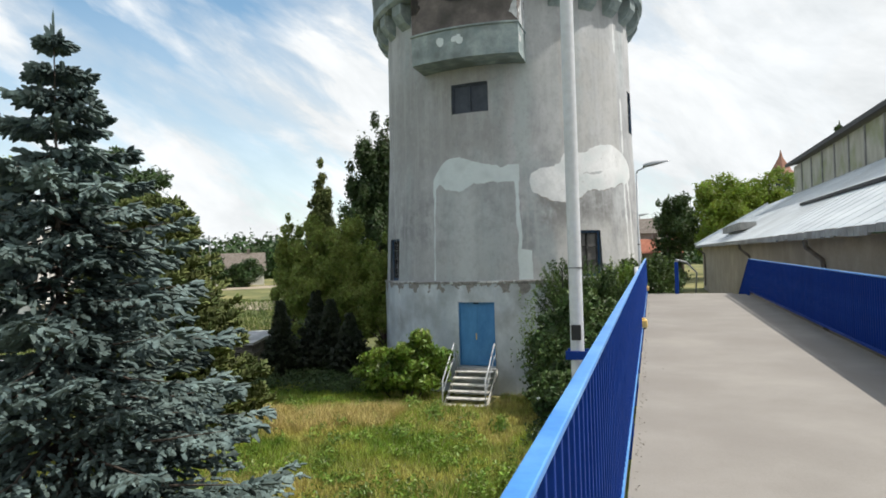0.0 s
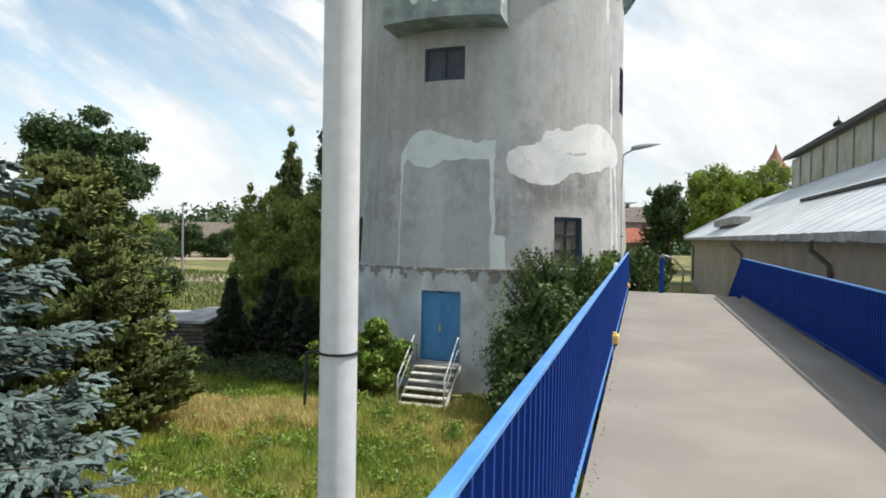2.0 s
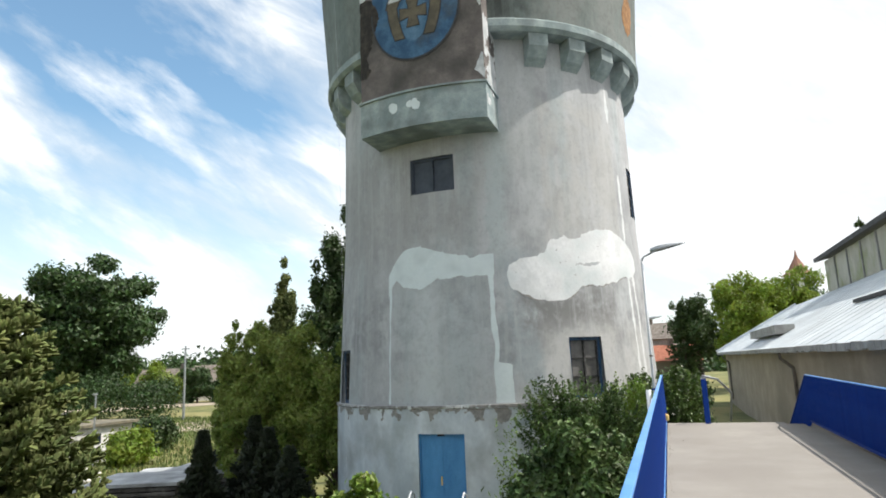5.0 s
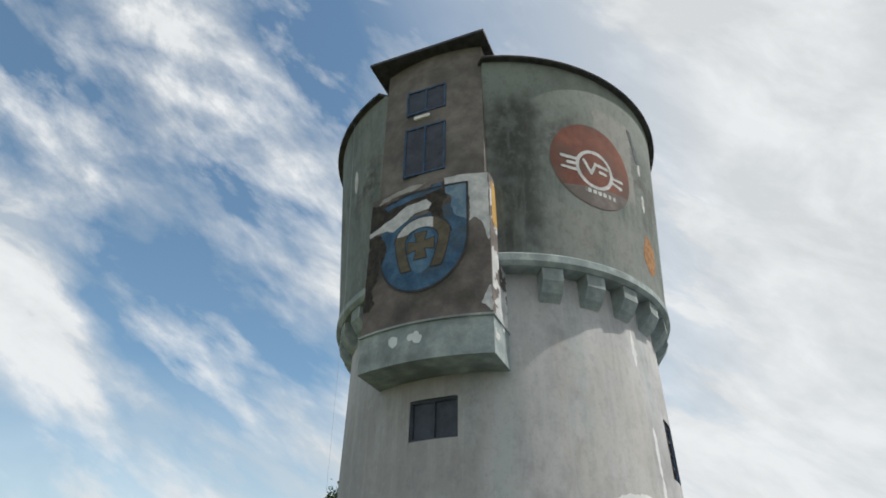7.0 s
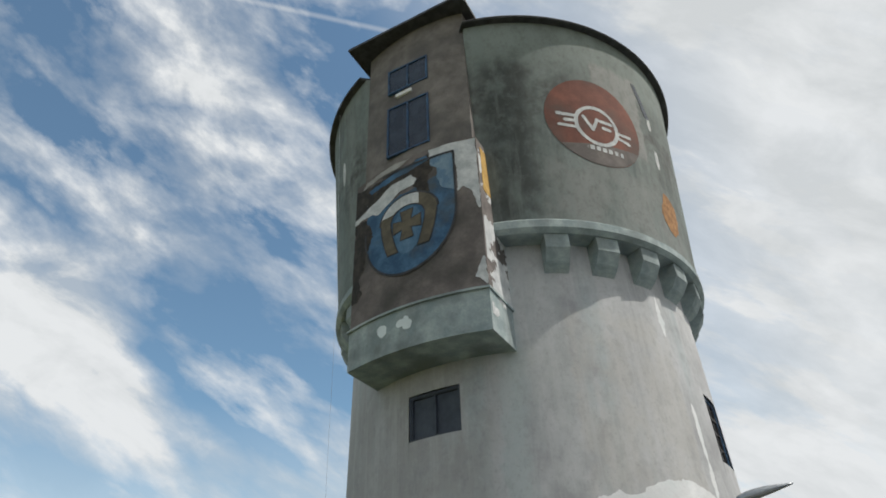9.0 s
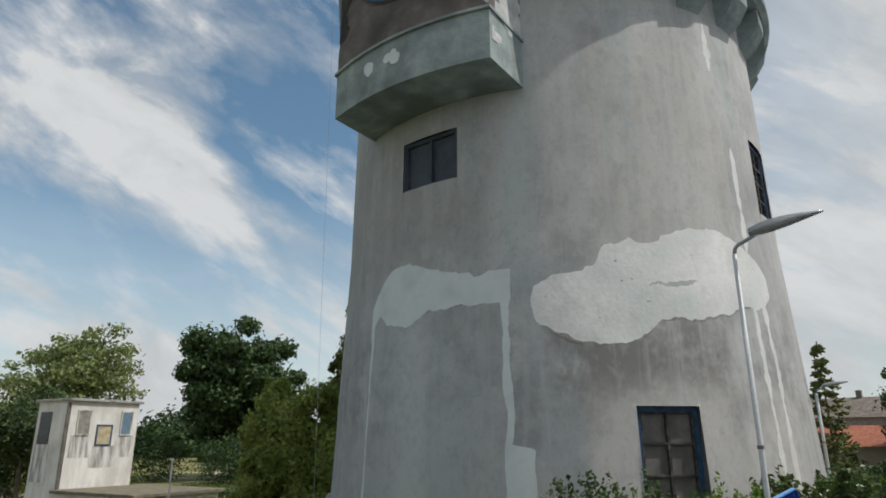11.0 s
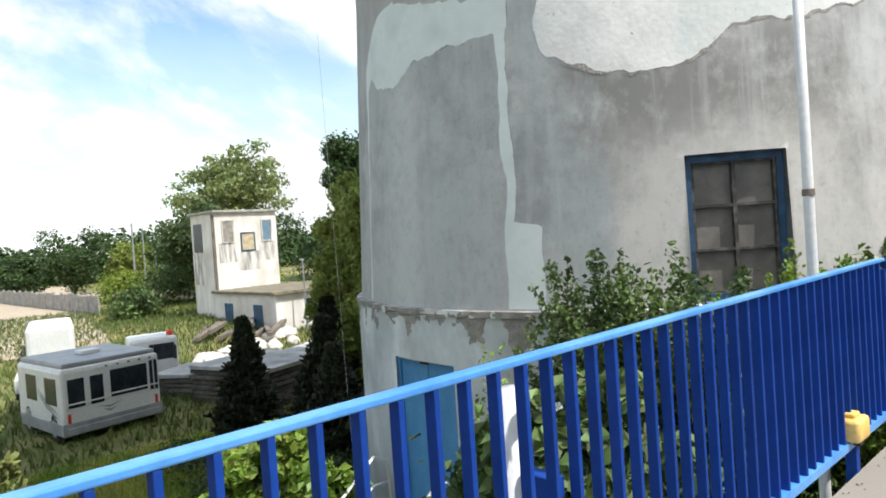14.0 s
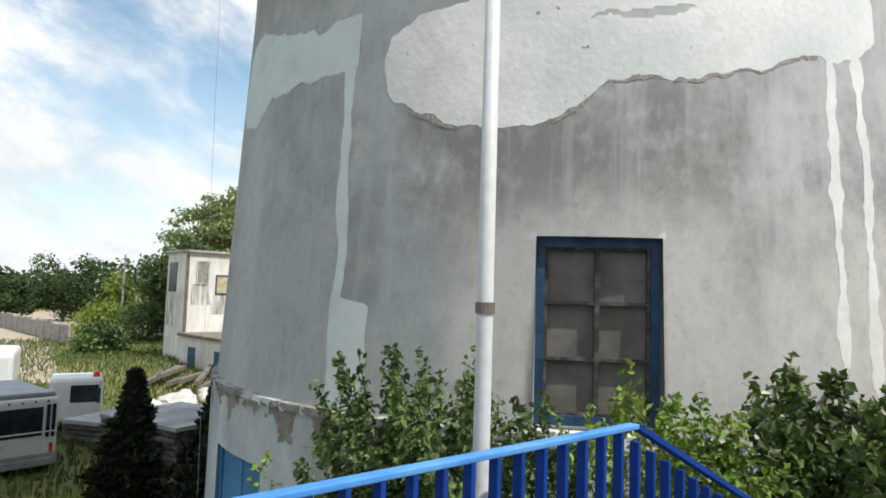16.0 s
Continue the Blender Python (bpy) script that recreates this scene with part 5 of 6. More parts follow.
def pattee(t, z):
    u, v = mural_uv(t, z)
    u, v = abs(u - 0.24), abs(v - 12.09)
    return max(min(0.44 - v, 0.09 + 0.22 * v - u), min(0.42 - u, 0.09 + 0.22 * u - v))


def coat(name, mat, label, shape, lift, z0=10.3, z1=14.39, cell=0.03):
    part(name, patch_shell(bay_arc, -19.7, 15.9, z0, z1, shape, cell, lift), mat, tower, label)


coat("mural_shield", M_BLUEPAINT, "faded blue painted shield", lambda t, z: min(shield(t, z), 13.25 + 0.25 * mural_uv(t, z)[0] + 0.3 * wob(t, z, 0.5, 77) - z), 0.006)
coat("dark_field", M_SCORCH, "blackened field where paint has burnt off", poly([(-1.72, 13.1), (-1.72, 14.25), (-1.0, 14.0), (0.2, 14.1), (0.95, 14.2), (1.35, 14.05), (1.05, 13.85), (0.95, 13.3), (0.85, 12.7), (0.6, 13.1), (0.0, 13.5), (-0.7, 13.15)], 0.10, 71), 0.009)
coat("dark_wash", M_SCORCH, "blackened strip along the mural's edge", poly([(-1.72, 10.4), (-1.72, 13.1), (-1.15, 13.0), (-0.98, 12.2), (-1.25, 11.4), (-1.45, 10.4)], 0.16, 70), 0.009)
coat("blue_remnant", M_BLUEPAINT, "blue remnant of the shield's top", poly([(-1.15, 13.9), (-0.4, 14.02), (0.9, 14.2), (0.9, 14.02), (0.3, 13.85), (-0.4, 13.78), (-1.0, 13.72)], 0.08, 72), 0.012)
coat("pale_field", M_PALEBLUE, "pale blue flaking field", poly([(0.98, 14.02), (1.62, 14.03), (1.63, 12.75), (1.30, 12.95), (1.12, 13.3), (1.18, 13.65), (1.0, 13.8)], 0.05, 73), 0.012)
coat("white_band", M_WHITEPAINT, "white flaking crown band", poly([(-1.73, 13.0), (-1.73, 13.16), (-1.25, 13.22), (-0.8, 13.4), (-0.2, 13.66), (0.4, 13.72), (0.55, 13.5), (0.45, 13.32), (0.0, 13.3), (-0.4, 13.05), (-0.75, 12.88), (-1.2, 13.0)], 0.05, 74), 0.015)
coat("shield_heart", M_MIDBLUE, "lighter blue heart of the shield", lambda t, z: 0.75 - math.hypot((mural_uv(t, z)[0] - 0.25) / 0.62, (z - 11.95) / 0.95) + 0.12 * wob(t, z, 1, 75), 0.009, 10.8, 13.0)
coat("horseshoe_shadow", M_TAR, "dark outline of the horseshoe", lambda t, z: horseshoe(t, z) + 0.035, 0.018, 11.1, 13.3, 0.025)
coat("mural_horseshoe", M_BRASS, "brown painted horseshoe", horseshoe, 0.022, 11.1, 13.3, 0.025)
coat("horseshoe_flake", M_WHITEPAINT, "pale flaked top of the horseshoe", lambda t, z: min(horseshoe(t, z), z - 12.55 - 0.2 * wob(t, z, 1, 76), 0.62 - mural_uv(t, z)[0]), 0.026, 12.2, 13.3, 0.025)
coat("cross_outline", M_TAR, "dark outline of the cross", lambda t, z: pattee(t, z) + 0.03, 0.018, 11.5, 12.7, 0.025)
coat("mural_cross", M_BRASS, "ochre grey painted cross", pattee, 0.022, 11.5, 12.7, 0.025)
coat("shield_outline", M_TAR, "dark outline of the shield", lambda t, z: 0.028 - abs(shield(t, z)) if mural_uv(t, z)[0] > -0.6 or z < 12.4 else -1.0, 0.028, 10.3, 14.3, 0.025)
coat("peeled_edge", M_WHITEPAINT, "peeled pale render edge", poly([(0.95, 14.08), (0.92, 14.37), (2.27, 14.37), (2.27, 11.9), (2.17, 12.2), (2.05, 12.6), (1.85, 12.75), (1.70, 12.62), (1.69, 14.08)], 0.05, 78), 0.012)
coat("peeled_edge", M_CONC, "peeled pale strip along the top", poly([(-1.4, 14.1), (-1.2, 14.3), (-0.5, 14.37), (0.5, 14.37), (0.1, 14.22), (-0.5, 14.18), (-0.9, 14.1)], 0.09, 79), 0.015)
coat("paint_flake", M_WHITEPAINT, "white flake at the bay's corner", poly([(2.0, 10.0), (2.1, 10.25), (2.27, 10.6), (2.27, 9.75), (2.15, 9.9)], 0.06, 80), 0.012, 9.67, 10.9)
part("ochre_edge", boxed((BAY_R + 0.004, -6.0, 12.7), (BAY_R + 0.012, -5.55, 14.2)), M_OCHRE, tower, "ochre stain on the bay's side")
for tc, zc, r, k in ((-8.9, 9.2, 0.16, 1), (-3.9, 9.24, 0.10, 2), (-2.2, 9.15, 0.12, 3), (-2.6, 9.32, 0.07, 4)):
    part("pale_spot", patch_shell(lambda z: 6.47, tc - 3, tc + 3, zc - 0.35, zc + 0.3, lambda t, z: r - math.hypot(radians(t - tc) * 6.47, z - zc) + 0.06 * wob(t, z, 1.5, k), 0.025, 0.008), M_PATCH, tower, "pale paint spot on the parapet")
bm = bmesh.new()
for i in range(70):
    z = 9.0 + i * 0.075
    for j in range(16):
        y = -6.15 + j * 0.09
        if wob(y * 8, z, 0.8, 91) > 0.05:
            a = [bm.verts.new((BAY_R + (0.03 if z < 9.7 else 0.006), y + dy, z + dz)) for dy, dz in ((0, 0), (0.09, 0), (0.09, 0.075), (0, 0.075))]
            bm.faces.new(a)
part("flaking_paint", bm, M_WHITEPAINT, tower, "white flaking paint on the bay's side")["kind"] = "stuff"
for za, zb in ((17.65, 18.75), (14.95, 17.0)):
    win = new("window")
    win.parent = tower
    win.matrix_local = Matrix.Translation(Vector((-0.36, -6.22 + 0.0, 0)))
    tagged(win, "dark blue-grey bay window")
    bm = bmesh.new()
    for lo, hi in (((-0.72, za), (-0.66, zb)), ((0.66, za), (0.72, zb)), ((-0.66, za), (0.66, za + 0.06)), ((-0.66, zb - 0.06), (0.66, zb)), ((-0.03, za + 0.06), (0.03, zb - 0.06))):
        box(bm, (lo[0], -0.03, lo[1]), (hi[0], 0.06, hi[1]))
    part("frame", bm, M_NAVY, win)
    for x0 in (-0.66, 0.03):
        part("pane", boxed((x0, 0.0, za + 0.06), (x0 + 0.63, 0.03, zb - 0.06)), M_DARKGLASS, win)
    if za > 17:
        part("sill", boxed((-0.42, -0.05, za - 0.28), (0.15, 0.05, za - 0.14), 0.02), M_RENDER, win, "broken pale render under the window")

# white steps up to the door
st = thing("door_steps", (-6.1, 22.35, -2.42), "white-edged steel steps with tube handrails", "stairs")
for i in range(6):
    y, z = -0.35 - i * 0.27, -0.05 - i * 0.178
    part("tread", boxed((-0.72, y - 0.25, z - 0.045), (0.68, y + 0.02, z), 0.006), M_WHITESTAIR, st)
part("landing", boxed((-0.75, -0.34, -0.06), (0.72, -0.02, 0.0), 0.006), M_CONC, st)
for x in (-0.76, 0.72):
    part("stringer", beam(bmesh.new(), (x, -0.05, -0.06), (x, -1.95, -1.16), 0.04, 0.14), M_WHITESTAIR, st)
    part("handrail", tube(bmesh.new(), [(x, -0.15, -0.05), (x, -0.2, 0.8), (x, -0.42, 0.92), (x, -1.85, -0.15), (x, -1.9, -1.05)], 0.024, 8), M_POLE, st, "white tube handrail", True)
    part("middle_rail", tube(bmesh.new(), [(x, -0.2, 0.48), (x, -0.45, 0.5), (x, -1.87, -0.55)], 0.018, 8), M_POLE, st, "white tube rail", True)

# ---- hall beside the bridge ----
HX, HE, HY, CY = 3.85, 1.88, 56.0, 46.4
hall = thing("hall", (0, 0, 0), "long beige industrial hall with pale sheet roof and clerestory", "building")
part("wall", boxed((HX, -14, -4.0), (HX + 0.35, HY, HE - 0.10)), M_BEIGEWALL, hall)
part("end_wall", boxed((HX + 0.352, HY - 0.35, -4.0), (16, HY, HE + 0.3)), M_BEIGEWALL, hall)
bm = bmesh.new()
RX0, RX1, RZ1 = HX - 0.55, 8.8, 4.95
vs = [bm.verts.new((x, y, z + d)) for y in (-14.2, HY + 0.25) for x, z in ((RX0, HE), (RX1, RZ1)) for d in (-0.06, 0.02)]
for q in ((0, 4, 5, 1), (1, 5, 7, 3), (3, 7, 6, 2), (2, 6, 4, 0), (0, 1, 3, 2), (4, 6, 7, 5)):
    bm.faces.new([vs[i] for i in q])
part("roof", bm, M_METALROOF, hall, "pale grey sheet roof")
slope = (RZ1 - HE) / (RX1 - RX0)
for i in range(68):
    y = -14 + i * 1.03
    part("roof_seam", beam(bmesh.new(), (RX0 + 0.01, y, HE + 0.026), (RX1 - 0.02, y, RZ1 + 0.022), 0.02, 0.014), M_METALROOF, hall)
part("verge", beam(bmesh.new(), (RX0 - 0.02, HY + 0.2, HE + 0.1), (RX1, HY + 0.2, RZ1 + 0.11), 0.18, 0.16), M_METALROOF, hall, "white verge flashing")
bm = bmesh.new()
rng = random.Random(4)
for i in range(184):
    y = -14 + i * 0.38
    box(bm, (RX0 - 0.03, y, HE - 0.10 - rng.uniform(0, 0.05)), (RX0 + 0.03, y + 0.36, HE + 0.025 + rng.uniform(-0.01, 0.01)))
part("eave_edge", bm, M_CONC, hall, "ragged eave edge")
for y0, y1, s in ((17.5, 28.0, 0.42), (5.0, 16.8, 0.42)):
    x = RX0 + s * (RX1 - RX0)
    part("roof_gap", boxed((x - 0.12, y0, HE + slope * (x - RX0) + 0.0), (x + 0.12, y1, HE + slope * (x - RX0) + 0.10)), M_TAR, hall, "dark roof joint")
bm = beam(bmesh.new(), (RX0 + 1.0, 33, HE + slope * 1.0 + 0.2), (RX0 + 1.0, 41, HE + slope * 1.0 + 0.2), 0.7, 0.35)
part("roof_upstand", bm, M_CONC, hall, "low grey roof upstand")
bm = bmesh.new()
box(bm, (RX1 - 0.02, -14, RZ1 - 0.4), (RX1 + 0.28, CY, RZ1 + 0.02))
part("clerestory_sill", bm, M_CONC, hall)
y = CY
while y > -13:
    part("clerestory_panel", boxed((RX1 + 0.04, y - 2.32, RZ1 + 0.022), (RX1 + 0.12, y, 6.74), 0.01), M_PANEL, hall)
    part("clerestory_post", boxed((RX1 - 0.02, y - 2.44, RZ1 + 0.022), (RX1 + 0.14, y - 2.324, 6.74)), M_CONC, hall)
    y -= 2.45
bm = bmesh.new()
vs = [bm.verts.new((x, y, z + d)) for y in (-14, CY + 0.7) for x, z in ((RX1 - 0.35, 6.78), (RX1 + 5.0, 8.1)) for d in (0.0, 0.22)]
for q in ((0, 4, 5, 1), (1, 5, 7, 3), (3, 7, 6, 2), (2, 6, 4, 0), (0, 1, 3, 2), (4, 6, 7, 5)):
    bm.faces.new([vs[k] for k in q])
part("clerestory_roof", bm, M_TAR, hall, "dark tarred clerestory roof")
part("clerestory_end", boxed((RX1 + 0.13, CY - 0.02, RZ1 - 0.3), (RX1 + 6, CY + 0.3, 6.77)), M_METALROOF, hall)
for y in (8.0, 17.0, 29.0, 53.0):
    part("downpipe", tube(bmesh.new(), [(HX - 0.45, y, HE - 0.1), (HX - 0.42, y, HE - 0.32), (HX - 0.09, y, HE - 0.62), (HX - 0.07, y, HE - 0.8), (HX - 0.07, y, -1.2)], 0.055, 10), M_TIMBER, hall, "rusty brown downpipe", True)

# ---- white signal hut ----
hut = thing("signal_hut", (-39.9, 33.0, -2.9), "white two-storey hut with soot-streaked walls and boarded windows", "building", rz=4)
part("tower_wall", boxed((-3.5, 0, -0.6), (0, 4.5, 7.1)), M_HUT, hut, "peeling white wall")
part("tower_roof", boxed((-3.7, -0.2, 7.102), (0.2, 4.7, 7.26), 0.03), M_CONC, hut, "flat grey roof slab")
part("annex_wall", boxed((0.003, -0.3, -0.9), (7.4, 5.2, 1.9)), M_HUT, hut)
part("annex_roof", boxed((0.004, -0.55, 1.902), (7.7, 5.5, 2.08), 0.02), M_ROOFING, hut, "mossy brown felt roof")
part("shaded_corner", boxed((-0.5, -0.016, 0.1), (-0.1, -0.002, 7.0)), M_SOOT, hut, "soot streak")
for x0, y0, w, z0, z1, m, lab in ((0, 0.45, 0.85, 5.1, 6.6, M_DUSTY, "dusty upper window"), (0, 1.75, 1.05, 4.5, 5.75, M_SANDBOARD, "ochre boarded window"), (0, 3.3, 0.8, 5.1, 6.6, M_PALEBLUE, "pale blue upper window")):
    pane = part("window", boxed((0.002, y0 + 0.08, z0 + 0.08), (0.03, y0 + w - 0.08, z1 - 0.08)), m, hut, lab)
    bm = bmesh.new()
    for lo, hi in (((y0, z0), (y0 + 0.08, z1)), ((y0 + w - 0.08, z0), (y0 + w, z1)), ((y0 + 0.08, z0), (y0 + w - 0.08, z0 + 0.08)), ((y0 + 0.08, z1 - 0.08), (y0 + w - 0.08, z1))):
        box(bm, (0.002, lo[0], lo[1]), (0.06, hi[0], hi[1]))
    part("frame", bm, M_NAVY if m is M_SANDBOARD else M_SOOT, pane)
    part("soot_streak", boxed((0.0015, y0 - 0.25, z0 - 1.3), (0.006, y0 + w + 0.25, z0 - 0.003)), M_SOOT, hut, "dark streaks under the window")
part("window", boxed((-3.1, -0.05, 4.6), (-1.9, -0.002, 6.5)), M_DARKGLASS, hut, "dark upper window")
part("soot_streak", boxed((-3.3, -0.008, 2.4), (-1.7, -0.0015, 4.597)), M_SOOT, hut)
part("drainpipe", tube(bmesh.new(), [(-0.12, -0.1, 0.0), (-0.12, -0.1, 7.0)], 0.07, 8), M_TIMBER, hut)
for x0 in (1.3, 4.9):
    part("door", boxed((x0, -0.35, -0.3), (x0 + 1.0, -0.302, 1.3)), M_BLUEPAINT, hut, "faded blue door")
part("window", boxed((7.402, 1.6, 0.9), (7.45, 2.6, 1.5)), M_DARKGLASS, hut, "small dark window")
mast = thing("lamp_mast", (-31.6, 34.6, -3.1), "thin grey mast with a lamp by the hut", "mast")
part("pole", tube(bmesh.new(), [(0, 0, 0), (0, 0, 4.0)], [0.06, 0.04], 8), M_GALV, mast)
part("lamp_head", boxed((-0.06, -0.2, 3.97), (0.06, 0.08, 4.06), 0.02), M_GALV, mast)


# ---- vehicles ----
def wheel(parent, x, y, r=0.45, side=1):
    bm = tube(bmesh.new(), [(x, y - 0.12, r), (x, y - 0.09, r), (x, y + 0.09, r), (x, y + 0.12, r)], [r * 0.86, r, r, r * 0.86], 18)
    w = part("wheel", bm, M_BLACK, parent, "black tyre", True)
    part("rim", tube(bmesh.new(), [(x, y - 0.14, r), (x, y + 0.14, r)], r * 0.5, 14), M_GALV, w, "grey steel rim")


camper = thing("camper", (-19.6, 21.95, -3.5), "white and grey camper van parked on the grass", "camper", rz=10)
bm = bmesh.new()
box(bm, (-4.6, -2.3, 0.40), (0, 1.2, 1.98), 0.12)
part("body", bm, M_CAMPER, camper, smooth=False)
bm = bmesh.new()
box(bm, (-4.5, -2.2, 1.95), (-0.1, 1.1, 2.1), 0.06)
part("roof", bm, M_CAMPERGREY, camper, "grey camper roof")
part("skirt", boxed((-4.4, -2.32, 0.3), (0.02, 1.22, 0.62), 0.03), M_CAMPERGREY, camper)
for y0, y1, z0, z1 in ((-0.65, 0.7, 1.05, 1.75), (0.80, 0.93, 1.0, 1.8), (0.98, 1.1, 1.0, 1.8), (-1.35, -0.9, 0.98, 1.7), (-2.1, -1.55, 0.98, 1.7)):
    part("window", boxed((-0.01, y0, z0), (0.015, y1, z1), 0.004), M_DARKGLASS, camper, "dark tinted window")
    part("window_bar", boxed((0.016, y0, (z0 + z1) / 2 - 0.28), (0.024, y1, (z0 + z1) / 2 - 0.24)), M_CAMPER, camper)
for x0 in (-1.6, -3.6):
    part("window", boxed((x0, -2.315, 1.05), (x0 + 1.1, -2.29, 1.72), 0.004), M_DARKGLASS, camper, "dark tinted window")
for x0, x1, z in ((-1.15, -0.25, 0.80), (-0.98, -0.40, 0.70)):
    bm = bmesh.new()
    wing = [bm.verts.new((0.006, x0 + (x1 - x0) * f, z + h)) for f, h in ((0, 0.10), (0.45, 0.0), (1, 0.12), (0.5, 0.055))]
    bm.faces.new(wing)
    part("decal", bm, M_CAMPERGREY, camper, "dark grey wing-shaped stripe")
    bm = bmesh.new()
    wing = [bm.verts.new((-0.3 - 2.2 * f, -2.306, z + 0.35 * f + h)) for f, h in ((0, 0.0), (0.6, 0.02), (1, 0.3), (0.5, 0.12))]
    bm.faces.new(wing)
    part("decal", bm, M_CAMPERGREY, camper, "dark grey sweeping stripe")
part("roof_hatch", boxed((-2.6, -0.9, 2.101), (-1.9, -0.2, 2.2), 0.02), M_CAMPER, camper, "white roof hatch")
part("bumper", boxed((0.02, -2.2, 0.32), (0.10, 1.1, 0.5), 0.02), M_CAMPERGREY, camper)
for y0 in (-2.15, 0.95):
    part("tail_lamp", boxed((0.005, y0, 0.62), (0.03, y0 + 0.1, 0.85), 0.004), M_RED, camper, "red tail lamp")
for k in range(5):
    part("lamp", boxed((0.0, -0.8 + k * 0.4, 1.86), (0.02, -0.72 + k * 0.4, 1.9)), M_BLACK, camper)
for x in (-0.9, -3.6):
    wheel(camper, x, -2.18)
    wheel(camper, x, 1.08)

camper.scale = (0.72, 0.80, 1.12)
truck = thing("truck", (-25.3, 25.2, -3.5), "white lorry cab with a red beacon", "truck", rz=80)
bm = bmesh.new()
box(bm, (-2.2, -1.15, 0.75), (0, 1.15, 2.75), 0.16)
part("cab", bm, M_CAMPER, truck)
part("door_window", boxed((-1.35, -1.165, 1.62), (-0.18, -1.13, 2.42), 0.01), M_DARKGLASS, truck)
part("windscreen", boxed((-0.01, -0.95, 1.7), (0.02, 0.95, 2.5), 0.01), M_DARKGLASS, truck)
part("mirror", boxed((-0.25, -1.45, 1.6), (-0.12, -1.2, 2.3), 0.03), M_BLACK, truck)
part("bumper", boxed((-0.3, -1.17, 0.35), (0.06, 1.17, 0.75), 0.04), M_CAMPER, truck)
part("beacon", tube(bmesh.new(), [(-0.3, -0.7, 2.72), (-0.3, -0.7, 2.95), (-0.3, -0.7, 3.0)], [0.16, 0.15, 0.08], 12), M_RED, truck, "red beacon", True)
part("chassis", boxed((-7.0, -0.5, 0.6), (-2.2, 0.5, 0.85)), M_BLACK, truck)
part("load_bed", boxed((-7.0, -1.15, 1.0), (-2.35, 1.15, 1.62), 0.05), M_CAMPER, truck)
for x in (-0.9, -4.8, -6.0):
    wheel(truck, x, -0.98, 0.5)
    wheel(truck, x, 0.98, 0.5)

truck.scale = (0.76, 0.76, 0.76)
van = thing("van", (-34.0, 22.4, -3.4), "white van parked by the track", "van", rz=-10)
part("body", boxed((-5, -1.0, 0.4), (0, 1.0, 2.1), 0.2), M_CAMPER, van)
part("window", boxed((-1.4, -1.02, 1.3), (-0.5, -0.98, 1.85), 0.01), M_DARKGLASS, van)
for x in (-0.9, -4.0):
    wheel(van, x, -0.9, 0.34)
    wheel(van, x, 0.9, 0.34)


# ---- stacked slabs, stones and timber ----
def slab_stack(x, y, w, d, n, rz, label, rng):
    t = thing("slab_stack", (x, y, ground_z(x, y) - 0.02), label, "slab stack", "stacks of slabs", rz=rz)
    for i in range(n):
        o, p = rng.uniform(-0.06, 0.06), rng.uniform(-0.06, 0.06)
        # pale top slab; those below are darkened for their shaded sides
        part("slab", boxed((-w / 2 + o, -d / 2 + p, i * 0.17), (w / 2 + o, d / 2 + p, i * 0.17 + 0.13), 0.01), M_SLAB if i == n - 1 else M_PALLET, t)
        if i < n - 1:
            for s in (-0.35, 0.35):
                part("spacer", boxed((s * w - 0.05, -d / 2 + 0.1, i * 0.17 + 0.13), (s * w + 0.05, d / 2 - 0.1, i * 0.17 + 0.17)), M_TIMBER, t)
    return t


rng = random.Random(11)
slab_stack(-19.9, 26.3, 3.6, 3.0, 8, 20, "stack of weathered grey concrete slabs", rng)
slab_stack(-19.2, 29.4, 3.4, 2.6, 8, 12, "stack of pale grey slabs behind the junipers", rng)
slab_stack(-22.8, 25.2, 2.4, 2.2, 5, 35, "low stack of grey slabs", rng)
slab_stack(-22.0, 30.2, 3.2, 2.4, 6, 28, "stack of weathered grey concrete slabs", rng)
for i in range(26):
    f = i / 25
    x, y = -26.0 - 5.5 * f + rng.uniform(-1.2, 1.2), 27.5 + 5.5 * f + rng.uniform(-1.3, 1.3)
    bm = bmesh.new()
    bmesh.ops.create_icosphere(bm, subdivisions=2, radius=0.45)
    s = rng.uniform(0.6, 1.2)
    for v in bm.verts:
        k = 1 + 0.35 * noise.noise(v.co * 2.2 + Vector((i * 3.1, 0, 0)))
        v.co = Vector((v.co.x * k * s * 1.3, v.co.y * k * s, v.co.z * k * s * 0.8))
    b = part("stone_block", bm, M_STONE)
    b.location = (x, y, ground_z(x, y) + 0.18)
    tagged(b, "broken pale stone block in the weeds", "stone", "heap of stone blocks")
for i in range(9):
    b = part("timber_beam", beam(bmesh.new(), (-2.6, 0, 0), (2.6, 0, 0), 0.26, 0.2), M_TIMBER)
    b.location = (-35.5 + i * 0.5 + rng.uniform(-0.2, 0.2), 30.0 + i * 0.35, ground_z(-34, 31) + 0.12 + 0.18 * (i % 3))
    b.rotation_euler = (0, radians(rng.uniform(-3, 3)), radians(-30 + rng.uniform(-8, 8)))
    tagged(b, "grey weathered timber sleeper in a heap", "timber", "heap of sleepers")

# ---- trees and shrubs ----
conifer("blue_spruce", (-8.3, 7.2, ground_z(-8.3, 7.2)), 8.6, 4.0, M_SPRUCE, "silvery blue spruce with dense drooping boughs", 3, whorls=21, per=17, twigs=34, shoots=8, shoot=0.155, thick=0.036, droop=0.30, low=0.03, power=0.92, up=-0.08, tip=0.5, stray=0.28, inner=0.1)
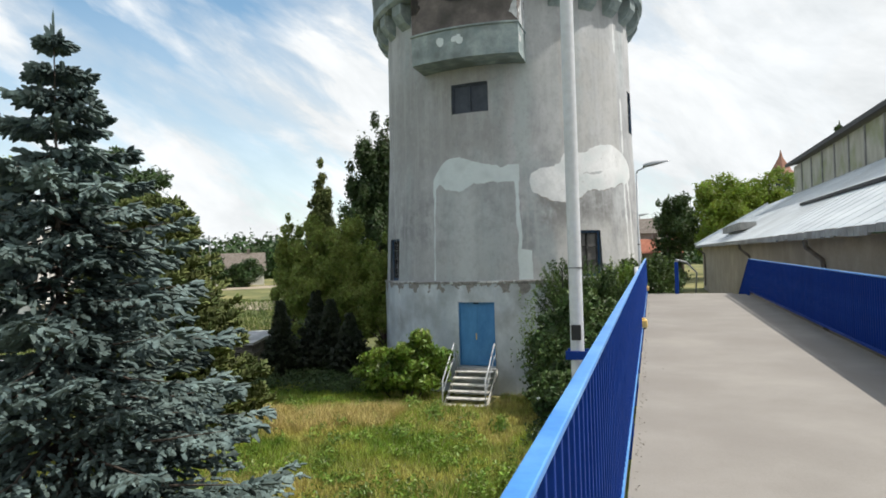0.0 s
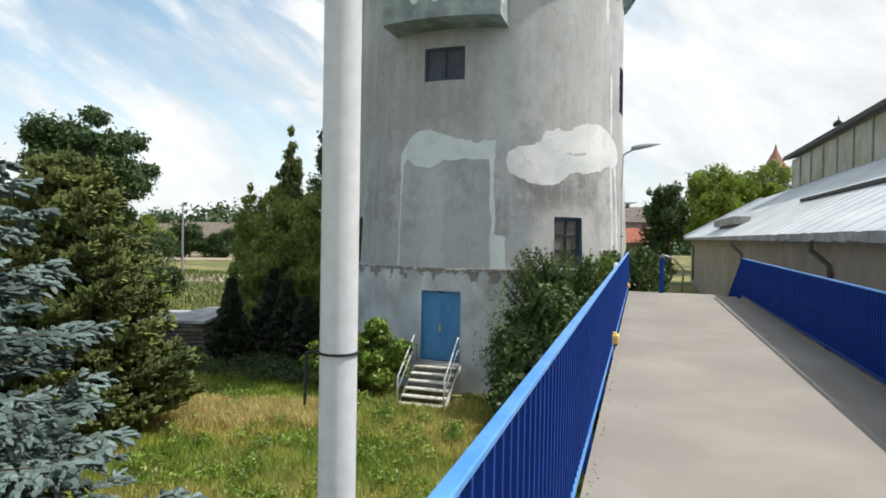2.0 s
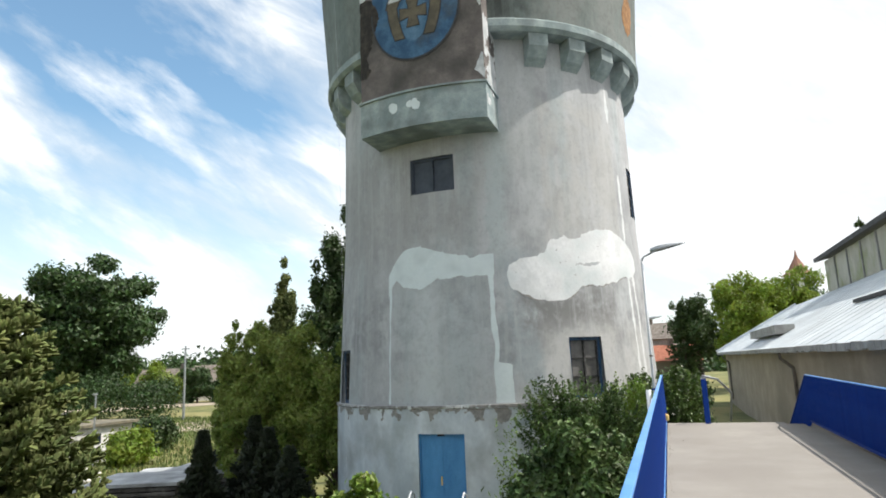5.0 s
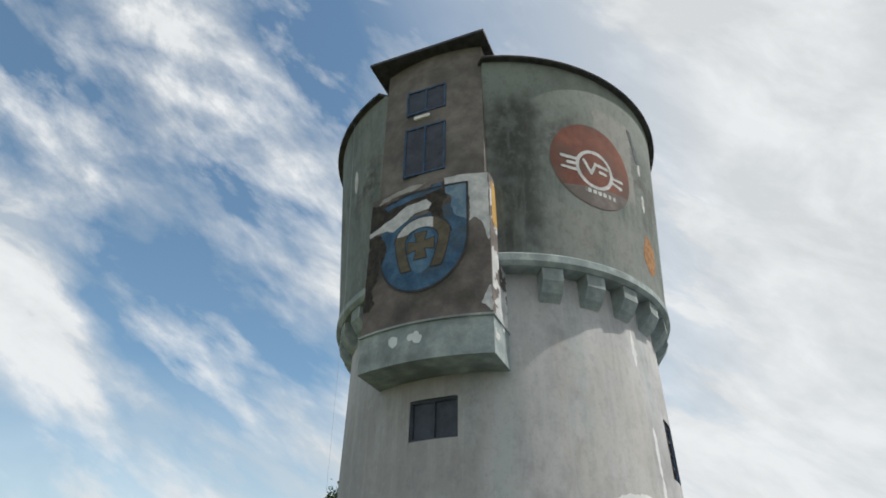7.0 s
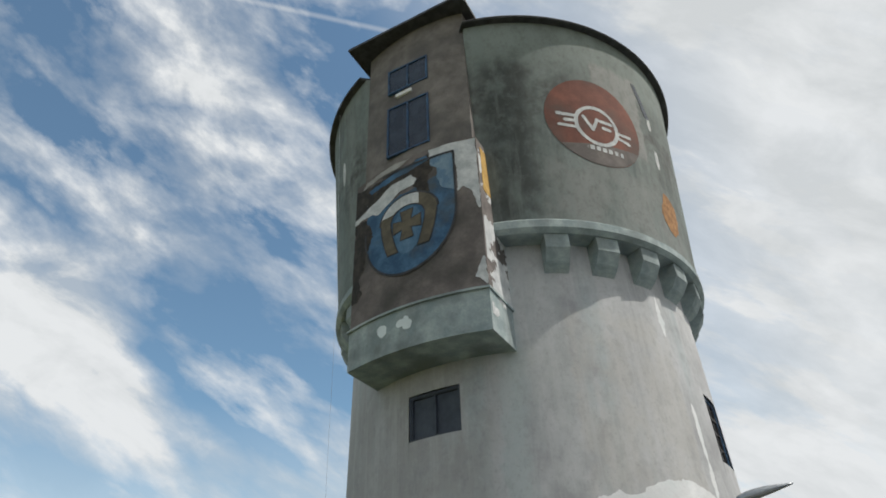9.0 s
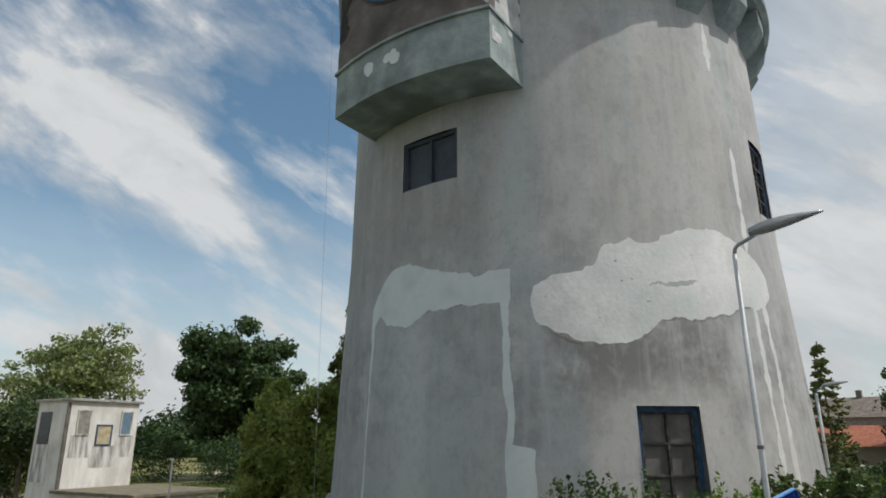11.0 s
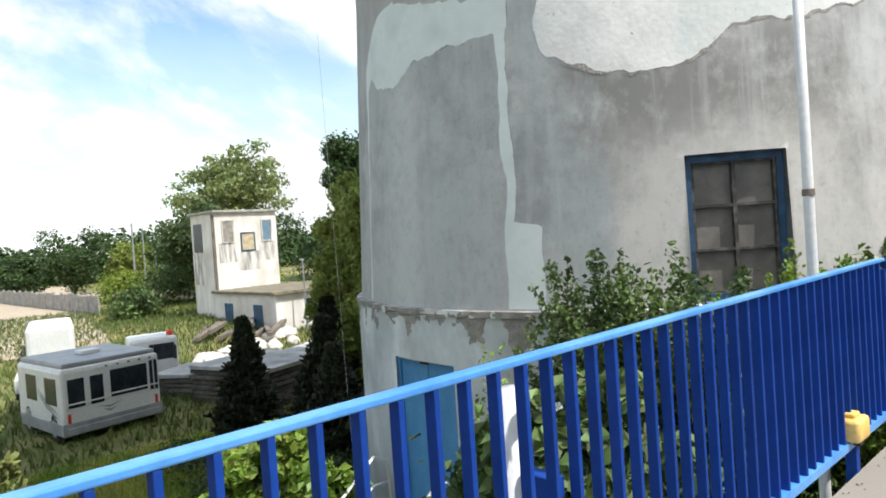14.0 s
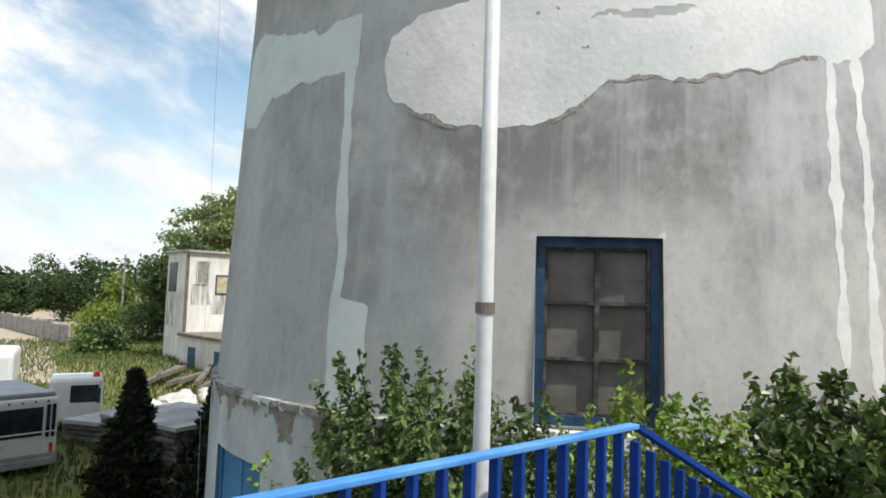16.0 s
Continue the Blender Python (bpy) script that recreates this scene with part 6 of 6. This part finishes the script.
conifer("pine", (-13.7, 15.0, ground_z(-13.7, 15)), 7.15, 2.8, M_PINE, "dense olive green pine beside the meadow", 5, whorls=30, per=17, twigs=20, shoots=8, shoot=0.2, thick=0.048, droop=-0.1, low=0.03, power=0.5, up=0.55, stray=0.6, tip=0.35)
tree("oak", (-65.2, 65.2, -2.8), 20, 0.55, (0, 0, 11.2), (8.3, 8.3, 9.2), 120, 75000, 0.34, M_OAK, "large dark round-crowned oak across the road", 7, small=0.28, hollow=0.35)
tree("acacia", (-62.0, 44.2, -2.8), 14, 0.3, (0, 0, 10.6), (7.2, 7.2, 5.6), 70, 10000, 0.25, M_ACACIA, "airy grey-green tree with bare twigs", 8, small=0.26, hollow=0.1)
tree("birch", (-13.4, 26.8, -3.4), 7, 0.10, (0, 0, 3.8), (2.6, 2.1, 4.0), 110, 46000, 0.085, M_BIRCH, "olive green birch beside the tower", 9, small=0.22, taper=0.45, hollow=0.2)
tree("birch", (-11.4, 26.2, -3.4), 6.5, 0.10, (0.1, 0, 3.4), (1.4, 1.5, 3.7), 70, 24000, 0.085, M_BIRCH, "olive green birch close to the tower wall", 10, small=0.24, taper=0.4, hollow=0.2)
tree("birch", (-15.4, 27.4, -3.4), 7.6, 0.10, (0, 0, 3.9), (2.0, 1.8, 4.0), 95, 36000, 0.09, M_BIRCH, "slim olive green birch beside slabs", 12, small=0.22, taper=0.45, hollow=0.2)
tree("birch", (-17.6, 28.9, -3.4), 7.2, 0.10, (0, 0, 4.0), (1.8, 1.6, 3.9), 80, 28000, 0.09, M_BIRCH, "olive green birch with drooping twigs", 11, small=0.22, taper=0.5, hollow=0.2)
tree("alder", (-14.6, 33.5, -3.4), 14, 0.2, (-0.3, 0, 8.2), (2.3, 2.2, 6.2), 110, 36000, 0.12, M_DARKLEAF, "tall dark hanging tree behind the tower", 13, small=0.24, taper=0.3, hollow=0.25)
tree("larch", (-18.7, 34.0, -3.4), 11.2, 0.12, (0, 0, 6.4), (2.2, 2.2, 5.0), 90, 26000, 0.11, M_PINE, "slim dark larch with an open top", 14, small=0.2, taper=0.85, hollow=0.2)
for x, y, h, r, s in ((-15.0, 23.6, 3.3, 0.85, 15), (-13.4, 25.0, 3.2, 0.9, 16), (-14.6, 25.9, 3.6, 1.0, 18), (-12.3, 24.6, 2.6, 0.9, 17)):
    conifer("juniper", (x, y, ground_z(x, y)), h, r, M_JUNIPER, "black-green cone-shaped juniper bush", s, whorls=22, per=12, twigs=8, shoots=5, shoot=0.2, thick=0.04, droop=-0.5, low=0.02, power=1.05, up=0.6, group="junipers", stray=0.65)

bush("rose_bush", (-8.4, 21.0, -3.4), clump_set(np.random.default_rng(41), (-0.2, 0.0, 0.95), (1.7, 1.0, 1.0), 26, 0.36) + clump_set(np.random.default_rng(42), (0.75, 0.2, 1.5), (1.0, 0.7, 1.05), 24, 0.4) + clump_set(np.random.default_rng(43), (0.1, -0.1, 1.25), (1.3, 0.8, 0.95), 22, 0.38), 20000, 0.115, M_ROSE, "bright green rose bush with white blossoms by the door", 21, 9)
bush("shrub", (-2.4, 20.3, -3.4), [(0.1, -0.2, 0.9, 1.2, 1.0, 1.0), (0.9, 0.2, 2.2, 1.0, 0.9, 0.9), (-0.6, 0.2, 1.8, 1.0, 0.9, 0.9)] + clump_set(np.random.default_rng(9), (0.1, 0.3, 2.3), (1.6, 1.1, 2.1), 60, 0.27) + clump_set(np.random.default_rng(19), (-0.3, -0.9, 0.9), (1.5, 1.2, 1.1), 26, 0.34), 34000, 0.10, M_ELDER, "tall leafy shrub between tower and footbridge", 22, 6)
sprig_bush("shrub", (-2.2, 22.3, -3.0), (-0.1, 0, 2.82), (1.7, 0.45, 1.6), 220, 210, 0.042, M_ELDER, "loose leafy shrub growing under the tower window", 24)
sprig_bush("climber", (-4.0, 21.75, -3.3), (0, 0, 2.5), (0.7, 0.3, 1.25), 16, 45, 0.045, M_ROSE, "thin climbing sprigs against the plinth beside the door", 23)
sprig_bush("elder_bush", (-0.35, 24.9, -2.4), (0.15, 0, 1.95), (1.15, 1.5, 2.0), 250, 200, 0.062, M_GLOSSY, "dark glossy elder bush at the foot of the steps", 25, 0.15)
sprig_bush("lilac_bush", (-1.5, 23.3, -3.2), (0.2, 0, 2.9), (1.1, 0.5, 1.65), 120, 220, 0.038, M_ROSE, "yellow-green shrub against the tower wall", 27)
bush("elder_bush", (-0.4, 30.0, -2.0), [(0, 0, 1.6, 1.2, 1.6, 1.3), (-0.6, 1.0, 2.2, 0.9, 1.1, 0.9), (0.5, 1.6, 2.0, 1.0, 1.2, 0.9)], 20000, 0.065, M_ELDER, "yellow-green shrub beside the path", 26)
bush("elder_bush", (0.6, 32.5, -1.9), clump_set(np.random.default_rng(51), (0, 0, 1.5), (1.0, 1.1, 1.4), 20, 0.42), 14000, 0.07, M_ELDER, "leafy shrub beside the path beyond the steps", 28)
bush("hedge", (0.2, 50.0, -1.6), clump_set(np.random.default_rng(52), (0, 0, 1.3), (2.4, 1.2, 1.4), 26, 0.4), 9000, 0.12, M_DARKLEAF, "dark hedge at the end of the path", 29)
for i, (x, y, r, h, m) in enumerate(((-34.3, 41.6, 1.7, 2.0, M_DARKLEAF), (-30.4, 36.0, 1.2, 2.0, M_LIME), (-58.5, 59.5, 3.4, 5.0, M_OAK), (-53.5, 62.0, 3.0, 4.0, M_OAK), (-70.0, 58.0, 3.4, 5.0, M_OAK), (-24.0, 42.0, 2.0, 2.2, M_DARKLEAF), (-26.0, 50.0, 2.4, 2.2, M_DARKLEAF),
                                  (-58.0, 36.0, 3.0, 3.6, M_ELDER), (-54.0, 40.0, 3.2, 4.4, M_BIRCH), (-66.0, 34.0, 2.4, 3.0, M_LIME), (-46.0, 38.0, 2.4, 3.8, M_LIME), (-48.0, 30.0, 1.6, 2.0, M_ELDER))):
    bush("bush", (x, y, ground_z(x, y)), [(0, 0, h * 0.4, r, r, h * 0.5), (r * 0.4, 0.2, h * 0.7, r * 0.6, r * 0.6, h * 0.35), (-r * 0.5, 0, h * 0.6, r * 0.6, r * 0.6, h * 0.35)], 4200, 0.17, m, "rounded green bush in the rough grass", 60 + i, group="bushes in the yard", stems=4)
tree("apple_tree", (-53.0, 36.5, -2.7), 9, 0.2, (0, 0, 5.2), (3.4, 3.4, 3.8), 45, 9000, 0.2, M_DARKLEAF, "dark dense tree beside the hut", 31)
tree("ash_tree", (-78.0, 46.0, -2.7), 11, 0.2, (0, 0, 6.0), (4.2, 4.2, 4.6), 45, 9000, 0.2, M_ACACIA, "thin grey-green tree by the fence", 32, small=0.3)
tree("lime_tree", (6.6, 66.0, -1.6), 11, 0.3, (0, 0, 6.2), (3.8, 3.8, 4.4), 60, 17000, 0.18, M_LIME, "bright yellow-green tree beyond the hall", 33, small=0.27)
tree("lime_tree", (11.0, 70.0, -1.6), 12, 0.3, (0, 0, 7.0), (3.4, 3.6, 4.8), 60, 17000, 0.18, M_LIME, "bright yellow-green tree beyond the hall", 34, small=0.27)
tree("maple", (3.0, 78.0, -1.6), 11, 0.3, (0, 0, 6.2), (3.8, 3.8, 4.6), 50, 11000, 0.2, M_DARKLEAF, "dark green tree behind the lime trees", 35, small=0.3)
tree("maple", (13.5, 78.0, -1.6), 11, 0.3, (0, 0, 6.0), (4.4, 4.4, 4.6), 50, 11000, 0.2, M_ELDER, "green tree behind the lime trees", 36, small=0.3)
conifer("spruce", (1.6, 76.0, -1.6), 8.8, 1.8, M_DARKLEAF, "dark pointed spruce in the distance", 37, whorls=18, per=9, twigs=6, shoots=4, shoot=0.35, thick=0.07)
conifer("spruce", (21.3, 86.0, -1.6), 17.4, 1.4, M_DARKLEAF, "slim dark spire of a spruce behind the hall", 38, whorls=16, per=8, twigs=5, shoots=4, shoot=0.5, thick=0.1)
conifer("spruce", (-3.5, 74.0, -1.6), 11.0, 2.2, M_PINE, "dark spruce beyond the tower", 39, whorls=16, per=8, twigs=6, shoots=4, shoot=0.4, thick=0.08)

# far belt of woods
rng2 = np.random.default_rng(90)
cl = []
for i in range(150):
    a = radians(-100 + i * 1.35)
    d = rng2.uniform(105, 190)
    h = rng2.uniform(2.2, 7.0) * d / 130
    cl.append((math.sin(a) * d, math.cos(a) * d + 20, -2.5 + h * 0.55, h * rng2.uniform(0.9, 1.6), h * 1.2, h * rng2.uniform(0.6, 1.0)))
wood = mesh_part("far_woods", from_arrays("far_woods", *clump_crown(rng2, cl, 150000, 0.85, 1.4, 0.6, 0.05)), M_OAK)
tagged(wood, "belt of mixed green woods in the distance", "woods", kind="stuff")
for i, (x, y, h, w, m) in enumerate(((-79.5, 84.0, 7.6, 3.2, M_LIME), (-75.0, 86.0, 7.0, 3.0, M_LIME), (-71.0, 85.0, 6.2, 2.6, M_BIRCH), (-65.5, 84.0, 6.4, 2.8, M_OAK), (-62.0, 86.0, 5.8, 3.6, M_OAK), (-56.0, 92.0, 5.0, 3.2, M_OAK), (-49.0, 95.0, 5.4, 3.6, M_BIRCH), (-86.0, 80.0, 6.0, 3.0, M_OAK))):
    tree("tree", (x, y, -2.8), h, 0.14, (0, 0, h * 0.5), (w, w, h * 0.5), 30, 6500, 0.24, m, "leafy tree beyond the far road", 120 + i, small=0.38, hollow=0.35)


# ---- far buildings and poles ----
def cottage(x, y, z, w, d, h, roof, rz, wall, label, roof_mat):
    c = thing("house", (x, y, z), label, "house", "far houses", rz=rz)
    part("wall", boxed((-w / 2, -d / 2, -0.5), (w / 2, d / 2, h)), wall, c)
    bm = bmesh.new()
    a = [bm.verts.new(p) for p in ((-w / 2 - 0.4, -d / 2 - 0.4, h + 0.003), (w / 2 + 0.4, -d / 2 - 0.4, h + 0.003), (w / 2 + 0.4, d / 2 + 0.4, h + 0.003), (-w / 2 - 0.4, d / 2 + 0.4, h + 0.003), (-w / 2 - 0.4, 0, h + roof), (w / 2 + 0.4, 0, h + roof))]
    for f in ((0, 1, 5, 4), (2, 3, 4, 5), (3, 0, 4), (1, 2, 5), (3, 2, 1, 0)):
        bm.faces.new([a[k] for k in f])
    part("roof", bm, roof_mat, c)
    part("chimney", boxed((w * 0.2, -0.3, h + roof * 0.5), (w * 0.2 + 0.5, 0.3, h + roof + 0.7)), M_TIMBER, c)
    for x0 in (-w * 0.3, w * 0.12):
        part("window", boxed((x0, -d / 2 - 0.03, h * 0.4), (x0 + 0.9, -d / 2 - 0.002, h * 0.4 + 1.1)), M_DARKGLASS, c)
    return c


cottage(-69, 95, -2.6, 9, 8, 2.8, 3.2, 35, M_HUT, "far cottage with a grey gabled roof", M_TIMBER)
cottage(-74, 88, -2.6, 8, 7, 3.0, 2.6, 20, M_HUT, "far cottage with a grey gabled roof", M_TIMBER)
cottage(-1.5, 84, -1.6, 8, 7, 2.9, 1.8, 10, M_BEIGEWALL, "far house with a red tiled roof", M_REDROOF)
cottage(-4.5, 96, -1.6, 12, 9, 5.6, 2.2, -10, M_CRUMB, "far brick house with a dark roof", M_TIMBER)
church = thing("church_tower", (26.2, 150, -0.5), "distant church tower with a red pointed spire", "church tower")
part("wall", boxed((-2.8, -2.8, 0), (2.8, 2.8, 13.0)), M_HUT, church)
part("belfry", boxed((-2.3, -2.3, 13.002), (2.3, 2.3, 17.3)), M_HUT, church)
for x0 in (-1.5, 0.5):
    part("window", boxed((x0, -2.36, 14.2), (x0 + 1.0, -2.304, 16.5)), M_DARKGLASS, church)
part("spire", tube(bmesh.new(), [(0, 0, 17.303), (0, 0, 18.3), (0, 0, 21.0), (0, 0, 22.5)], [3.1, 1.9, 0.4, 0.05], 8), M_SPIRE, church)
for i, (x, y, h) in enumerate(((-45.5, 58.0, 7.2), (-95, 50, 8.5), (-88, 44, 7.5), (-86, 42, 8.0), (-76, 38, 8.2), (-104, 52, 8.5))):
    p = thing("utility_pole", (x, y, ground_z(x, y)), "slim grey utility pole", "pole", "utility poles")
    part("pole", tube(bmesh.new(), [(0, 0, -0.2), (0, 0, h)], [0.13, 0.08], 8), M_GALV, p)
    part("crossarm", beam(bmesh.new(), (-0.5, 0, h - 0.3), (0.5, 0, h - 0.3), 0.08, 0.08), M_GALV, p)
fence = thing("yard_fence", (0, 0, 0), "long dark board fence along the yard", "fence")
for i in range(34):
    x, y = -62 - i * 2.2, 40 + i * 0.42
    part("fence_board", boxed((x - 1.08, y - 0.04, ground_z(x, y) - 0.1), (x + 1.08, y + 0.04, ground_z(x, y) + 1.7)), M_TIMBER, fence)
    part("fence_post", boxed((x - 1.16, y - 0.08, ground_z(x, y) - 0.1), (x - 1.084, y + 0.08, ground_z(x, y) + 1.9)), M_CONC, fence)


# concrete fence and trees at the yard's far end
fence = thing("concrete_fence", (-89.0, 26.7, -2.75), "grey concrete panel fence at the far end of the yard", "fence", rz=4)
for i in range(14):
    part("panel", boxed((i * 2.5 + 0.1, -0.05, 0.0), (i * 2.5 + 2.45, 0.05, 1.55 + 0.06 * (i % 3)), 0.01), M_CONC, fence)
    part("post", boxed((i * 2.5 - 0.09, -0.1, -0.2), (i * 2.5 + 0.09, 0.1, 1.75), 0.01), M_CONC, fence)
for i, (x, y, h, w, m) in enumerate(((-93.5, 29.0, 6.0, 3.6, M_OAK), (-91.6, 35.0, 9.6, 4.2, M_OAK), (-90.0, 41.5, 7.4, 3.6, M_BIRCH), (-87.5, 47.0, 7.0, 3.4, M_OAK), (-84.8, 52.0, 8.2, 3.4, M_BIRCH), (-96.0, 23.5, 5.0, 3.4, M_BIRCH))):
    tree("tree", (x, y, -2.9), h, 0.16, (0, 0, h * 0.50), (w, w, h * 0.50), 26, 5200, 0.24, m, "leafy tree behind the far fence", 60 + i, small=0.4, hollow=0.3)

# ---- meadow grass ----
def blades(rng, n, x0, x1, y0, y1, h, w, keep):
    x, y = rng.uniform(x0, x1, n), rng.uniform(y0, y1, n)
    k = np.array([keep(a, b) for a, b in zip(x, y)])
    x, y = x[k], y[k]
    n = len(x)
    z = np.array([ground_z(a, b) for a, b in zip(x, y)]) - 0.02
    az, hh = rng.uniform(0, math.tau, n), h * rng.uniform(0.45, 1.3, n)
    lean = rng.uniform(0.1, 0.7, n)
    la = rng.uniform(0, math.tau, n)
    b = np.stack([x, y, z], 1)
    s = np.stack([np.cos(az), np.sin(az), 0 * az], 1) * (w * rng.uniform(0.6, 1.4, n))[:, None]
    tip = b + np.stack([np.cos(la) * lean * hh, np.sin(la) * lean * hh, hh], 1)
    mid_ = b + (tip - b) * 0.5 + np.array([0, 0, 1.0]) * (hh * 0.12)[:, None]
    verts = np.stack([b - s, b + s, mid_ + s * 0.7, mid_ - s * 0.7, tip], 1).reshape(-1, 3)
    i = np.arange(n)[:, None] * 5
    return verts, np.concatenate([i + [0, 1, 2], i + [0, 2, 3], i + [3, 2, 4]], 0)


rg = np.random.default_rng(77)
clear = lambda x, y: math.hypot(x - TX, y - TY) > 5.9 and not (-7 < x < -5.2 and y > 20.2)
dry = lambda x, y: noise.noise((x * 0.22 + 4, y * 0.30, 2.0)) + 0.5 * noise.noise((x * 0.9, y * 0.9, 5.0)) + 0.9 * math.exp(-((x + 10.3) / 2.2) ** 2 - ((y - 17.6) / 1.3) ** 2) - 0.1
g = mesh_part("meadow_grass", from_arrays("meadow_grass", *blades(rg, 150000, -17, -0.6, 7, 24, 0.20, 0.011, lambda x, y: clear(x, y))), M_GRASS)
tagged(g, "long uneven meadow grass, green and yellowing", "grass", kind="stuff")
g = mesh_part("dry_grass", from_arrays("dry_grass", *blades(rg, 42000, -17, -1.5, 8, 22, 0.24, 0.009, lambda x, y: clear(x, y) and dry(x, y) > 0.0)), M_STRAW)
tagged(g, "patches of dry straw-coloured grass", "grass", kind="stuff")
g = mesh_part("straw_patch", from_arrays("straw_patch", *blades(rg, 22000, -13, -7.6, 15.8, 19.2, 0.36, 0.010, lambda x, y: dry(x, y) > 0.25)), M_STRAW)
tagged(g, "tall bleached straw grass in the meadow", "grass", kind="stuff")
g = mesh_part("yard_grass", from_arrays("yard_grass", *blades(rg, 60000, -60, -17, 15, 60, 0.3, 0.03, lambda x, y: True)), M_WEED)
tagged(g, "rough grass and weeds in the yard", "grass", kind="stuff")
cl = [(rg.uniform(-13, -3), rg.uniform(9, 20), -3.25, rg.uniform(0.15, 0.4), rg.uniform(0.15, 0.4), rg.uniform(0.12, 0.28)) for _ in range(170)]
g = mesh_part("meadow_weeds", from_arrays("meadow_weeds", *clump_crown(rg, cl, 16000, 0.05, 2.2, 0.2)), M_ROSE)
tagged(g, "low leafy weeds in the meadow", "weeds", kind="stuff")
# dark leaf clumps added to stand in for deep shade on the ground
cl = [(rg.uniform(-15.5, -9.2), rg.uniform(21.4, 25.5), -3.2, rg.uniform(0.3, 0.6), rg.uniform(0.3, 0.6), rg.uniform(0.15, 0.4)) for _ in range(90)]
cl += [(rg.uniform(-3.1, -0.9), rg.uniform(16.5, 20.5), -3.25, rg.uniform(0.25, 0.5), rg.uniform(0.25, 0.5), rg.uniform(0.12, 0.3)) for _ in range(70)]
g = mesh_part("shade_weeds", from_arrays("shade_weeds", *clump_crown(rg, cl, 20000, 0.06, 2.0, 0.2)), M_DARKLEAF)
tagged(g, "added dark weeds that deepen the shade under trees and shrub", "weeds", kind="stuff")
